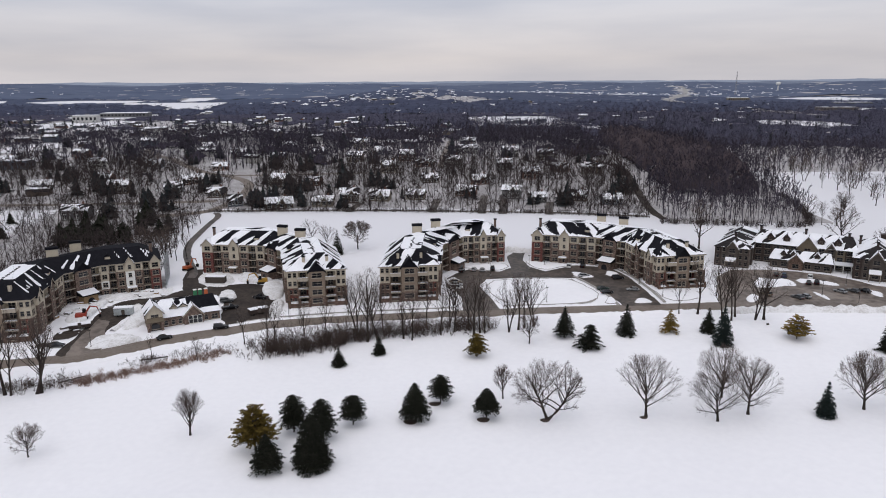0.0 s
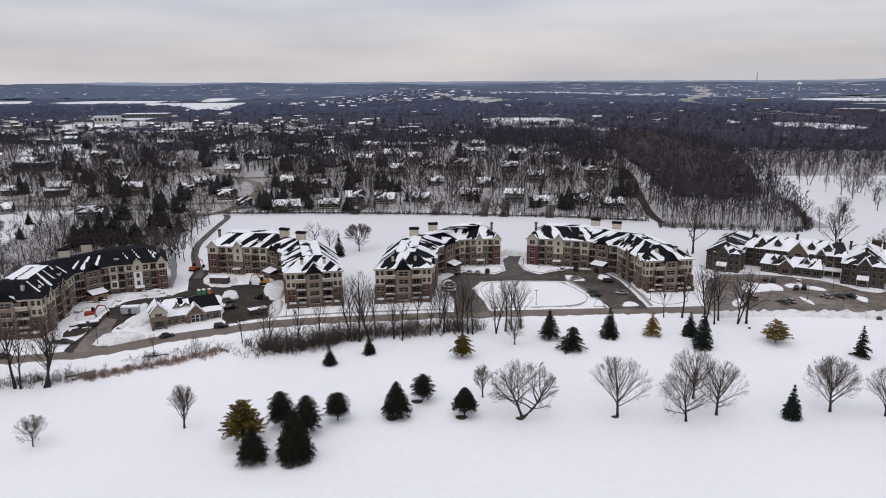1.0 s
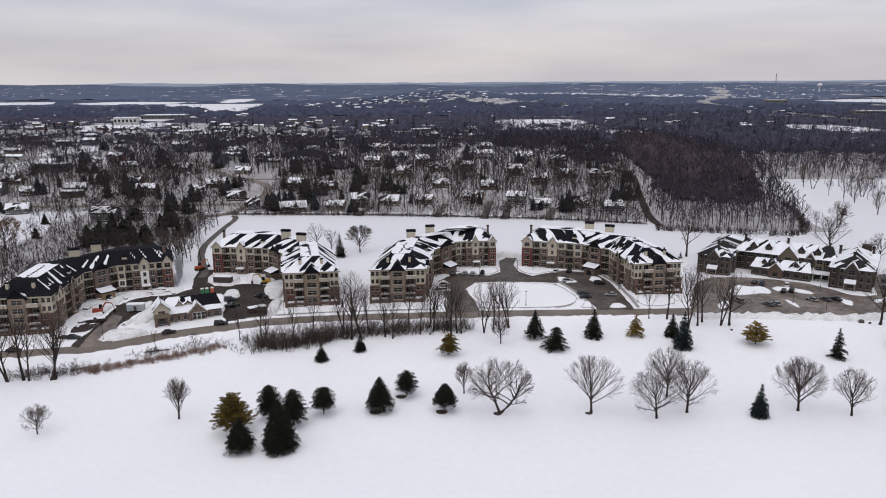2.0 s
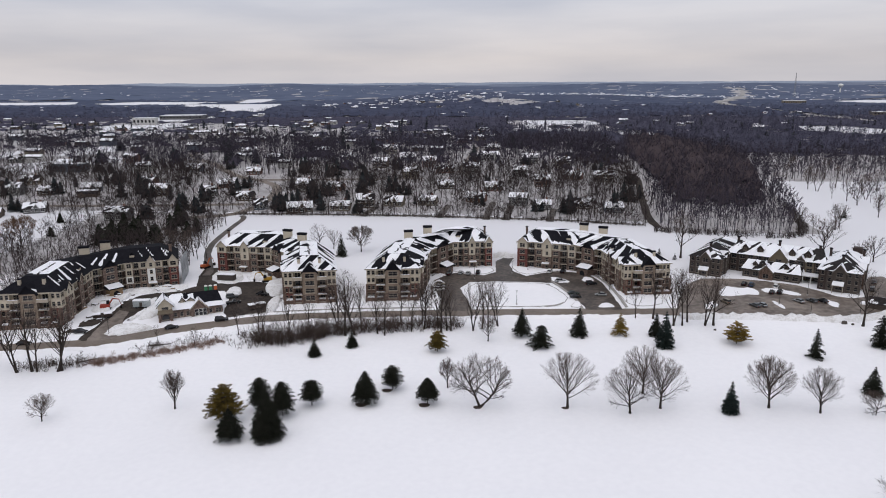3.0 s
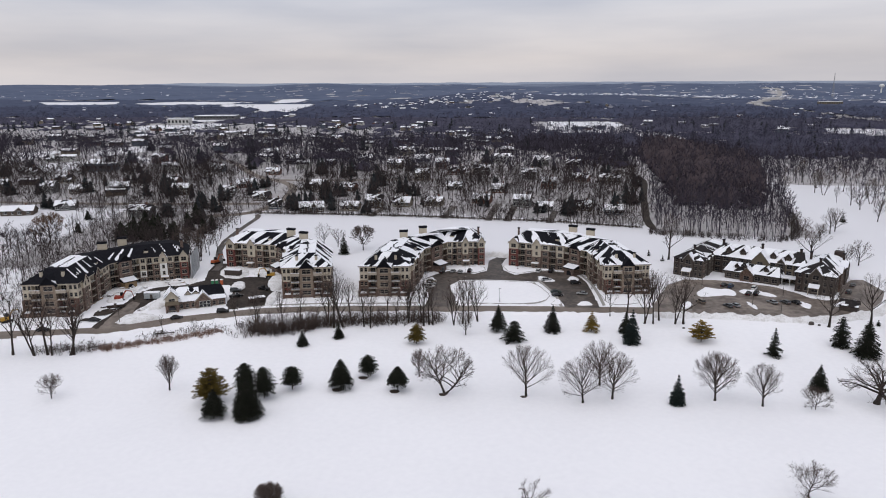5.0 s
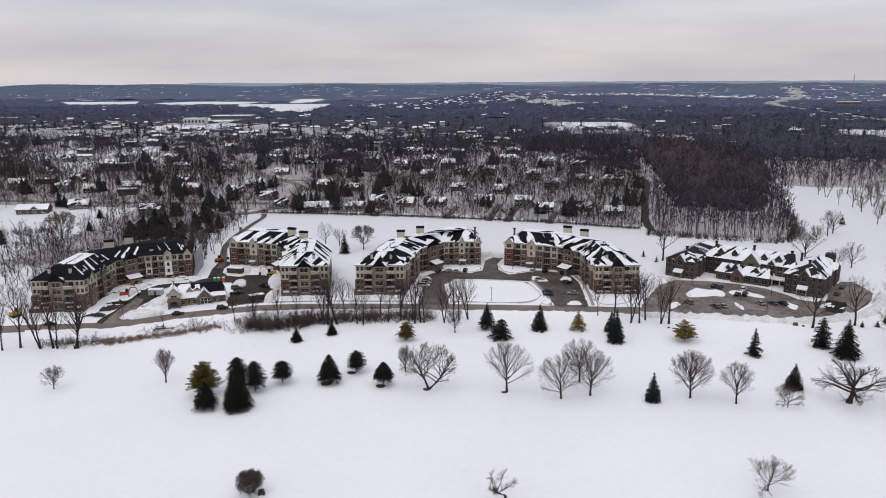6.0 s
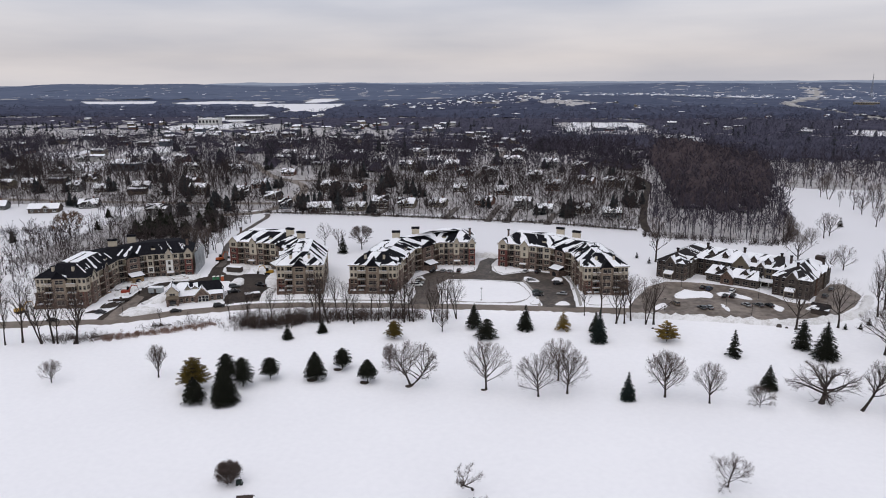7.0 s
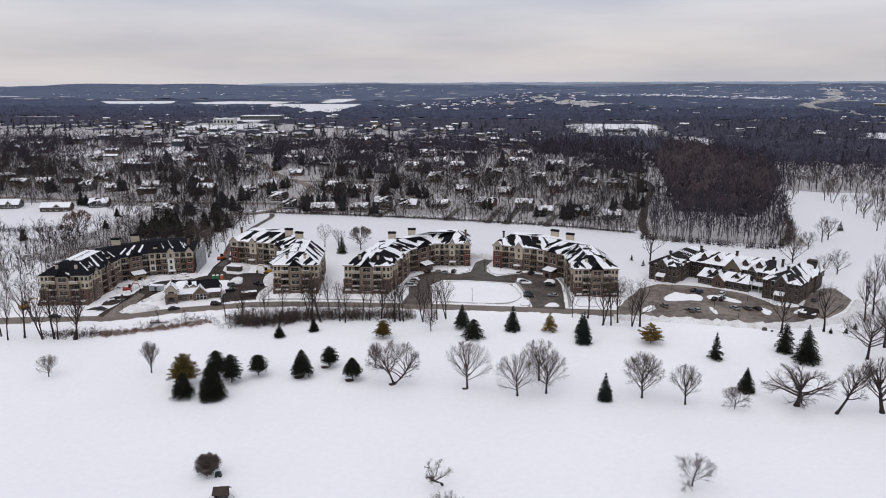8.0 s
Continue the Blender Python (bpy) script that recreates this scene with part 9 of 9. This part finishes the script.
def band(y0, y1, wave):
    """A belt of country across the view, with wavering edges."""
    def keep(x, y, rng):
        yy = y + wave * noise.noise(Vector((x * 0.006, y0, 0))) + wave * 0.5 * rng.uniform(-1, 1)
        return y0 <= yy < y1 and canopy_keep(x, y, rng)
    poly = [(-0.95 * (y0 - wave) + 20, y0 - wave), (0.68 * (y0 - wave) + 40, y0 - wave), (0.68 * (y1 + wave) + 40, y1 + wave), (-0.95 * (y1 + wave) + 20, y1 + wave)]
    return poly, keep


# belts farther off take colours with more haze painted in
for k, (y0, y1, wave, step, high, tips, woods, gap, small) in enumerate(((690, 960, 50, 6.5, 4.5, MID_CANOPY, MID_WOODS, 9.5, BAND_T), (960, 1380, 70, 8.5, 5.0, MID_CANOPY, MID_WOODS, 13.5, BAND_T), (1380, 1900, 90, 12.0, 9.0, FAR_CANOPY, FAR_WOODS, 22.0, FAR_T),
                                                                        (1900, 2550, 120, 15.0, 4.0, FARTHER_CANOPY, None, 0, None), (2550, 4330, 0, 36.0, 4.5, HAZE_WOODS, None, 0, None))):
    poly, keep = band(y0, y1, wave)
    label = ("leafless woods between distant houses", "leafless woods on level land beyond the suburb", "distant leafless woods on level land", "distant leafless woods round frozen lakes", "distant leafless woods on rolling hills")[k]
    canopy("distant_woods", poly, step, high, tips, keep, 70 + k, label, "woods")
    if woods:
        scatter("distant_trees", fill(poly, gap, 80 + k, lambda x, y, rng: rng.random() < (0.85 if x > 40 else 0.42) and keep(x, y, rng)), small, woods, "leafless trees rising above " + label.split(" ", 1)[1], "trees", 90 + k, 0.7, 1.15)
MIDLAND = [(-700, 690), (520, 690), (860, 1150), (-1060, 1150)]
# clustered roofs of far neighbourhoods, too small to tell apart
def roof_speck(rng):
    w, d, h, r = rng.uniform(6, 13), rng.uniform(5, 8), rng.uniform(5, 9), rng.uniform(2, 4)
    co = [(-w, -d, h), (w, -d, h), (w, 0, h + r), (-w, 0, h + r), (w, d, h), (-w, d, h)]
    return np.array(co), np.array([(0, 1, 2), (0, 2, 3), (3, 2, 4), (3, 4, 5)])


SPECK_T = [roof_speck(R) for _ in range(8)]
specks = []
sr = random.Random(77)
for px, depth, wx, wy, n in ((-0.12, 1900, 230, 130, 150), (-0.02, 1980, 160, 150, 70), (0.0, 2500, 300, 200, 90), (0.17, 2600, 190, 130, 150), (0.10, 2750, 300, 150, 80), (0.30, 2750, 220, 200, 70), (0.42, 2800, 240, 260, 90),
                             (-0.55, 1400, 300, 260, 40), (0.08, 1180, 60, 50, 16), (0.2, 980, 40, 20, 8), (0.0, 1550, 300, 150, 40), (-0.62, 2900, 500, 200, 40), (0.30, 3400, 700, 300, 90), (0.45, 1700, 200, 200, 50), (-0.3, 3300, 600, 200, 40), (0.55, 3000, 300, 200, 60)):
    for _ in range(n):
        specks.append((px * depth + sr.gauss(0, wx * 0.5), depth + sr.gauss(0, wy * 0.5)))
scatter("distant_roofs", specks, SPECK_T, ROOF_SNOW, "scattered snowy roofs of far neighbourhoods", "distant houses", 55, 0.2, 0.6)


def pine_keep(x, y, rng):
    return suburb_keep(x, y, rng) and rng.random() < 0.16 + 0.5 * max(0, noise.noise(Vector((x * 0.02, y * 0.02, 14))))


PINE_SPOTS = [(-174.6, 530), (-186.3, 555.7), (-229.5, 554.9), (-293.3, 433), (-307.9, 540), (-292.6, 553.6), (-193.7, 428), (-95.2, 423.4), (-86, 431), (-104.2, 416), (-78.4, 439), (-72.7, 457), (-36.3, 449), (-21.9, 440.6), (-75, 532), (-163.9, 556), (-225.2, 529), (-172.9, 380.5), (-163.4, 400), (-188.6, 413), (75, 402), (74, 400), (-95, 398), (-98, 402), (-101, 406), (-92, 408), (-75, 398), (-72, 402), (-160, 400), (-161, 402), (-58, 445), (-56, 470), (-60, 490), (-30, 450), (-28, 440), (-150, 373), (-151, 376), (-118, 500), (-88, 505), (-90, 500), (-146, 392), (-247, 470), (-240, 474), (-236, 470), (-205, 440), (-203, 444), (-262, 395), (-258, 392), (22, 415), (104, 404)]
scatter("fairway_trees", fill([(234, 520), (290, 545), (420, 540), (460, 660), (262, 660)], 7.0, 26, lambda x, y, r: r.random() < 0.75), MID_T, WOODS, "bare trees at the far end of a fairway", "trees", 46, 0.7, 1.0)
scatter("fairway_trees", fill([(268, 380), (420, 330), (420, 545), (262, 545)], 11, 27, lambda x, y, r: r.random() < 0.55), MID_T, WOODS, "bare trees scattered along a fairway", "trees", 47, 0.7, 1.0)
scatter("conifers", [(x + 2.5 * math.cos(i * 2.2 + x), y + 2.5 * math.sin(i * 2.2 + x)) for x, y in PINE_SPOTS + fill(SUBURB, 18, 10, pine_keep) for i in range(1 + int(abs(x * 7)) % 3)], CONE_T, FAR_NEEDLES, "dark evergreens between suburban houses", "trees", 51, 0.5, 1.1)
scatter("fairway_trees", fill([(262, 610), (330, 590), (420, 565), (520, 510), (600, 600), (560, 720), (262, 730)], 8.5, 30, lambda x, y, r: r.random() < 0.8), MID_T, WOODS, "close bare trees behind a fairway", "trees", 56, 0.6, 1.0)
scatter("fairway_trees", fill([(330, 430), (420, 400), (470, 470), (520, 510), (420, 565), (330, 590), (300, 560)], 10.5, 33, lambda x, y, r: r.random() < 0.75), MID_T, WOODS, "bare trees scattered along a fairway", "trees", 60, 0.6, 1.0)
scatter("conifers", fill(WEST, 16, 12, lambda x, y, r: away_from_road(x, y) and y > 300 and r.random() < 0.22), CONE_T, NEEDLES, "dark evergreens behind the building site", "trees", 52, 0.5, 0.9)
scatter("conifers", [(-167.9, 319.2), (-163.0, 322.2), (-162.1, 328.5), (-154.8, 321.1), (-154.2, 328.3), (-146.7, 323.1), (-145.0, 328.2), (-145.7, 362.4), (-141.5, 342.6), (-169.4, 347.1), (-172.8, 340.0), (-136.0, 315.7), (-167.6, 340), (-171, 352), (-161.8, 344), (-167.4, 328), (-158, 336), (-153, 331), (-174, 343), (-148, 338)], CONE_T, NEEDLES, "tall dark evergreens behind the building site", "trees", 59, 0.8, 1.2)
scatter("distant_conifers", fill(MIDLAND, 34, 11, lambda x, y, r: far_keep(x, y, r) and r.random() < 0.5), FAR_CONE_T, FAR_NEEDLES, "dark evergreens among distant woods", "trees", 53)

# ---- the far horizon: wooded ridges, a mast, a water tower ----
# blue haze is part of the ridge colours, paler on the far one
RIDGE = [material("haze_blue_ridge_" + n, c, 1.0, second=s, scale=0.004, fine=0.03) for n, c, s in (("near", (0.13, 0.155, 0.215), (0.17, 0.195, 0.255)), ("far", (0.23, 0.265, 0.335), (0.28, 0.315, 0.385)))]
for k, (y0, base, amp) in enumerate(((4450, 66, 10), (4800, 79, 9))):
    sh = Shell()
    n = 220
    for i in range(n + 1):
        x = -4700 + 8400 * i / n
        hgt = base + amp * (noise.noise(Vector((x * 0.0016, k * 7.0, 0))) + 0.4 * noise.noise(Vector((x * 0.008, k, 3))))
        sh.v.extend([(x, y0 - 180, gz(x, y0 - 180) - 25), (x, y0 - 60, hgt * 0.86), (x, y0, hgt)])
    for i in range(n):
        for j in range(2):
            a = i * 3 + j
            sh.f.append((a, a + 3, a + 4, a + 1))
    tagged(part("backdrop", sh, RIDGE[k], smooth=True), "wooded ridge on the horizon, tinted blue for haze", "distant hills", kind="structure")
mast = thing("radio_mast", Matrix.Translation((1120, 2700, gz(1120, 2700))), "slender lattice radio mast on the horizon", "radio mast")
for k in range(3):
    a = 2.09 * k
    leg = Shell()
    leg.tube([(5 * math.cos(a), 5 * math.sin(a), -5), (0.6 * math.cos(a), 0.6 * math.sin(a), 88)], [0.5, 0.3], 4)
    part("leg", leg, STEEL, mast)
br = Shell()
for j in range(16):
    z0, r0, r1 = j * 5.4, 5 - 4.4 * j / 16, 5 - 4.4 * (j + 1) / 16
    for k in range(3):
        a, b = 2.09 * k, 2.09 * (k + 1)
        br.tube([(r0 * math.cos(a), r0 * math.sin(a), z0), (r1 * math.cos(b), r1 * math.sin(b), z0 + 5.4)], [0.18, 0.18], 3)
part("bracing", br, STEEL, mast)
tower = thing("water_tower", Matrix.Translation((1370, 2900, gz(1370, 2900))), "pale water tower on the horizon", "water tower")
st, tk = Shell(), Shell()
st.tube([(0, 0, -3), (0, 0, 24)], [3, 2.2], 10)
tk.tube([(0, 0, 22), (0, 0, 26), (0, 0, 31), (0, 0, 35), (0, 0, 37)], [3, 8, 9.5, 7, 1], 14)
part("shaft", st, WHITE_TRIM, tower)
part("tank", tk, WHITE_TRIM, tower)
